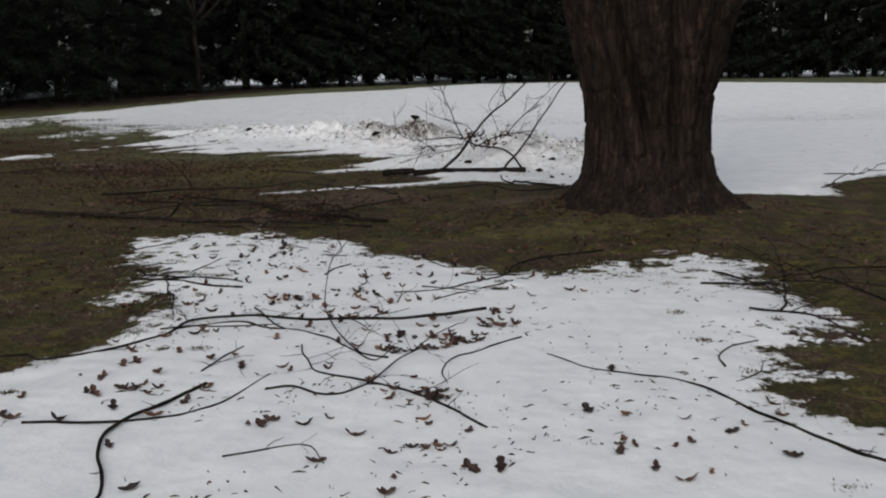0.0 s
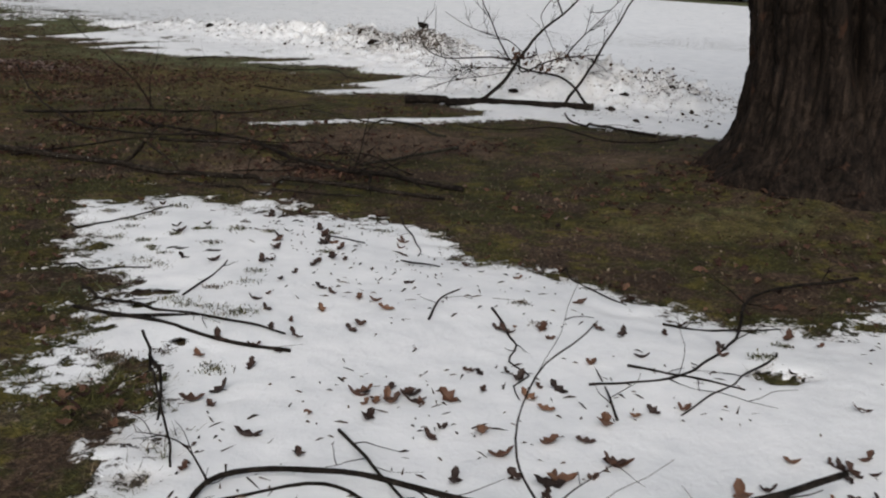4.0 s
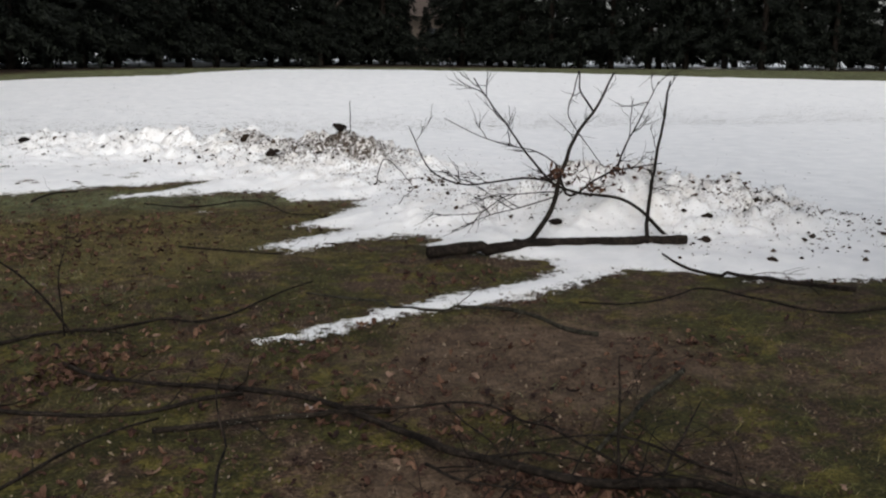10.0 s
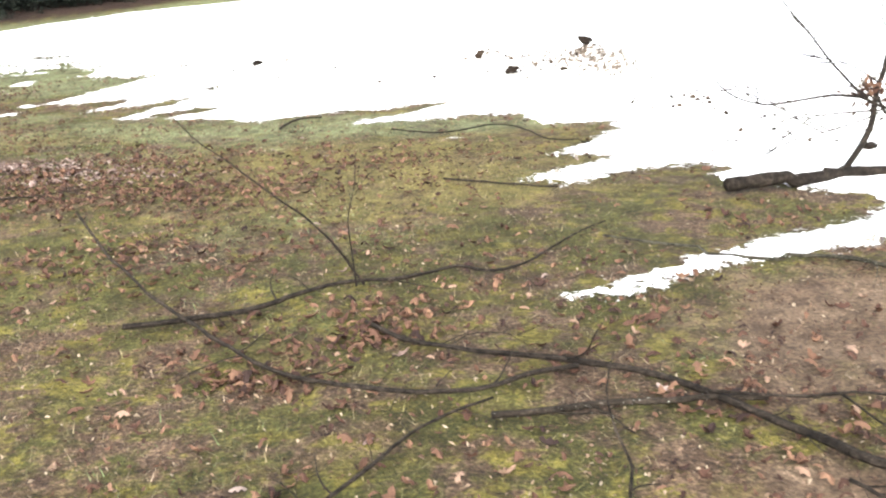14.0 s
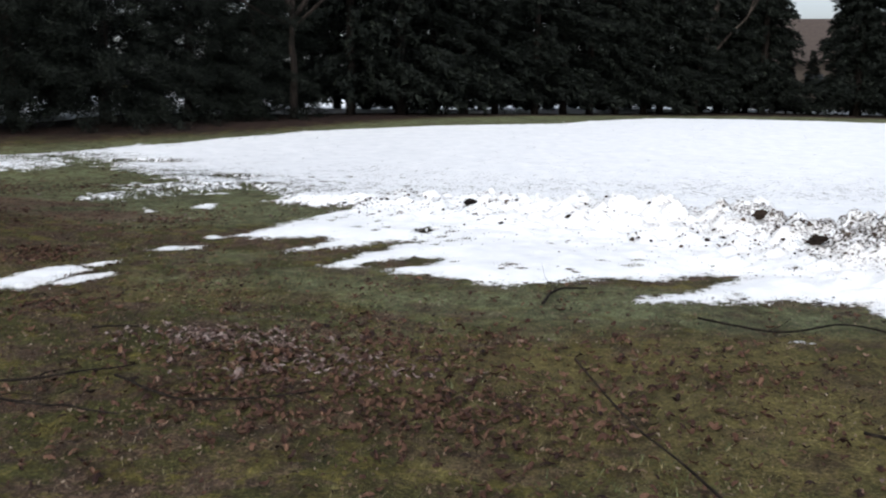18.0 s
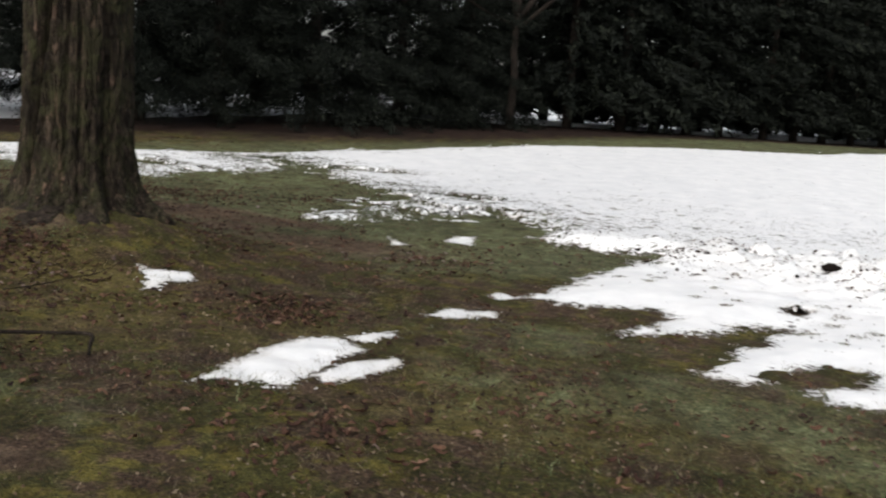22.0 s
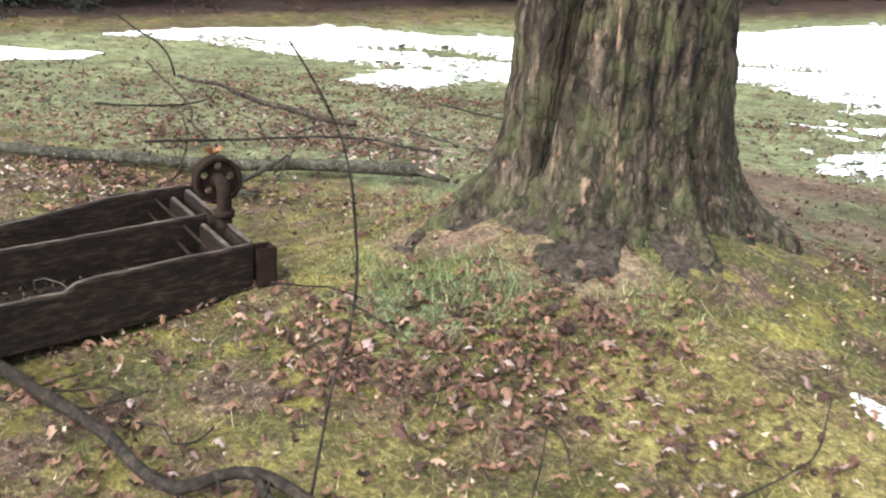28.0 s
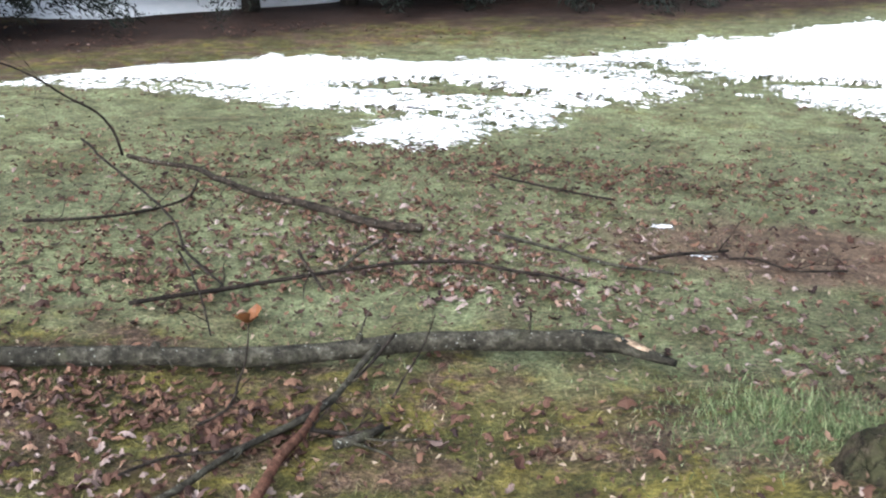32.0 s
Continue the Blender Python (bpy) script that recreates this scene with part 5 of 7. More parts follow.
fallen("fallen_branch", "thin dark branch lying on grass", [(-3.72, 10.1), (-3.63, 10.24), (-3.54, 10.4), (-3.43, 10.54), (-3.3, 10.69), (-3.17, 10.86), (-3.05, 10.96), (-2.86, 11.08)], 0.009, 0.005, 7, 70, twig_length=0.3, wobble=0.01)
fallen("fallen_branch", "grey stick leaning on bare earth", [(-1.25, 10.26), (-1.03, 10.45), (-0.79, 10.68), (-0.49, 10.88, 0.03)], 0.010, 0.014, 0, 71, LICHEN_BARK, wobble=0.01)
fallen("fallen_branch", "bent dark branch with lichen spots", [(-2.45, 9.58), (-2.42, 9.53), (-2.27, 9.45), (-2.05, 9.38), (-1.81, 9.31), (-1.64, 9.29), (-1.47, 9.26), (-1.24, 9.23)], 0.008, 0.007, 4, 72, SPOT_BARK, twig_length=0.2)
for k, line in enumerate(([(-1.14, 9.98), (-0.95, 10.13, 0.06), (-0.81, 10.25, 0.15)], [(-1.18, 9.65, 0.03), (-1.18, 9.45, 0.03), (-1.18, 9.3)], [(-0.85, 9.74), (-1.07, 9.68, 0.05), (-1.23, 9.61, 0.05), (-1.43, 9.48)], [(-2.14, 9.87), (-1.98, 9.94), (-1.83, 9.94), (-1.62, 10.1)],
                          [(-1.3, 10.0), (-1.25, 10.1, 0.2), (-1.2, 10.2, 0.4)], [(-0.9, 9.9), (-1.2, 10.15, 0.1), (-1.5, 10.3, 0.06)], [(-0.8, 9.5), (-1.1, 9.75, 0.08), (-1.3, 10.0, 0.05)], [(-1.93, 10.33), (-1.79, 10.13), (-1.64, 10.03)], [(-1.65, 10.34), (-1.48, 10.28, 0.02), (-1.32, 10.17)])):
    fallen("brush_branch", "dry twiggy branch tangled in dead leaves", line, 0.007, 0.003, 5, 80 + k, twig_length=0.28, up=0.5, group="twigs over a leaf pile")
fallen("arched_twig", "long thin shoot arching above grass", [(-3.28, 12.45), (-3.4, 12.5, 0.2), (-3.7, 12.6, 0.46), (-4.0, 12.72, 0.7), (-4.17, 12.79, 0.86)], 0.007, 0.002, 0, 90)
fallen("upright_twig", "thin upright shoot with fine side twigs", [(-3.3, 12.45), (-3.32, 12.5, 0.2), (-3.3, 12.6, 0.4), (-3.25, 12.7, 0.62)], 0.006, 0.0015, 7, 91, twig_length=0.18)
fallen("fallen_branch", "dark branch lying at the edge of snow", [(0.83, 13.3), (0.86, 12.95), (0.94, 12.73), (1.08, 12.45), (1.25, 12.2), (1.45, 11.98)], 0.009, 0.018, 2, 92)
fallen("fallen_branch", "forked thin branch on brown turf", [(-0.34, 12.29), (-0.09, 12.19), (0.29, 12.25), (0.55, 12.35), (0.68, 12.15), (0.76, 11.9), (0.93, 11.6), (1.3, 11.55), (1.6, 11.75)], 0.006, 0.01, 3, 93)
fallen("fallen_twig", "straight dark stick lying on grass", [(-2.62, 14.62), (-2.29, 14.42), (-1.89, 14.15)], 0.009, 0.006, 1, 94)
fallen("fallen_branch", "thin bent branch at the edge of snow", [(-2.83, 16.86), (-2.53, 16.55), (-2.35, 16.48), (-1.98, 16.68), (-1.73, 16.52), (-1.53, 15.85), (-1.24, 15.74)], 0.008, 0.006, 3, 95)
fallen("fallen_twig", "small stick beside a leaf pile", [(-3.9, 17.15), (-3.73, 17.65), (-3.5, 17.76)], 0.012, 0.008, 1, 96)
for k, line in enumerate(([(-6.29, 15.21), (-5.9, 14.9), (-5.56, 14.91), (-5.2, 15.05)], [(-6.9, 14.85), (-6.06, 14.66)], [(-6.85, 15.11), (-6.59, 15.19), (-6.25, 15.42)], [(-6.8, 16.2), (-6.5, 16.3)], [(4.7, 11.7), (5.6, 12.6, 0.1), (6.3, 12.9, 0.2)], [(5.2, 12.9), (5.9, 12.4, 0.1), (6.6, 12.3)])):
    fallen("fallen_twig", "dark stick lying in leaf litter", line, 0.008, 0.004, 4, 100 + k, twig_length=0.3)

fallen("upright_twig", "thin dry stalk standing from the snow ridge", [(-0.28, 19.1), (-0.29, 19.1, 0.25), (-0.28, 19.1, 0.5)], 0.007, 0.004, 0, 97)
fallen("arched_twig", "thin curled twig arching over snow", [(-0.45, 17.1), (-0.3, 17.3, 0.2), (-0.25, 17.0, 0.22), (-0.3, 16.2, 0.12), (-0.6, 15.6)], 0.006, 0.003, 1, 98)

# The cut log with its upright limbs.
log, log_line, _ = fallen("fallen_log", "thick straight dark limb lying on snow with upright shoots", [(-0.86, 13.78), (-0.42, 13.84), (0.05, 13.89), (0.5, 13.76), (0.9, 13.66), (1.2, 13.57)], 0.047, 0.034, 0, 110, wobble=0.006, group="", stiff=True)


def upright(points, r0, r1, twigs, seed):
    """A limb that rises from the log, in world coordinates, as a part of it."""
    rng = np.random.RandomState(seed)
    o = np.array(log.location)
    line = curve(points, 0.05, 0.012, seed)
    R = np.linspace(r0, r1, len(line))
    v, f = tube_arrays(line, R, 7, seed, 0.08)
    limb = part("limb", mesh_from("limb", v - o, f, DARK_BARK), log)
    for _ in range(twigs):
        i = int(rng.uniform(0.25, 1) * (len(line) - 1))
        way = (line[min(i + 1, len(line) - 1)] - line[max(i - 1, 0)]) * 12 + rng.normal(0, 0.6, 3) + np.array([0, 0, 0.15])
        tl, piece = sprig(line[i], way, rng.uniform(0.15, 0.42), 0.005, rng, 4, 0.0)
        pieces = [piece] + [sprig(tl[rng.randint(2, len(tl) - 1)], way + rng.normal(0, 0.6, 3), rng.uniform(0.08, 0.24), 0.003, rng, 4, 0.0)[1] for _ in range(4)]
        v, f = joined(pieces)
        part("twig", mesh_from("twig", v - o, f, DARK_BARK), limb)


upright([(-0.12, 13.94, -0.02), (0.03, 13.93, 0.0), (0.29, 14.12, 0.22), (0.5, 14.41, 0.48), (0.77, 14.71, 0.75), (1.01, 14.9, 0.91), (1.39, 15.28, 1.24)], 0.024, 0.009, 3, 1)
upright([(1.01, 14.9, 0.91), (0.97, 15.1, 1.08), (1.05, 15.3, 1.26)], 0.011, 0.006, 1, 2)
upright([(1.05, 15.3, 1.26), (0.78, 14.93, 0.94), (0.76, 14.76, 0.8), (0.87, 14.4, 0.48)], 0.006, 0.004, 0, 3)
upright([(0.88, 13.62, -0.06), (0.91, 13.68, 0.03), (1.19, 14.16, 0.27), (1.52, 14.61, 0.66), (1.95, 15.2, 1.17)], 0.018, 0.009, 6, 4)
upright([(1.2, 13.82, -0.04), (0.96, 14.11, 0.23), (0.53, 14.21, 0.31), (0.32, 14.33, 0.42), (0.15, 14.76, 0.79), (0.03, 15.08, 1.07), (-0.01, 15.22, 1.2)], 0.016, 0.005, 8, 5)
upright([(0.5, 14.41, 0.46), (0.36, 14.31, 0.4), (0.12, 14.34, 0.42), (-0.19, 14.31, 0.4), (-0.44, 14.31, 0.4), (-0.65, 14.44, 0.51), (-0.73, 14.79, 0.81)], 0.011, 0.004, 5, 6)
upright([(0.45, 14.36, 0.42), (0.47, 14.19, 0.29), (0.77, 14.31, 0.4), (0.98, 14.37, 0.45), (1.44, 14.42, 0.5)], 0.012, 0.005, 7, 7)
upright([(0.98, 14.37, 0.45), (1.14, 14.55, 0.61), (1.37, 14.77, 0.8), (1.61, 14.99, 0.99), (1.82, 15.19, 1.17)], 0.009, 0.004, 6, 8)
upright([(0.5, 14.41, 0.48), (0.32, 14.56, 0.61), (0.1, 14.61, 0.66), (-0.18, 14.71, 0.75), (-0.4, 14.87, 0.88)], 0.006, 0.003, 4, 9)
upright([(0.4, 14.2, 0.3), (0.31, 14.17, 0.28), (-0.01, 14.1, 0.22), (-0.32, 14.04, 0.17), (-0.62, 13.96, 0.09)], 0.006, 0.003, 4, 10)
upright([(0.4, 14.2, 0.32), (-0.08, 14.2, 0.3), (-0.35, 14.09, 0.2), (-0.64, 14.07, 0.19)], 0.006, 0.003, 4, 11)



def caught_leaves(at, spread, count, seed):
    """Dead leaves hung up in the fork of the log's limbs."""
    rng = np.random.RandomState(seed)
    o = np.array(log.location)
    pieces = []
    for k in range(count):
        c, d = np.array(at) + rng.normal(0, 1, 3) * np.array(spread), rng.normal(0, 1, 3)
        d /= np.linalg.norm(d)
        w = np.cross(d, rng.normal(0, 1, 3))
        w /= np.linalg.norm(w)
        a, b = rng.uniform(0.025, 0.05), rng.uniform(0.01, 0.022)
        up = np.cross(d, w) * rng.uniform(0.004, 0.012)
        pieces.append((np.array([c - d * a, c + w * b + up, c + d * a * 0.9, c - w * b + up]) - o, [(0, 1, 2), (0, 2, 3)]))
    v, f = joined(pieces)
    part("leaf_clump", mesh_from("leaf_clump", v, f, LITTER, False), log, "dead brown leaves caught in the fork")["kind"] = "stuff"


caught_leaves((0.45, 14.38, 0.43), (0.12, 0.06, 0.05), 60, 1)
caught_leaves((0.98, 14.37, 0.46), (0.09, 0.05, 0.03), 30, 2)
caught_leaves((0.75, 14.28, 0.34), (0.1, 0.06, 0.04), 24, 3)

# By the second tree.
fallen("fallen_branch", "crooked lichened branch with a sharp elbow", [(-12.5, 18.42), (-12.02, 18.32), (-11.8, 18.26), (-11.58, 18.18), (-11.4, 18.11), (-11.25, 18.03), (-11.13, 18.0), (-11.05, 18.06, 0.02), (-10.95, 18.1, 0.03), (-10.7, 18.03, 0.02), (-10.42, 17.93), (-10.22, 17.86), (-10.01, 17.8), (-9.8, 17.62), (-9.62, 17.53), (-9.5, 17.56), (-9.35, 17.63), (-9.17, 17.7), (-9.02, 17.74), (-8.93, 17.59), (-8.82, 17.4)], 0.022, 0.009, 8, 120, DARK_BARK, twig_length=0.3, wobble=0.01)
fallen("fallen_branch", "dark forked branch lying over a snow patch", [(-10.96, 18.1, 0.03), (-10.66, 17.84, 0.02), (-10.46, 17.76), (-10.17, 17.61), (-9.98, 17.55), (-9.76, 17.39), (-9.55, 17.25), (-9.36, 17.1), (-9.23, 16.97), (-9.1, 16.8)], 0.013, 0.008, 7, 121, DARK_BARK, twig_length=0.3, wobble=0.01)
fallen("fallen_twig", "thin dark branch end on mossy grass", [(-9.59, 17.56), (-9.41, 17.4), (-9.24, 17.25), (-9.09, 17.09)], 0.007, 0.004, 4, 122)
fallen("fallen_twig", "thin pale twig lying on mossy grass", [(-10.01, 18.36), (-9.87, 18.54), (-9.73, 18.72, 0.02), (-9.67, 18.86), (-9.65, 19.16)], 0.004, 0.002, 2, 123)
for k, line in enumerate(([(-10.4, 18.63), (-10.33, 18.58, 0.02), (-10.28, 18.49)], [(-11.2, 19.05), (-11.06, 18.94), (-10.86, 18.83)], [(-11.57, 19.14), (-11.38, 19.14), (-11.16, 19.07)], [(-11.7, 18.36), (-11.56, 18.31, 0.03), (-11.48, 18.24)], [(-11.42, 18.23), (-11.32, 18.2, 0.03), (-11.26, 18.15, 0.02), (-11.22, 18.21), (-11.22, 18.3)], [(-9.42, 17.07), (-9.31, 17.02), (-9.22, 16.97)])):
    fallen("fallen_twig", "thin grey twig lying on mossy grass", line, 0.004, 0.0025, 2, 400 + k, twig_length=0.12)
fallen("upright_twig", "tall thin bare shoot standing from a branch", [(-10.8, 18.08, 0.0), (-10.78, 18.13, 0.26), (-10.75, 18.17, 0.44), (-10.74, 18.18, 0.56), (-10.75, 18.17, 0.73), (-10.77, 18.14, 0.89), (-10.8, 18.1, 1.0), (-10.84, 18.04, 1.11)], 0.0045, 0.002, 3, 124, twig_length=0.1, wobble=0.008)
fallen("upright_twig", "thin bare shoot standing from a branch", [(-10.3, 17.95), (-10.25, 18.0, 0.2), (-10.22, 18.0, 0.42)], 0.004, 0.0015, 2, 125, twig_length=0.12)
fallen("arched_twig", "pale arched twig leaning on the trough", [(-12.3, 18.75), (-12.25, 18.7, 0.12), (-12.12, 18.68, 0.14), (-12.0, 18.7, 0.02)], 0.004, 0.002, 2, 405, LICHEN_BARK, twig_length=0.12)
blog, blog_line, blog_r = fallen("fallen_log", "smooth lichened limb lying on grass, torn at one end", [(-15.6, 20.35), (-14.9, 20.42), (-14.3, 20.52), (-13.93, 20.58), (-13.62, 20.66), (-13.45, 20.72), (-13.19, 20.78, 0.005), (-13.02, 20.84, 0.01), (-12.86, 20.92, 0.01), (-12.7, 21.0, 0.015), (-12.57, 21.06, 0.02), (-12.42, 21.12, 0.02), (-12.27, 21.15, 0.025), (-12.12, 21.18, 0.025), (-11.98, 21.2, 0.025), (-11.86, 21.19, 0.025), (-11.77, 21.15, 0.02), (-11.66, 21.1, 0.02)], 0.028, 0.037, 6, 126, LICHEN_BARK, twig_length=0.3, up=0.9, wobble=0.004, cut=2)
for at, r, h in ((0.58, 0.018, 0.05), (0.74, 0.015, 0.055)):
    i = int(at * (len(blog_line) - 1))
    p = blog_line[i] - np.array(blog.location)
    v, f = tube_arrays([p, p + np.array([0.004, 0, 0.03]), p + np.array([0.01, 0.005, h])], [r * 1.3, r, r * 0.7], 9, i, 0.2)
    part("knot", mesh_from("knot", v, f, LICHEN_BARK), blog, "stub of a broken side shoot")
for at in (0.93, 0.955):
    i = int(at * (len(blog_line) - 1))
    p = blog_line[i - 1:i + 2] - np.array(blog.location) + np.array([-0.1, -0.45, 0.75]) * blog_r[i - 1:i + 2, None] * 0.6
    v, f = tube_arrays(p, blog_r[i - 1:i + 2] * np.array([0.3, 0.55, 0.3]), 8, i, 0.2)
    part("bark_wound", mesh_from("bark_wound", v, f, RAW_WOOD), blog, "pale wood where the bark is scraped off")
fallen("fallen_branch", "grey-brown branch lying on grass", [(-15.13, 23.3, 0.05), (-14.87, 23.23, 0.04), (-14.59, 23.21, 0.03), (-14.29, 22.98, 0.02), (-13.96, 22.83), (-13.59, 22.68), (-13.36, 22.56), (-13.14, 22.48), (-12.95, 22.49)], 0.014, 0.024, 4, 127, SPOT_BARK, wobble=0.01)
fallen("upright_twig", "long thin bough rising from a branch", [(-15.18, 23.36, 0.03), (-15.22, 23.33, 0.19), (-15.31, 23.27, 0.33), (-15.49, 23.15, 0.48), (-15.74, 22.99, 0.64), (-16.1, 22.8, 0.75)], 0.01, 0.004, 6, 128, twig_length=0.5)
for k, (r, line) in enumerate(((0.010, [(-13.8, 21.2), (-13.5, 21.45), (-13.37, 21.61), (-13.21, 21.73, 0.01), (-13.02, 21.86, 0.02), (-12.82, 21.98, 0.02), (-12.62, 22.05, 0.02), (-12.42, 22.05, 0.01), (-12.18, 22.02), (-12.07, 21.95)]), (0.009, [(-12.62, 22.63), (-12.36, 22.49), (-12.12, 22.34), (-11.93, 22.23), (-11.7, 22.18)]),
                          (0.009, [(-14.93, 22.02), (-14.73, 22.11), (-14.57, 22.27), (-14.38, 22.51, 0.01), (-14.32, 22.65, 0.04), (-14.3, 22.7, 0.12)]), (0.008, [(-15.3, 23.1, 0.2), (-14.94, 22.83, 0.12), (-14.46, 22.48, 0.05), (-14.14, 22.15, 0.03), (-13.91, 21.85), (-13.66, 21.61), (-13.5, 21.45)]),
                          (0.012, [(-12.66, 20.95, 0.06), (-12.68, 20.85, 0.04), (-12.71, 20.68), (-12.75, 20.49), (-12.85, 20.29), (-12.9, 20.15), (-12.93, 20.02), (-13.05, 19.75), (-13.2, 19.4)]), (0.006, [(-12.61, 20.98, 0.1), (-12.65, 20.87, 0.05), (-12.71, 20.74), (-12.75, 20.55), (-12.82, 20.36), (-12.89, 20.26), (-13.03, 20.18), (-13.12, 20.06)]),
                          (0.008, [(-12.86, 23.76), (-12.62, 23.62), (-12.36, 23.5), (-12.06, 23.4)]), (0.009, [(-11.81, 22.38), (-11.69, 22.46), (-11.46, 22.59)]), (0.006, [(-11.45, 22.48), (-11.33, 22.52), (-11.18, 22.41), (-10.94, 22.48)]), (0.005, [(-13.78, 21.57, 0.1), (-13.58, 21.35, 0.06), (-13.33, 21.0)]),
                          (0.008, [(-13.29, 21.73, 0.12), (-13.25, 21.72, 0.05), (-13.12, 21.59)]), (0.008, [(-13.15, 21.84), (-13.1, 22.01, 0.03), (-13.04, 22.17, 0.05)]), (0.008, [(-12.7, 20.43), (-12.58, 20.44), (-12.48, 20.51)]), (0.016, [(-12.59, 20.34), (-12.53, 20.4), (-12.49, 20.48)]))):
    fallen("fallen_branch", "slender dark branch lying in grass and leaves", line, r, r * 0.75, 3, 130 + k, LICHEN_BARK if k in (1, 4, 11, 13) else DARK_BARK, twig_length=0.22, up=0.6, wobble=0.01)
fallen("fallen_branch", "reddish stick with peeled bark", [(-12.73, 20.58), (-12.72, 20.39), (-12.72, 20.23), (-12.7, 20.08), (-12.68, 19.85)], 0.012, 0.02, 0, 145, RUST_BARK, wobble=0.01)
fallen("upright_twig", "thin twig standing beside a branch", [(-12.53, 20.68), (-12.5, 20.72, 0.05), (-12.45, 20.74, 0.14), (-12.41, 20.75, 0.28)], 0.005, 0.002, 2, 146, twig_length=0.12)
fallen("upright_twig", "thin twig standing beside a branch", [(-13.03, 20.37), (-12.97, 20.41, 0.04), (-12.94, 20.42, 0.13), (-12.91, 20.44, 0.2), (-12.9, 20.45, 0.31)], 0.006, 0.002, 3, 147, twig_length=0.12)


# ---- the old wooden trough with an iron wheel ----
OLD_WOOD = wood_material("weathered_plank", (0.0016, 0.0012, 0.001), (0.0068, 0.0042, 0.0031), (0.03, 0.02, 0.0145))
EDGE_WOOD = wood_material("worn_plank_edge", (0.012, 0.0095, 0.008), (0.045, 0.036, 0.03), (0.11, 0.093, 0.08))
IRON = plain("rusty_iron", (0.0035, 0.0022, 0.0018), (0.014, 0.008, 0.0055), 0.9, 40)
IRON.node_tree.nodes["Principled BSDF"].inputs["Specular IOR Level"].default_value = 0.08
# The boards are racked: they run a little off square to the end.
U, W, RACK = Vector((-0.6, -0.8, 0)), Vector((-0.8, 0.6, 0)), -0.21
trough = tagged(new("wooden_trough"), "weathered three-board wooden trough with an iron wheel", "trough")
trough.matrix_world = Matrix(((U.x, W.x, 0, -11.665), (U.y, W.y, 0, 19.2), (0, 0, 1, 0.025), (0, 0, 0, 1)))


def plank(name, x0, x1, y, thick, top, bottom, seed, label="", dip=None):
    """A worn board on edge along the trough."""
    rng = np.random.RandomState(seed)
    n = 46
    xs = np.linspace(x0, x1, n)
    tops = np.interp(xs, [p[0] for p in top], [p[1] for p in top]) + 0.003 * vnoise(xs * 18, seed + 0.5, 0, seed)
    ring = []
    for x, t in zip(xs, tops):
        j = 0.002 * rng.normal()
        ring.append([(x, y - thick / 2, bottom), (x, y - thick / 2, t - 0.008), (x, y - thick / 2 + 0.006 + j, t), (x, y + thick / 2 - 0.006 + j, t), (x, y + thick / 2, t - 0.008), (x, y + thick / 2, bottom)])
    V = np.array(ring).reshape(-1, 3)
    V[:, 1] += RACK * V[:, 0]
    faces = []
    for i in range(n - 1):
        for k in range(6):
            a, b = i * 6 + k, i * 6 + (k + 1) % 6
            faces.append((a, b, b + 6, a + 6))
    faces += [tuple(range(5, -1, -1)), tuple((n - 1) * 6 + k for k in range(6))]
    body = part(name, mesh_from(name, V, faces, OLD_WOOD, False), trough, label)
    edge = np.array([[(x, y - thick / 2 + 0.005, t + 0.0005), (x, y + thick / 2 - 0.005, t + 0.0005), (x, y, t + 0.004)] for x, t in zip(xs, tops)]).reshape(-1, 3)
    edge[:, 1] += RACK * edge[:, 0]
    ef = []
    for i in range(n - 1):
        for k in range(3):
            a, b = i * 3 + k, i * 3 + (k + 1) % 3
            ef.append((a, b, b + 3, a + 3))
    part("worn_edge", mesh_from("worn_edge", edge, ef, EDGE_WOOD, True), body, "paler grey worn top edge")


def block(name, size, at, mat, label="", parent=None, turn=0.0, bevel=0.004):
    ob = part(name, box_mesh(name, size, mat, bevel), parent or trough, label)
    ob.location, ob.rotation_euler = at, (0, 0, turn)
    return ob


plank("side_board", 0.02, 1.95, 0.02, 0.036, [(0, 0.145), (0.6, 0.135), (0.66, 0.13), (0.7, 0.105), (1.95, 0.10)], -0.06, 1)
plank("middle_board", 0.06, 1.95, 0.44, 0.034, [(0, 0.15), (1.0, 0.14), (1.95, 0.10)], -0.06, 2)
plank("side_board", 0.02, 1.95, 0.87, 0.036, [(0, 0.16), (0.35, 0.15), (0.8, 0.10), (1.95, 0.07)], -0.06, 3)
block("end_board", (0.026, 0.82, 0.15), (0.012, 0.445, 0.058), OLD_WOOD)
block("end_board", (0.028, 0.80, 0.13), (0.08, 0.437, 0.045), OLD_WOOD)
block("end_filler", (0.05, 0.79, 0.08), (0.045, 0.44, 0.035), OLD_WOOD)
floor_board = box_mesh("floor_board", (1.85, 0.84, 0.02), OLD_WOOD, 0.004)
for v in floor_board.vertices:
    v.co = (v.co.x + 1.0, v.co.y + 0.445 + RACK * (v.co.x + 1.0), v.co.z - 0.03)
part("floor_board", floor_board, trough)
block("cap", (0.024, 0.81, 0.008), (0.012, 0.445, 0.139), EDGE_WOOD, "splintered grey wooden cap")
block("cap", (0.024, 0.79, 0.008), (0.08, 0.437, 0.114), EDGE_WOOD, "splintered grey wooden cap")
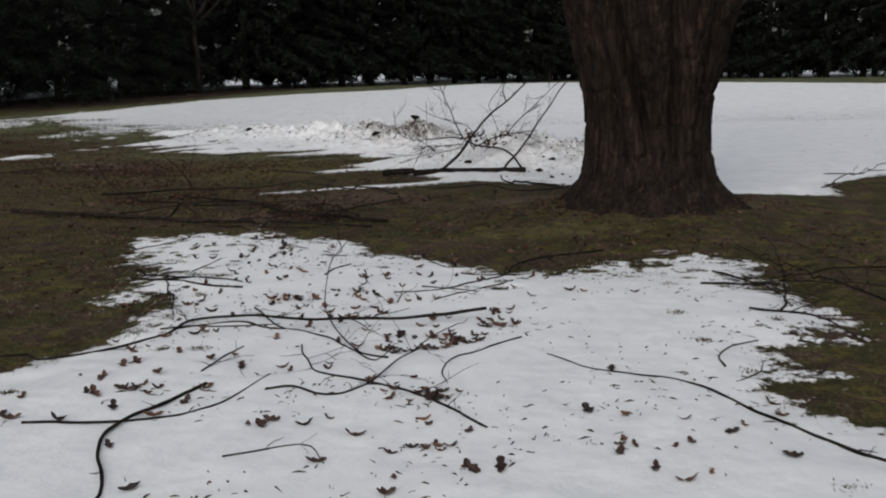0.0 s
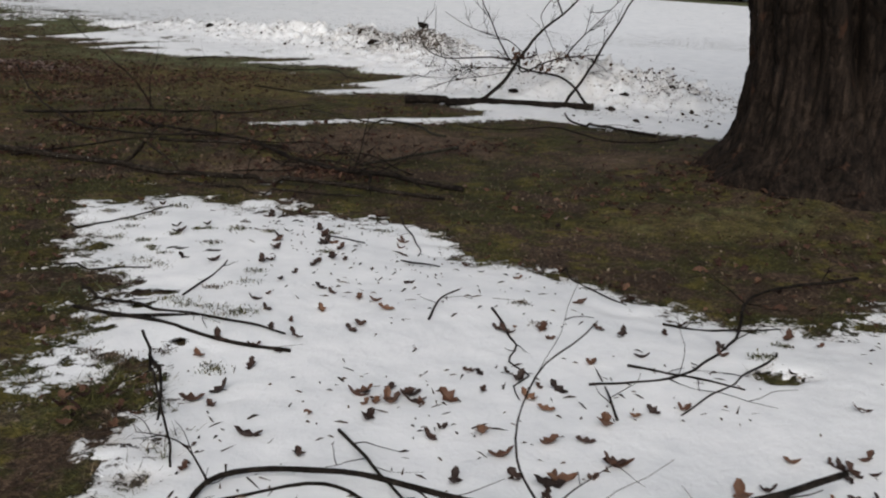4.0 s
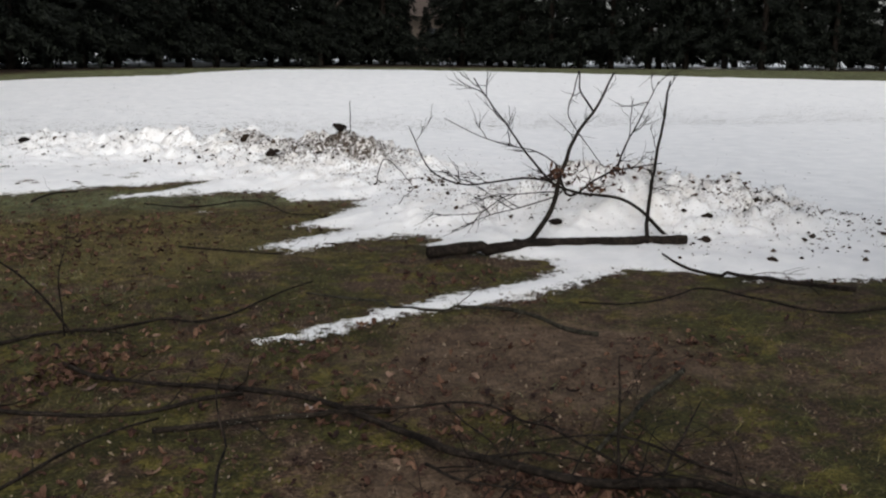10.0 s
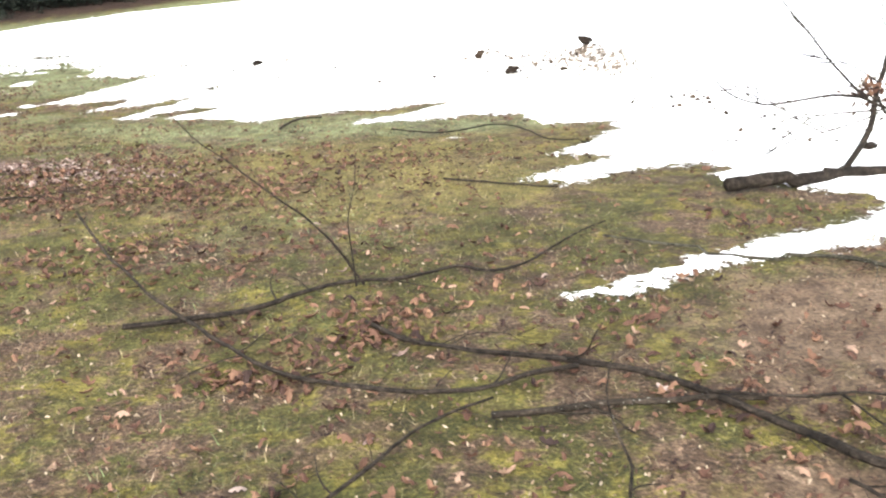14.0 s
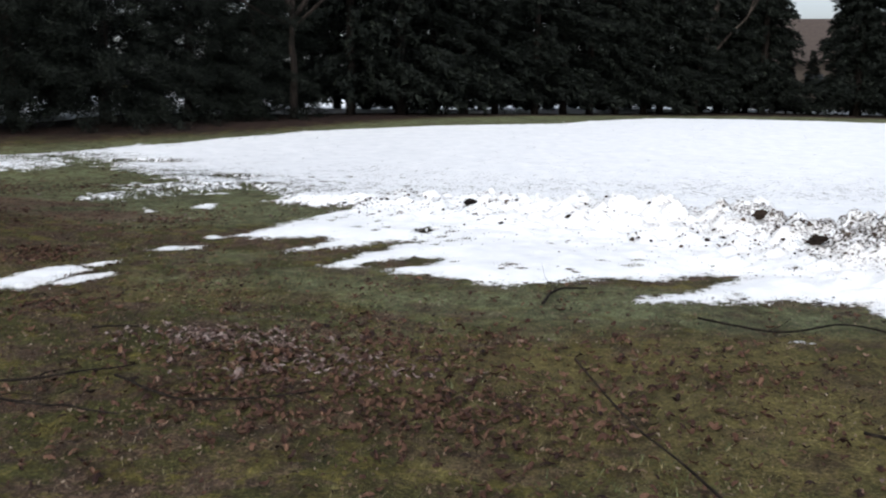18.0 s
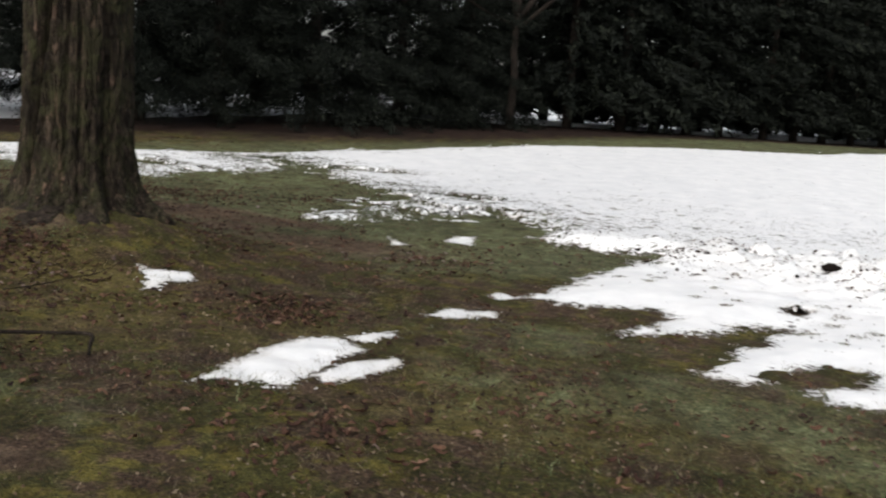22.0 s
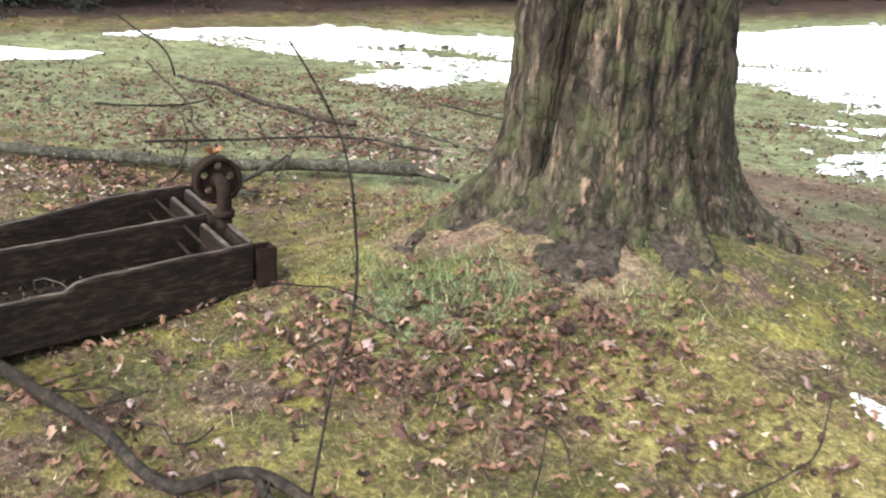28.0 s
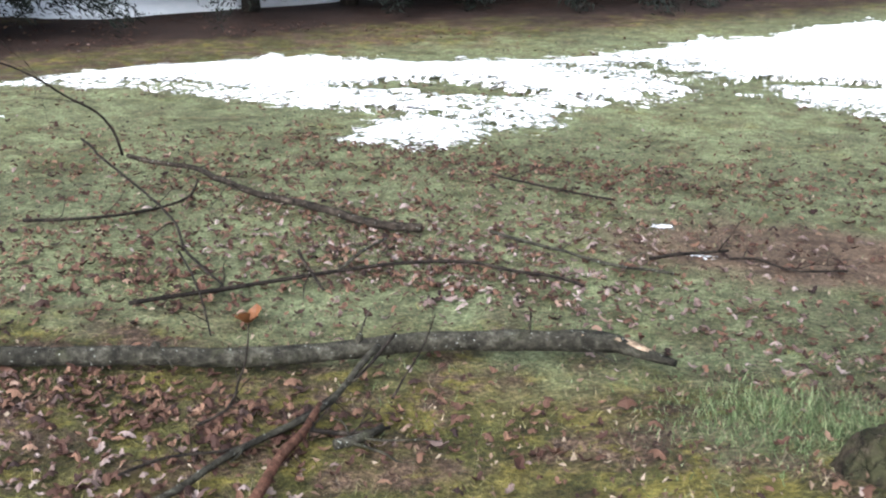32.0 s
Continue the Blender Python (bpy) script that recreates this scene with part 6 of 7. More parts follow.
for yy in (0.0, 0.89):
    block("corner_iron", (0.075, 0.012, 0.15), (-0.02, yy - 0.035, 0.062), IRON, "dark iron corner bracket")
    block("corner_iron", (0.012, 0.075, 0.15), (-0.056, yy, 0.062), IRON, "dark iron corner bracket")
    block("corner_iron", (0.075, 0.012, 0.15), (-0.02, yy + 0.035, 0.062), IRON, "dark iron corner bracket")
for xx, zz in ((0.16, 0.12), (0.19, 0.06)):
    v, f = tube_arrays([(xx, 0.03, zz), (xx, 0.3, zz), (xx, 0.6, zz), (xx, 0.86, zz)], [0.007] * 4, 8)
    part("tie_rod", mesh_from("tie_rod", v, f, IRON), trough, "thin rusty tie rod")
# The wheel: rim, hub and five spokes, its axle along the end board.
def ring_mesh(name, r_out, r_in, half, mat, sides=40):
    prof = [(r_out, -half), (r_out, half), (r_in, half), (r_in, -half)]
    V = [(r * math.cos(a), w, r * math.sin(a)) for a in np.linspace(0, 2 * math.pi, sides, endpoint=False) for r, w in prof]
    F = [(i * 4 + k, i * 4 + (k + 1) % 4, ((i + 1) % sides) * 4 + (k + 1) % 4, ((i + 1) % sides) * 4 + k) for i in range(sides) for k in range(4)]
    return mesh_from(name, V, F, mat, False)


def holed_disc(name, r_out, r_in, half, holes, at, r_hole, mat, sides=150, rings=30):
    """A cast disc pierced by a ring of round holes."""
    ang, rad = np.linspace(0, 2 * math.pi, sides, endpoint=False), np.linspace(r_in, r_out, rings)
    bm = bmesh.new()
    layers = [[[bm.verts.new((r * math.cos(a), w, r * math.sin(a))) for a in ang] for r in rad] for w in (-half, half)]
    solid = np.ones((rings - 1, sides), bool)
    mid = ang + math.pi / sides
    for k in range(holes):
        b = 2 * math.pi * k / holes + 0.4
        solid &= np.hypot(0.5 * (rad[1:] + rad[:-1])[:, None] * np.cos(mid) - at * math.cos(b), 0.5 * (rad[1:] + rad[:-1])[:, None] * np.sin(mid) - at * math.sin(b)) > r_hole
    for i in range(rings - 1):
        for j in range(sides):
            if not solid[i, j]:
                continue
            k = (j + 1) % sides
            for s, layer in enumerate(layers):
                quad = [layer[i][j], layer[i][k], layer[i + 1][k], layer[i + 1][j]]
                bm.faces.new(quad if s else quad[::-1])
            low, high = layers
            for inner, (p, q) in ((i > 0 and solid[i - 1, j], ((i, j), (i, k))), (i < rings - 2 and solid[i + 1, j], ((i + 1, k), (i + 1, j))), (solid[i, j - 1], ((i + 1, j), (i, j))), (solid[i, k], ((i, k), (i + 1, k)))):
                if not inner:
                    bm.faces.new([low[p[0]][p[1]], low[q[0]][q[1]], high[q[0]][q[1]], high[p[0]][p[1]]])
    me = bpy.data.meshes.new(name)
    bm.to_mesh(me)
    bm.free()
    me.materials.append(mat)
    return me


wheel = part("wheel", ring_mesh("wheel", 0.094, 0.082, 0.032, IRON, 60), trough, "rusty cast iron wheel with round holes")
wheel.location = (0.02, 0.40, 0.296)
part("disc", holed_disc("disc", 0.084, 0.018, 0.006, 5, 0.054, 0.0155, IRON), wheel)
part("hub", ring_mesh("hub", 0.03, 0.010, 0.036, IRON, 24), wheel)
v, f = tube_arrays([(0.02, 0.33, 0.296), (0.02, 0.38, 0.296), (0.02, 0.45, 0.296)], [0.014] * 3, 12)
part("axle", mesh_from("axle", v, f, IRON), trough, "short rusty axle")
arm = curve([(0.02, 0.375, 0.300), (0.02, 0.345, 0.300), (0.02, 0.322, 0.288), (0.02, 0.316, 0.262), (0.02, 0.316, 0.21), (0.02, 0.316, 0.12)], 0.012)
v, f = tube_arrays(arm, np.linspace(0.027, 0.03, len(arm)), 14)
part("bracket", mesh_from("bracket", v, f, IRON), trough, "thick rusty elbow that carries the wheel")
v, f = tube_arrays([(0.02, 0.316, 0.165), (0.02, 0.316, 0.18), (0.02, 0.316, 0.195)], [0.038, 0.042, 0.038], 18)
part("collar", mesh_from("collar", v, f, IRON), trough, "rusty bracket collar")


# ---- leaves, clods and grass ----
def leaf_shape(seed):
    """A curled, lobed dead leaf about 0.11 m long: vertices and triangles."""
    rng = np.random.RandomState(seed)
    half = [(0.0, 0.006), (0.018, 0.022), (0.036, 0.014), (0.058, 0.036), (0.076, 0.018), (0.094, 0.020), (0.112, 0.0)]
    V, F = [], []
    curl, roll = rng.uniform(4, 13), rng.uniform(3, 16)
    for sgn in (-1, 1):
        for x, w in half:
            w = w * rng.uniform(0.75, 1.25)
            V.append((x, sgn * w, 0.35 * w * roll * 0.12 + curl * (x - 0.056) ** 2 * 1.2 + rng.uniform(0, 0.006)))
    for x, _ in half:
        V.append((x, 0.0, curl * (x - 0.056) ** 2 * 1.2))
    n = len(half)
    for i in range(n - 1):
        F += [(2 * n + i, i, i + 1), (2 * n + i, i + 1, 2 * n + i + 1), (2 * n + i, n + i + 1, n + i), (2 * n + i, 2 * n + i + 1, n + i + 1)]
    V = np.array(V)
    V[:, 0] -= 0.056
    return V, np.array(F)


SHAPES = [leaf_shape(k) for k in range(6)]
LEAF_PILES = [(-5.2, 16.1, 1.0, 0.5, 0.5), (-4.9, 15.5, 1.0, 0.6, 0.4), (-3.1, 15.6, 0.8, 0.5, 0.5), (-4.2, 14.9, 1.0, 0.4, 0.5), (-5.6, 15.1, 0.6, 0.3, 0.5), (-8.25, 18.8, 0.3, 0.3, 1.2), (-10.64, 17.6, 0.5, 0.3, 0.6), (-10.9, 18.76, 0.5, 0.25, 0.9), (-10.43, 19.2, 0.35, 0.15, 1.2), (-9.35, 17.4, 0.4, 0.3, 0.4), (-9.6, 18.4, 0.9, 0.5, 0.3), (-6.5, 17.7, 0.6, 0.4, 0.4), (-8.4, 19.1, 0.3, 0.25, 0.8)]
LEAF_PILES += [(-5.0, 14.8, 1.5, 0.6, 0.4), (-1.4, 10.05, 0.35, 0.22, 2.4), (-3.7, 11.48, 0.35, 0.15, 1.5), (-3.6, 10.38, 0.4, 0.15, 1.5), (-3.2, 11.85, 0.22, 0.12, 1.5), (-0.13, 11.49, 0.3, 0.12, 0.9), (-8.29, 18.83, 0.25, 0.3, 0.9), (-10.71, 18.95, 0.7, 0.3, 1.0), (-7.8, 21.2, 0.5, 0.4, 0.6), (-10.8, 17.8, 0.5, 0.4, 0.45), (-10.4, 17.2, 0.4, 0.3, 0.4), (-11.2, 19.0, 0.4, 0.25, 0.8), (-5.6, 15.8, 0.7, 0.35, 0.5), (-13.1, 20.0, 0.5, 0.25, 0.9), (-13.9, 21.5, 0.6, 0.4, 0.7), (-12.9, 21.9, 0.6, 0.25, 0.8), (-12.6, 24.0, 0.8, 0.4, 0.7), (-10.6, 18.95, 0.5, 0.18, 0.7), (-11.0, 18.6, 0.6, 0.25, 0.35), (-3.2, 12.0, 0.3, 0.3, 1.0), (-3.85, 11.75, 0.5, 0.3, 0.4), (-0.3, 11.2, 0.45, 0.2, 0.35),
              (-10.4, 18.95, 0.8, 0.3, 0.6), (-10.6, 17.3, 1.2, 0.6, 0.3), (-11.6, 17.9, 0.7, 0.4, 0.5), (-13.1, 20.45, 0.6, 0.2, 1.2), (-12.9, 22.4, 1.0, 0.5, 0.7), (-7.4, 17.0, 0.5, 0.4, 0.5), (-8.5, 19.1, 0.4, 0.3, 0.7),
              (-11.6, 24.0, 1.6, 0.6, 0.35), (1.6, 9.9, 0.9, 0.4, 0.5), (-2.2, 11.9, 0.3, 0.2, 0.5), (-1.7, 11.0, 0.8, 0.4, 0.35), (-14.5, 23.4, 1.5, 1.0, 0.4), (-11.9, 19.0, 0.25, 0.4, 1.0), (-4.7, 13.2, 0.7, 0.5, 0.5), (-9.3, 20.3, 0.3, 0.15, 0.9), (-16.5, 22.0, 2.5, 1.5, 0.35)]
LEAF_PILES += [(-12.6, 22.9, 1.5, 0.3, 0.3), (-13.2, 22.1, 1.2, 0.25, 0.35), (-12.0, 21.8, 0.8, 0.2, 0.3), (-11.2, 21.6, 0.7, 0.3, 0.25), (-13.4, 20.5, 0.7, 0.2, 1.2), (-12.3, 20.5, 0.6, 0.3, 0.4), (-14.6, 21.6, 0.8, 0.5, 0.4), (-13.5, 24.4, 1.5, 0.4, 0.4), (-10.8, 24.6, 1.0, 0.4, 0.3)]


def scatter_leaves(count, seed, piles=LEAF_PILES, spread=2.2, mat=LITTER, name="leaf_litter", label="wet brown dead leaves strewn over the lawn"):
    rng = np.random.RandomState(seed)
    xs, ys = [], []
    weights = np.array([rx * ry * k for _, _, rx, ry, k in piles])
    pick = rng.choice(len(piles), int(count * 0.4), p=weights / weights.sum())
    P = np.array(piles)[pick]
    x = np.concatenate([P[:, 0] + rng.normal(0, 0.62, len(P)) * P[:, 2], rng.uniform(-22, 4, int(count * spread))])
    y = np.concatenate([P[:, 1] + rng.normal(0, 0.62, len(P)) * P[:, 3], rng.uniform(6, 31, int(count * spread))])
    ok = bare(x, y) & (np.hypot(x - TREE_A[0], y - TREE_A[1]) > 0.8) & (np.hypot(x - TREE_B[0], y - TREE_B[1]) > 0.5)
    # Fewer where nobody passes near, and clumped where wind left them.
    ok &= (rng.uniform(0, 1, len(x)) < 0.32 + 0.6 * vnoise(x * 1.1, y * 1.1, 0, 55) + 0.7 * vnoise(x * 2.9, y * 2.9, 0, 56)) | (np.arange(len(x)) < len(P))
    piled = (np.arange(len(x)) < len(P))[ok][:count] & (y[ok][:count] < 13.5)
    x, y = x[ok][:count], y[ok][:count]
    verts, faces, base = [], [], 0
    which = rng.randint(0, len(SHAPES), len(x))
    z = ground_z(x, y)
    for k, (V, F) in enumerate(SHAPES):
        sel = np.where(which == k)[0]
        if not len(sel):
            continue
        a, tip, lean, size = rng.uniform(0, 6.283, len(sel)), np.clip(rng.normal(0, 0.3, len(sel)), -0.6, 0.6), np.clip(rng.normal(0, 0.3, len(sel)), -0.6, 0.6), rng.uniform(0.22, 0.52, len(sel)) + 0.2 * (rng.uniform(0, 1, len(sel)) > 0.85)
        size = size * np.where(piled[sel], 1.0, np.where(y[sel] > 17, 0.85, 1.0))
        flip = rng.choice([-1, 1], len(sel))
        X, Y, Z = V[None, :, 0] * size[:, None], V[None, :, 1] * size[:, None], V[None, :, 2] * (size * flip)[:, None]
        Z = Z + X * np.tan(tip)[:, None] * 0.5 + Y * np.tan(lean)[:, None]
        Z = Z - Z.min(1)[:, None] + 0.004 + rng.uniform(0, 0.012, len(sel))[:, None]
        ca, sa = np.cos(a)[:, None], np.sin(a)[:, None]
        Wd = np.stack([x[sel][:, None] + ca * X - sa * Y, y[sel][:, None] + sa * X + ca * Y, z[sel][:, None] + Z], 2)
        verts.append(Wd.reshape(-1, 3))
        faces.append((F[None] + base + (np.arange(len(sel)) * len(V))[:, None, None]).reshape(-1, 3))
        base += len(sel) * len(V)
    me = mesh_arrays(name, np.vstack(verts), np.vstack(faces), mat, False)
    tagged(new(name, me), label, "leaves", kind="stuff")


LEAF_MESHES = []
for V, F in SHAPES:
    LEAF_MESHES.append(mesh_arrays("leaf", V, F, LEAF, False))


def single_leaf(x, y, seed, size=0.9, label="curled brown dead leaf lying on snow"):
    rng = np.random.RandomState(seed)
    k = rng.randint(6)
    m = pose(0, 0, 0, rng.uniform(-22, 22), rng.uniform(-22, 22), rng.uniform(0, 360)) @ Matrix.Scale(size, 4)
    low = min((m @ Vector(v)).z for v in SHAPES[k][0])
    ob = new("fallen_leaf", LEAF_MESHES[k])
    ob.matrix_world = Matrix.Translation((x, y, float(surface(x, y)[0]) - low - 0.001)) @ m
    return tagged(ob, label, "leaf", "leaves on snow" if "snow" in label else "")


CLUSTERS = [(-1.55, 4.4, 0.3), (-1.0, 4.7, 0.5), (0.3, 5.7, 0.12), (-0.1, 5.3, 0.12), (0.1, 5.25, 0.1), (-0.2, 4.3, 0.12), (-0.1, 3.7, 0.25), (0.95, 3.6, 0.3), (-1.0, 5.6, 0.4), (-1.8, 6.2, 0.4),
            (-1.6, 7.6, 0.5), (-2.0, 8.4, 0.4), (-1.2, 8.3, 0.5), (-0.9, 6.3, 0.4), (-0.3, 6.8, 0.4), (-1.9, 4.3, 0.25), (1.7, 4.3, 0.2), (-0.4, 5.9, 0.3), (-0.7, 7.6, 0.5), (0.6, 6.6, 0.5)]
rng = np.random.RandomState(21)
made = 0
while made < 210:
    if rng.uniform() < 0.72:
        cx, cy, cr = CLUSTERS[rng.randint(len(CLUSTERS))]
        px, py = cx + rng.normal(0, cr), cy + rng.normal(0, cr)
    else:
        px, py = rng.uniform(-2.4, 2.2), rng.uniform(2.6, 9.0)
    if near_snow(np.array([px]), np.array([py]))[0] > 0.05:
        single_leaf(px, py, 500 + made, rng.uniform(0.36, 0.85))
        made += 1


for k, (px, py) in enumerate(((-1.51, 7.63), (-1.19, 7.27), (-1.18, 6.93), (-1.35, 7.1), (-1.43, 6.78), (-1.28, 7.86), (-2.06, 8.44), (-0.58, 6.91), (-0.18, 6.96), (-0.09, 6.91), (-0.41, 6.84), (-0.18, 7.34), (-0.86, 6.24), (0.29, 6.8), (-0.46, 6.34), (-0.53, 6.35), (-1.56, 6.5), (-1.73, 6.24), (-1.65, 6.19), (-1.77, 6.6), (-1.58, 6.69),
                              (-1.56, 4.38), (-1.04, 4.7), (1.02, 3.85), (1.17, 3.68), (0.72, 3.62), (0.78, 3.32), (-0.78, 3.83), (0.07, 3.37), (-0.22, 3.14), (-0.51, 3.92), (-0.83, 4.69), (-1.92, 3.99), (-1.37, 3.64), (-1.44, 4.98), (-0.61, 6.94), (1.3, 6.27), (0.87, 6.35))):
    single_leaf(px, py, 1200 + k, 0.5 + 0.35 * ((k * 7) % 5) / 5)


# Clumps of leaves stuck together.
for k, (cx, cy) in enumerate(((0.3, 5.46), (0.1, 5.1), (-0.3, 5.0), (-0.22, 4.97), (0.14, 5.12), (-0.1, 4.22), (-0.04, 4.18), (-0.1, 3.58), (-1.54, 4.37), (-1.07, 6.25), (-1.03, 6.2))):
    for j in range(7):
        single_leaf(cx + rng.normal(0, 0.07), cy + rng.normal(0, 0.03), 900 + 10 * k + j, rng.uniform(0.4, 0.75))


def debris(count, seed):
    """Bits of bark, stalk and twig too small to pick apart, on snow and lawn."""
    rng = np.random.RandomState(seed)
    x = np.concatenate([rng.uniform(-2.6, 2.4, count), rng.uniform(-5, 4, count), rng.uniform(-12, 18, count // 2)])
    y = np.concatenate([rng.uniform(2.4, 9, count), rng.uniform(13, 21, count), rng.uniform(16, 38, count // 2)])
    pick = [(RIDGE if rng.uniform() < 0.65 else RIDGE_2) for _ in range(count // 2)]
    seg = [(line[i], line[i + 1], rng.uniform()) for line, i in ((line, rng.randint(len(line) - 1)) for line in pick)]
    x = np.concatenate([x, [a[0] + t * (b[0] - a[0]) + rng.normal(0, 0.42) for a, b, t in seg]])
    y = np.concatenate([y, [a[1] + t * (b[1] - a[1]) + rng.normal(-0.15, 0.42) for a, b, t in seg]])
    on = np.maximum(near_snow(x, y), field_snow(x, y)) > 0.03
    keep = on & ((rng.uniform(0, 1, len(x)) < 0.22 + 0.75 * vnoise(x * 1.9, y * 1.9, 0, 70)) | (np.arange(len(x)) >= count * 2 + count // 2))
    x, y = x[keep], y[keep]
    z = surface_exact(x, y)
    n = len(x)
    a, ln, wd = rng.uniform(0, 6.283, n), rng.gamma(1.3, 0.008, n) + 0.004, rng.uniform(0.0015, 0.005, n)
    dx, dy = np.cos(a), np.sin(a)
    bend = rng.uniform(0.003, 0.012, n)
    A = np.stack([x - dx * ln - dy * wd, y - dy * ln + dx * wd, z + 0.001], 1)
    B = np.stack([x - dx * ln + dy * wd, y - dy * ln - dx * wd, z + 0.001], 1)
    C = np.stack([x + dx * ln, y + dy * ln, z + 0.003], 1)
    D = np.stack([x, y, z + bend], 1)
    V = np.stack([A, B, C, D], 1).reshape(-1, 3)
    b = (np.arange(n) * 4)[:, None]
    F = np.concatenate([b + np.array([[0, 1, 3]]), b + np.array([[1, 2, 3]]), b + np.array([[2, 0, 3]])])
    tagged(new("bark_debris", mesh_arrays("bark_debris", V, F, CRUMB_BARK, False)), "dark specks of bark and stalk on snow", "debris", kind="stuff")


def fragments(count, seed):
    """Leaf crumbs and straw between the blades."""
    rng = np.random.RandomState(seed)
    line = [(-0.5, 6, 0), (-2.2, 9.5, 0), (-3.2, 12, 0), (-5.5, 15.5, 0), (-8.0, 18, 0), (-10.5, 19.5, 0), (-12.5, 22, 0)]
    x, y = rng.uniform(-16, 4, count * 3), rng.uniform(6, 26, count * 3)
    d, _ = along(line, x, y)
    keep = rng.uniform(0, 1, len(x)) < (np.exp(-(d / 3.0) ** 2) + 0.12) * (0.5 + 0.6 * vnoise(x * 1.9, y * 1.9, 0, 71))
    x, y = x[keep][:count], y[keep][:count]
    keep = bare(x, y) & (np.hypot(x - TREE_A[0], y - TREE_A[1]) > 0.75) & (np.hypot(x - TREE_B[0], y - TREE_B[1]) > 0.5)
    x, y = x[keep], y[keep]
    n, z, a = len(x), ground_z(x, y), rng.uniform(0, 6.283, len(x))
    ln, wd = rng.uniform(0.004, 0.015, n), rng.uniform(0.002, 0.007, n)
    dx, dy = np.cos(a), np.sin(a)
    lift = z + 0.008 + rng.uniform(0, 0.014, n)
    tip = rng.normal(0, 0.006, (3, n))
    V = np.stack([np.stack([x - dx * ln, y - dy * ln, lift + tip[0]], 1), np.stack([x - dy * wd, y + dx * wd, lift + tip[1]], 1), np.stack([x + dx * ln, y + dy * ln, lift + tip[2]], 1), np.stack([x + dy * wd, y - dx * wd, lift], 1)], 1).reshape(-1, 3)
    tagged(new("leaf_crumbs", mesh_arrays("leaf_crumbs", V, np.arange(n * 4).reshape(-1, 4), CRUMBS, False)), "crumbled leaf bits scattered in the grass", "leaf litter", kind="stuff")


def clod_mesh(seed):
    bm = bmesh.new()
    bmesh.ops.create_icosphere(bm, subdivisions=3, radius=1.0)
    for v in bm.verts:
        p = v.co.copy()
        v.co = p * (1 + 0.5 * noise.noise(p * 1.3 + Vector((seed, 0, 0))) + 0.4 * noise.noise(p * 3.5 + Vector((0, seed, 0))))
    me = bpy.data.meshes.new("clod")
    bm.to_mesh(me)
    bm.free()
    me.materials.append(CLOD)
    return me


CLOD_MESHES = [clod_mesh(k * 3.7) for k in range(4)]


def clod(x, y, r, seed):
    rng = np.random.RandomState(seed)
    ob = new("earth_clod", CLOD_MESHES[rng.randint(4)])
    ob.matrix_world = Matrix.Translation((x, y, float(surface(x, y)[0]) + r * 0.1)) @ pose(0, 0, 0, rng.uniform(-15, 15), rng.uniform(-15, 15), rng.uniform(0, 360)) @ Matrix.Diagonal((r, r * rng.uniform(0.6, 1), r * rng.uniform(0.4, 0.6), 1))
    tagged(ob, "dark clod of frozen earth in the dirty snow ridge", "earth clod", "clods in the snow ridge")


for k, (x, y, r) in enumerate(((-0.5, 18.7, 0.075), (-0.35, 18.75, 0.05), (-2.58, 21.35, 0.09), (-2.8, 21.3, 0.06), (-1.48, 20.05, 0.09), (-1.3, 18.95, 0.08), (1.39, 13.62, 0.055), (1.62, 13.95, 0.05), (-0.8, 18.4, 0.06), (-3.3, 21.0, 0.06), (-4.4, 22.0, 0.08), (0.4, 14.3, 0.06), (2.2, 14.1, 0.05), (1.5, 12.9, 0.035))):
    clod(x, y, r, k)
rng = np.random.RandomState(5)
for k in range(70):
    line = RIDGE if rng.uniform() < 0.72 else RIDGE_2
    i = rng.randint(len(line) - 1)
    t = rng.uniform()
    clod(line[i][0] + t * (line[i + 1][0] - line[i][0]) + rng.normal(0, 0.38), line[i][1] + t * (line[i + 1][1] - line[i][1]) + rng.normal(0, 0.38), rng.uniform(0.009, 0.028), 60 + k)


def blades(x, y, z, ln, rise, rng, wide=0.002):
    n, a = len(x), rng.uniform(0, 6.283, len(x))
    dx, dy, wd = np.cos(a), np.sin(a), rng.uniform(0.5, 1.0, n) * wide
    A, B = np.stack([x - dy * wd, y + dx * wd, z - 0.006], 1), np.stack([x + dy * wd, y - dx * wd, z - 0.006], 1)
    C = np.stack([x + dx * ln * 0.5, y + dy * ln * 0.5, z + ln * rise], 1)
    bend = 0.9 * ln * (1 - 0.35 * rise)
    D = np.stack([x + dx * bend, y + dy * bend, z + ln * rise * 0.9], 1)
    V = np.stack([A, B, C + (B - A) * 0.3, C - (B - A) * 0.3, D], 1).reshape(-1, 3)
    b = (np.arange(n) * 5)[:, None]
    return V, np.concatenate([b + np.array([[0, 1, 2]]), b + np.array([[0, 2, 3]]), b + np.array([[3, 2, 4]])])


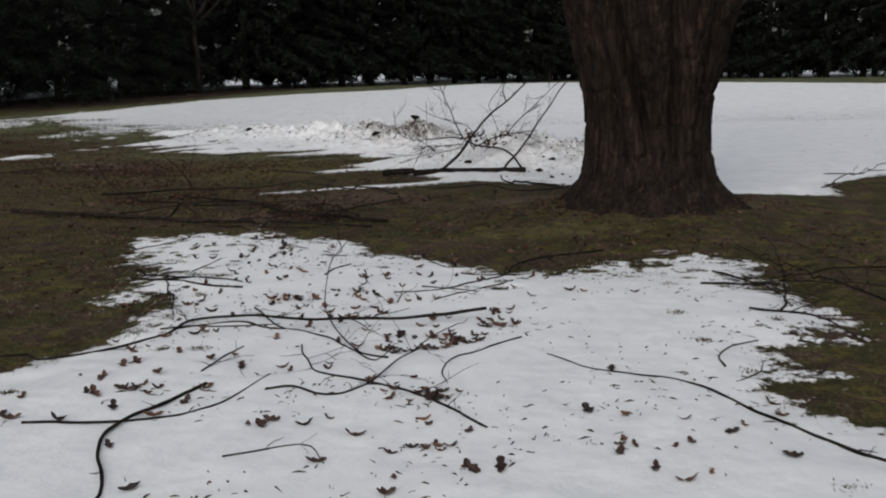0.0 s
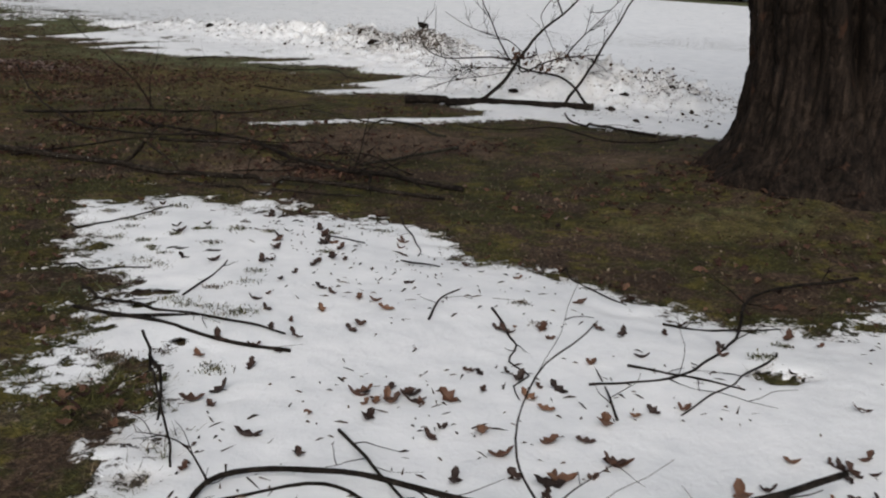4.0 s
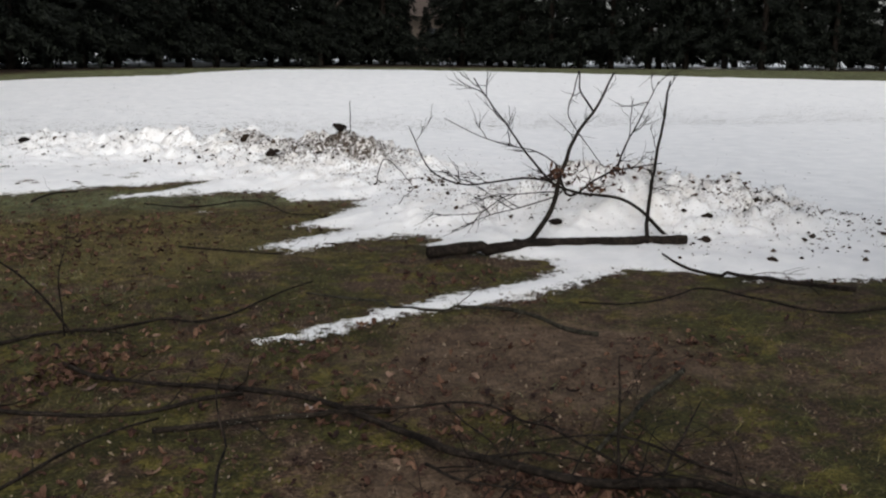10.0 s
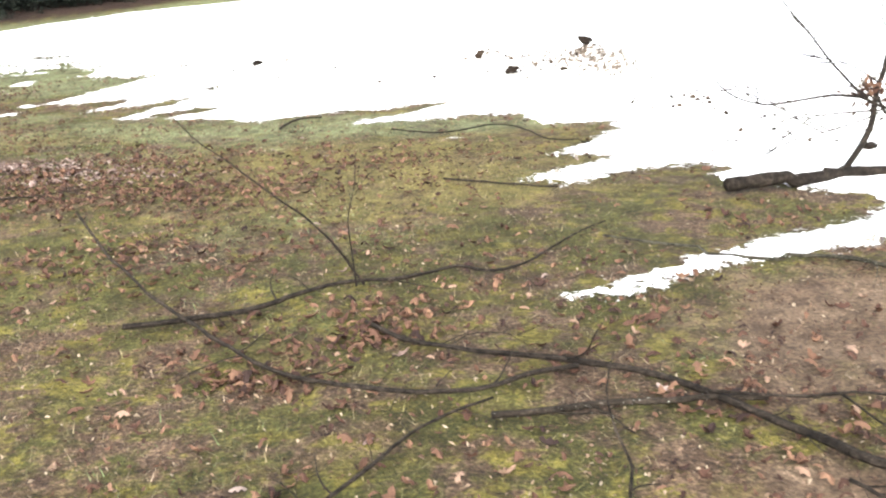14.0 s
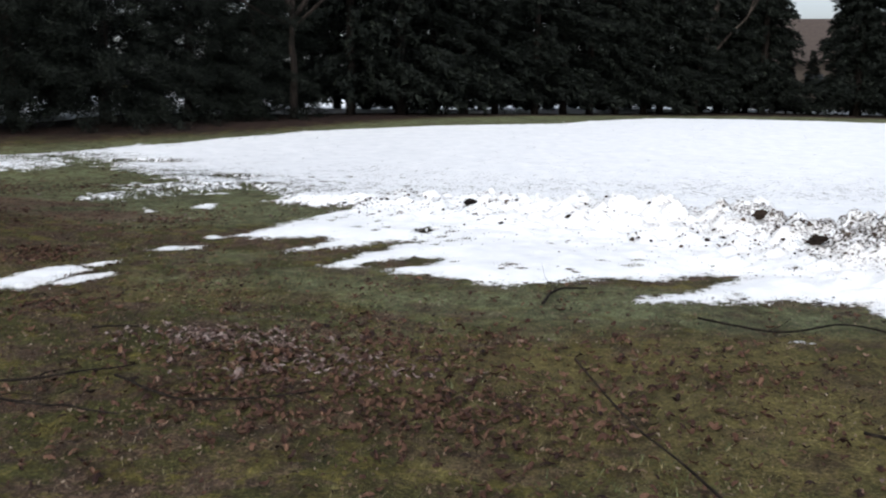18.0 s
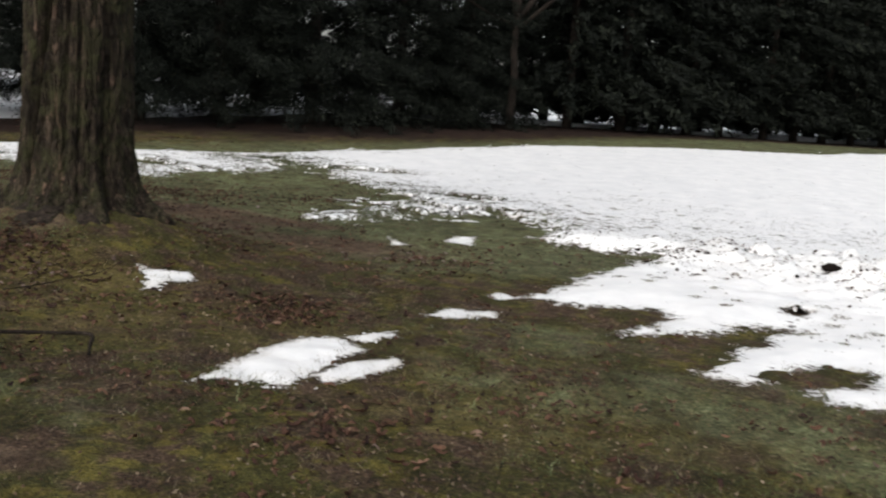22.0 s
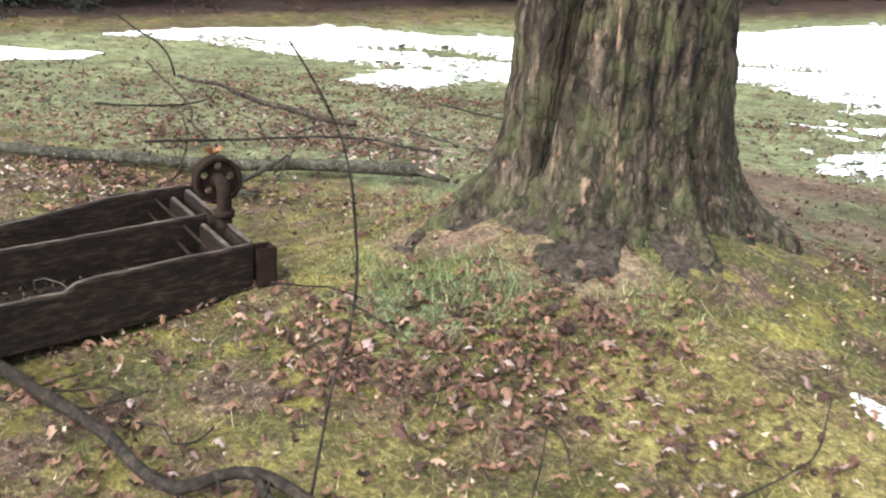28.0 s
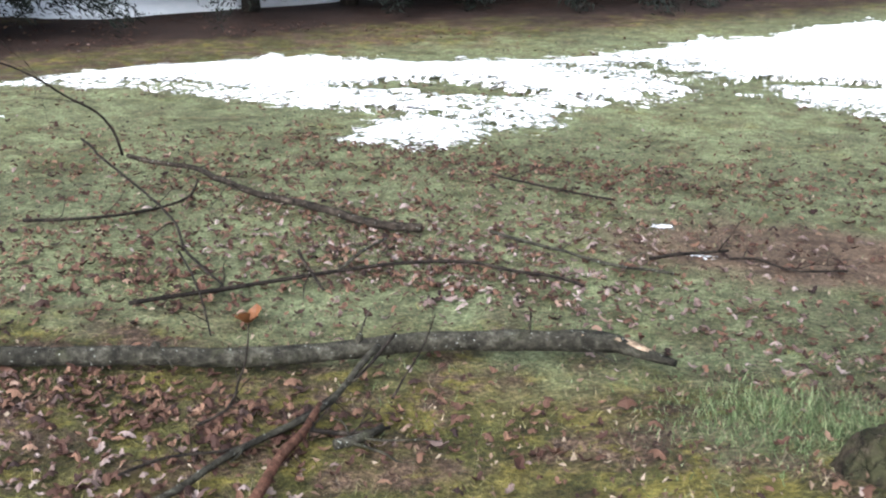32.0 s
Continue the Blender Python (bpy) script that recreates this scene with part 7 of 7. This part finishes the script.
def snow_tufts(seed):
    """Grass and moss poking through the thin snow."""
    rng = np.random.RandomState(seed)
    spotted = [(-2.3, 6.9, 0.35, 1.0, 80), (-1.9, 5.0, 0.3, 0.6, 6), (-1.6, 8.5, 0.8, 0.3, 20), (1.9, 4.6, 0.3, 0.9, 14), (2.1, 6.9, 0.4, 0.5, 14), (0.3, 7.2, 0.8, 0.3, 10), (-8.0, 24.2, 1.6, 1.0, 90), (-13.5, 26.2, 1.6, 0.8, 80), (-6.0, 20.6, 1.2, 1.2, 50), (-3.0, 18.3, 1.2, 0.4, 30)]
    xs, ys, ls = [], [], []
    for cx, cy, rx, ry, count in spotted:
        for _ in range(count):
            px, py, r, m = cx + rng.normal(0, rx), cy + rng.normal(0, ry), rng.uniform(0.010, 0.032), rng.randint(50, 140)
            if bare(np.array([px]), np.array([py]), 0.0)[0]:
                continue
            xs.append(px + rng.normal(0, r * 1.3, m))
            ys.append(py + rng.normal(0, r, m))
            ls.append(rng.uniform(0.010, 0.024, m) * (0.6 + r * 20))
    x, y, ln = np.concatenate(xs), np.concatenate(ys), np.concatenate(ls)
    V, F = blades(x, y, surface_exact(x, y), ln, rng.uniform(0.1, 0.6, len(x)), rng, 0.0035)
    me = mesh_arrays("grass_in_snow", V, F, BLADES, False)
    tagged(new("grass_in_snow", me), "dark grass tufts poking through thin snow", "grass", kind="stuff")


def long_grass(tufts, seed):
    """Tufts of longer fresh grass beside the old tree."""
    rng = np.random.RandomState(seed)
    xs, ys, ls = [], [], []
    for x, y, r, count, height in tufts:
        xs.append(x + rng.normal(0, r, count))
        ys.append(y + rng.normal(0, r * 0.8, count))
        ls.append(height * rng.uniform(0.4, 1.0, count) * np.exp(-((xs[-1] - x) ** 2 + (ys[-1] - y) ** 2) / (2.5 * r) ** 2))
    x, y, ln = np.concatenate(xs), np.concatenate(ys), np.concatenate(ls)
    V, F = blades(x, y, ground_z(x, y), ln, rng.uniform(0.25, 0.75, len(x)), rng, 0.0014)
    tagged(new("long_grass", mesh_arrays("long_grass", V, F, LUSH_BLADES, False)), "tufts of long fresh green grass by the roots", "grass", kind="stuff")


def snow_grains(count, seed):
    """Last icy flakes round the snow's edges."""
    rng = np.random.RandomState(seed)
    x = np.concatenate([rng.uniform(-19, 5, count * 8), rng.uniform(-3.2, 3, count), rng.uniform(-10.5, -6.5, count)])
    y = np.concatenate([rng.uniform(10, 31, count * 8), rng.uniform(3, 10, count), rng.uniform(16.5, 20.5, count)])
    s = np.maximum(np.maximum(near_snow(x, y), field_snow(x, y)), patch_snow(x, y))
    keep = (s < 0.01) & (rng.uniform(0, 1, len(x)) < 0.5 * np.exp(s / 0.03) * np.clip(0.25 + 1.3 * vnoise(x * 2.3, y * 2.3, 0, 74), 0, 1))
    x, y = x[keep][:count], y[keep][:count]
    n, z = len(x), ground_z(x, y)
    r, a = 0.004 + rng.gamma(1.2, 0.0045, n), rng.uniform(0, 6.283, n)
    V = []
    for k in range(5):
        w = a + k * 1.2566
        q = r * rng.uniform(0.6, 1.3, n)
        V.append(np.stack([x + np.cos(w) * q, y + np.sin(w) * q * 0.8, z + 0.004], 1))
    V.append(np.stack([x, y, z + 0.008 + 0.25 * r], 1))
    F = np.array([(k, (k + 1) % 5, 5) for k in range(5)])
    me = mesh_arrays("snow_grains", np.stack(V, 1).reshape(-1, 3), (F[None] + (np.arange(n) * 6)[:, None, None]).reshape(-1, 3), SNOW, False)
    tagged(new("snow_grains", me), "icy crumbs of melting snow along the edges", "snow", kind="stuff")


def soil_crumbs(count, seed):
    """Bits of earth and bark frozen into the ploughed ridges."""
    rng = np.random.RandomState(seed)
    x, y = [], []
    while len(x) < count:
        line = RIDGE if rng.uniform() < 0.82 else RIDGE_2
        i, t = rng.randint(len(line) - 1), rng.uniform()
        px, py = line[i][0] + t * (line[i + 1][0] - line[i][0]) + rng.normal(0, 0.45), line[i][1] + t * (line[i + 1][1] - line[i][1]) + rng.normal(-0.3, 0.5)
        if rng.uniform() < 0.3 + 0.9 * float(vnoise(px * 1.7, py * 1.7, 0, 72)):
            x.append(px)
            y.append(py)
    x, y = np.array(x), np.array(y)
    on = field_snow(x, y) > 0.03
    x, y = x[on], y[on]
    n, z = len(x), surface_exact(x, y)
    r = (0.004 + rng.gamma(1.1, 0.006, n)) * np.where(y > 20.0, 0.8, 1.0)
    unit = np.array([(1, 0, 0), (-0.9, 0.2, 0), (0.1, 1, 0), (-0.1, -0.9, 0.1), (0.1, 0.1, 0.6), (0, 0, -0.5)])
    a = rng.uniform(0, 6.283, n)
    V = (unit[None] + rng.normal(0, 0.2, (n, 6, 3))) * r[:, None, None]
    X, Y = V[..., 0] * np.cos(a)[:, None] - V[..., 1] * np.sin(a)[:, None], V[..., 0] * np.sin(a)[:, None] + V[..., 1] * np.cos(a)[:, None]
    V = np.stack([X + x[:, None], Y + y[:, None], V[..., 2] + z[:, None] + r[:, None] * 0.25], 2)
    face = np.array([(0, 2, 4), (2, 1, 4), (1, 3, 4), (3, 0, 4), (2, 0, 5), (1, 2, 5), (3, 1, 5), (0, 3, 5)])
    F = (face[None] + (np.arange(n) * 6)[:, None, None]).reshape(-1, 3)
    tagged(new("soil_crumbs", mesh_arrays("soil_crumbs", V.reshape(-1, 3), F, CRUMB_BARK, False)), "dark crumbs of soil frozen in the ploughed snow", "soil", kind="stuff")


def grass(name, count, seed, lush, label):
    rng = np.random.RandomState(seed)
    line = [(-0.5, 4, 0), (-2.2, 8.5, 0), (-3.2, 11.5, 0), (-5.5, 15, 0), (-8.0, 18, 0), (-10.5, 19, 0), (-12.5, 22, 0), (-13.0, 25, 0)]
    x, y = rng.uniform(-18, 4.5, count * 3), rng.uniform(3, 29, count * 3)
    d, _ = along(line, x, y)
    density = np.exp(-(d / 3.2) ** 2) + 0.1
    if lush:
        density = density * ease(0.12, 0.45, np.maximum(spots(x, y, LUSH_SPOTS), 0.36 * ease(20.2, 21.6, y)) + 0.3 * vnoise(x * 2, y * 2, 0, 35))
    else:
        density = density * (1 - 0.85 * ease(0.25, 0.5, spots(x, y, EARTH_SPOTS) + 0.2 * vnoise(x * 2, y * 2, 0, 36))) * (0.65 + 0.5 * vnoise(x * 3, y * 3, 0, 37)) * (1 - 0.55 * ease(20.2, 21.6, y))
    keep = rng.uniform(0, 1, len(x)) < density
    x, y = x[keep][:count], y[keep][:count]
    keep = bare(x, y, 0.09) & (np.hypot(x - TREE_A[0], y - TREE_A[1]) > 0.66) & (np.hypot(x - TREE_B[0], y - TREE_B[1]) > 0.46)
    x, y = x[keep], y[keep]
    n, z = len(x), surface_exact(x, y)
    tuft = np.clip(spots(x, y, [(-10.95, 19.1, 0.35, 0.25, 1), (-11.2, 20.9, 0.5, 0.4, 1), (-9.9, 19.2, 0.4, 0.2, 0.7)]), 0, 1)
    a = rng.uniform(0, 6.283, n)
    ln = rng.uniform(0.02, 0.06, n) * (1 - 0.4 * ease(19.8, 21, y)) * (1 + 1.3 * tuft) * (1.15 if lush else 1.0)
    rise = rng.uniform(0.05, 0.75, n) + 0.35 * tuft
    wd = rng.uniform(0.001, 0.0024, n)
    dx, dy = np.cos(a), np.sin(a)
    A = np.stack([x - dy * wd, y + dx * wd, z - 0.004], 1)
    B = np.stack([x + dy * wd, y - dx * wd, z - 0.004], 1)
    C = np.stack([x + dx * ln, y + dy * ln, z + ln * rise], 1)
    V = np.stack([A, B, C], 1).reshape(-1, 3)
    me = mesh_arrays(name, V, np.arange(n * 3).reshape(-1, 3), LUSH_BLADES if lush else BLADES, False)
    attribute(me, "golden", np.repeat(spots(x, y, GOLDEN_SPOTS), 3))
    tagged(new(name, me), label, "grass", kind="stuff")


scatter_leaves(36000, 3)
scatter_leaves(4200, 31, [(-12.6, 22.9, 1.5, 0.5, 0.4), (-13.2, 22.1, 1.2, 0.3, 0.5), (-12.0, 21.8, 0.8, 0.25, 0.4), (-11.2, 21.4, 0.9, 0.4, 0.4), (-10.5, 18.8, 0.8, 0.3, 0.5), (-5.9, 16.15, 0.5, 0.25, 3.0), (-5.2, 15.6, 0.6, 0.3, 1.2), (-13.3, 20.2, 0.8, 0.25, 1.2), (-12.6, 22.2, 1.2, 0.6, 0.6), (-11.3, 18.2, 0.6, 0.5, 0.15), (-8.0, 21.2, 0.5, 0.4, 0.5)], 0.35, PALE_LITTER, "bleached_leaves", "bleached pinkish dead leaves among the brown ones")
fragments(85000, 6)
debris(6500, 4)
soil_crumbs(4200, 8)
grass("grass", 420000, 11, False, "matted short winter grass and moss, half straw")
grass("green_grass", 150000, 12, True, "fresh green grass growing in damp spots")
snow_tufts(14)
snow_grains(26000, 15)
long_grass([(-10.85, 19.2, 0.16, 1700, 0.075), (-11.0, 19.12, 0.12, 900, 0.07), (-10.62, 19.15, 0.1, 500, 0.06), (-11.35, 20.7, 0.2, 1700, 0.085), (-11.15, 20.5, 0.16, 1100, 0.085), (-10.26, 19.3, 0.16, 700, 0.05), (-11.3, 19.35, 0.14, 500, 0.05)], 40)
orange_leaf = single_leaf(-13.27, 21.2, 777, 1.5, "large orange-brown dead leaf curled on the grass")
orange_leaf.data = orange_leaf.data.copy()
orange_leaf.data.materials[0] = varied_material("orange_leaf", [(0.0, (0.11, 0.042, 0.014)), (1.0, (0.15, 0.06, 0.02))], 0.6, False, 0.3, 60)
orange_leaf.location.z += 0.02


def trough_litter(count, seed):
    """Rotting leaf bits on the trough's floor."""
    rng = np.random.RandomState(seed)
    u, w = rng.uniform(0.08, 1.9, count), rng.uniform(0.06, 0.84, count)
    w = w + RACK * u
    x, y = -11.665 + U.x * u + W.x * w, 19.2 + U.y * u + W.y * w
    V = []
    a, r = rng.uniform(0, 6.283, count), rng.uniform(0.004, 0.014, count)
    for k in range(4):
        q = r * rng.uniform(0.4, 1.1, count)
        V.append(np.stack([x + np.cos(a + k * 1.571) * q, y + np.sin(a + k * 1.571) * q, 0.011 + rng.uniform(0, 0.02, count)], 1))
    me = mesh_arrays("leaf_bits", np.stack(V, 1).reshape(-1, 3), np.arange(count * 4).reshape(-1, 4), ROTTEN, False)
    tagged(new("leaf_bits", me), "rotting brown leaf bits inside the trough", "leaf litter", kind="stuff")


trough_litter(2200, 9)
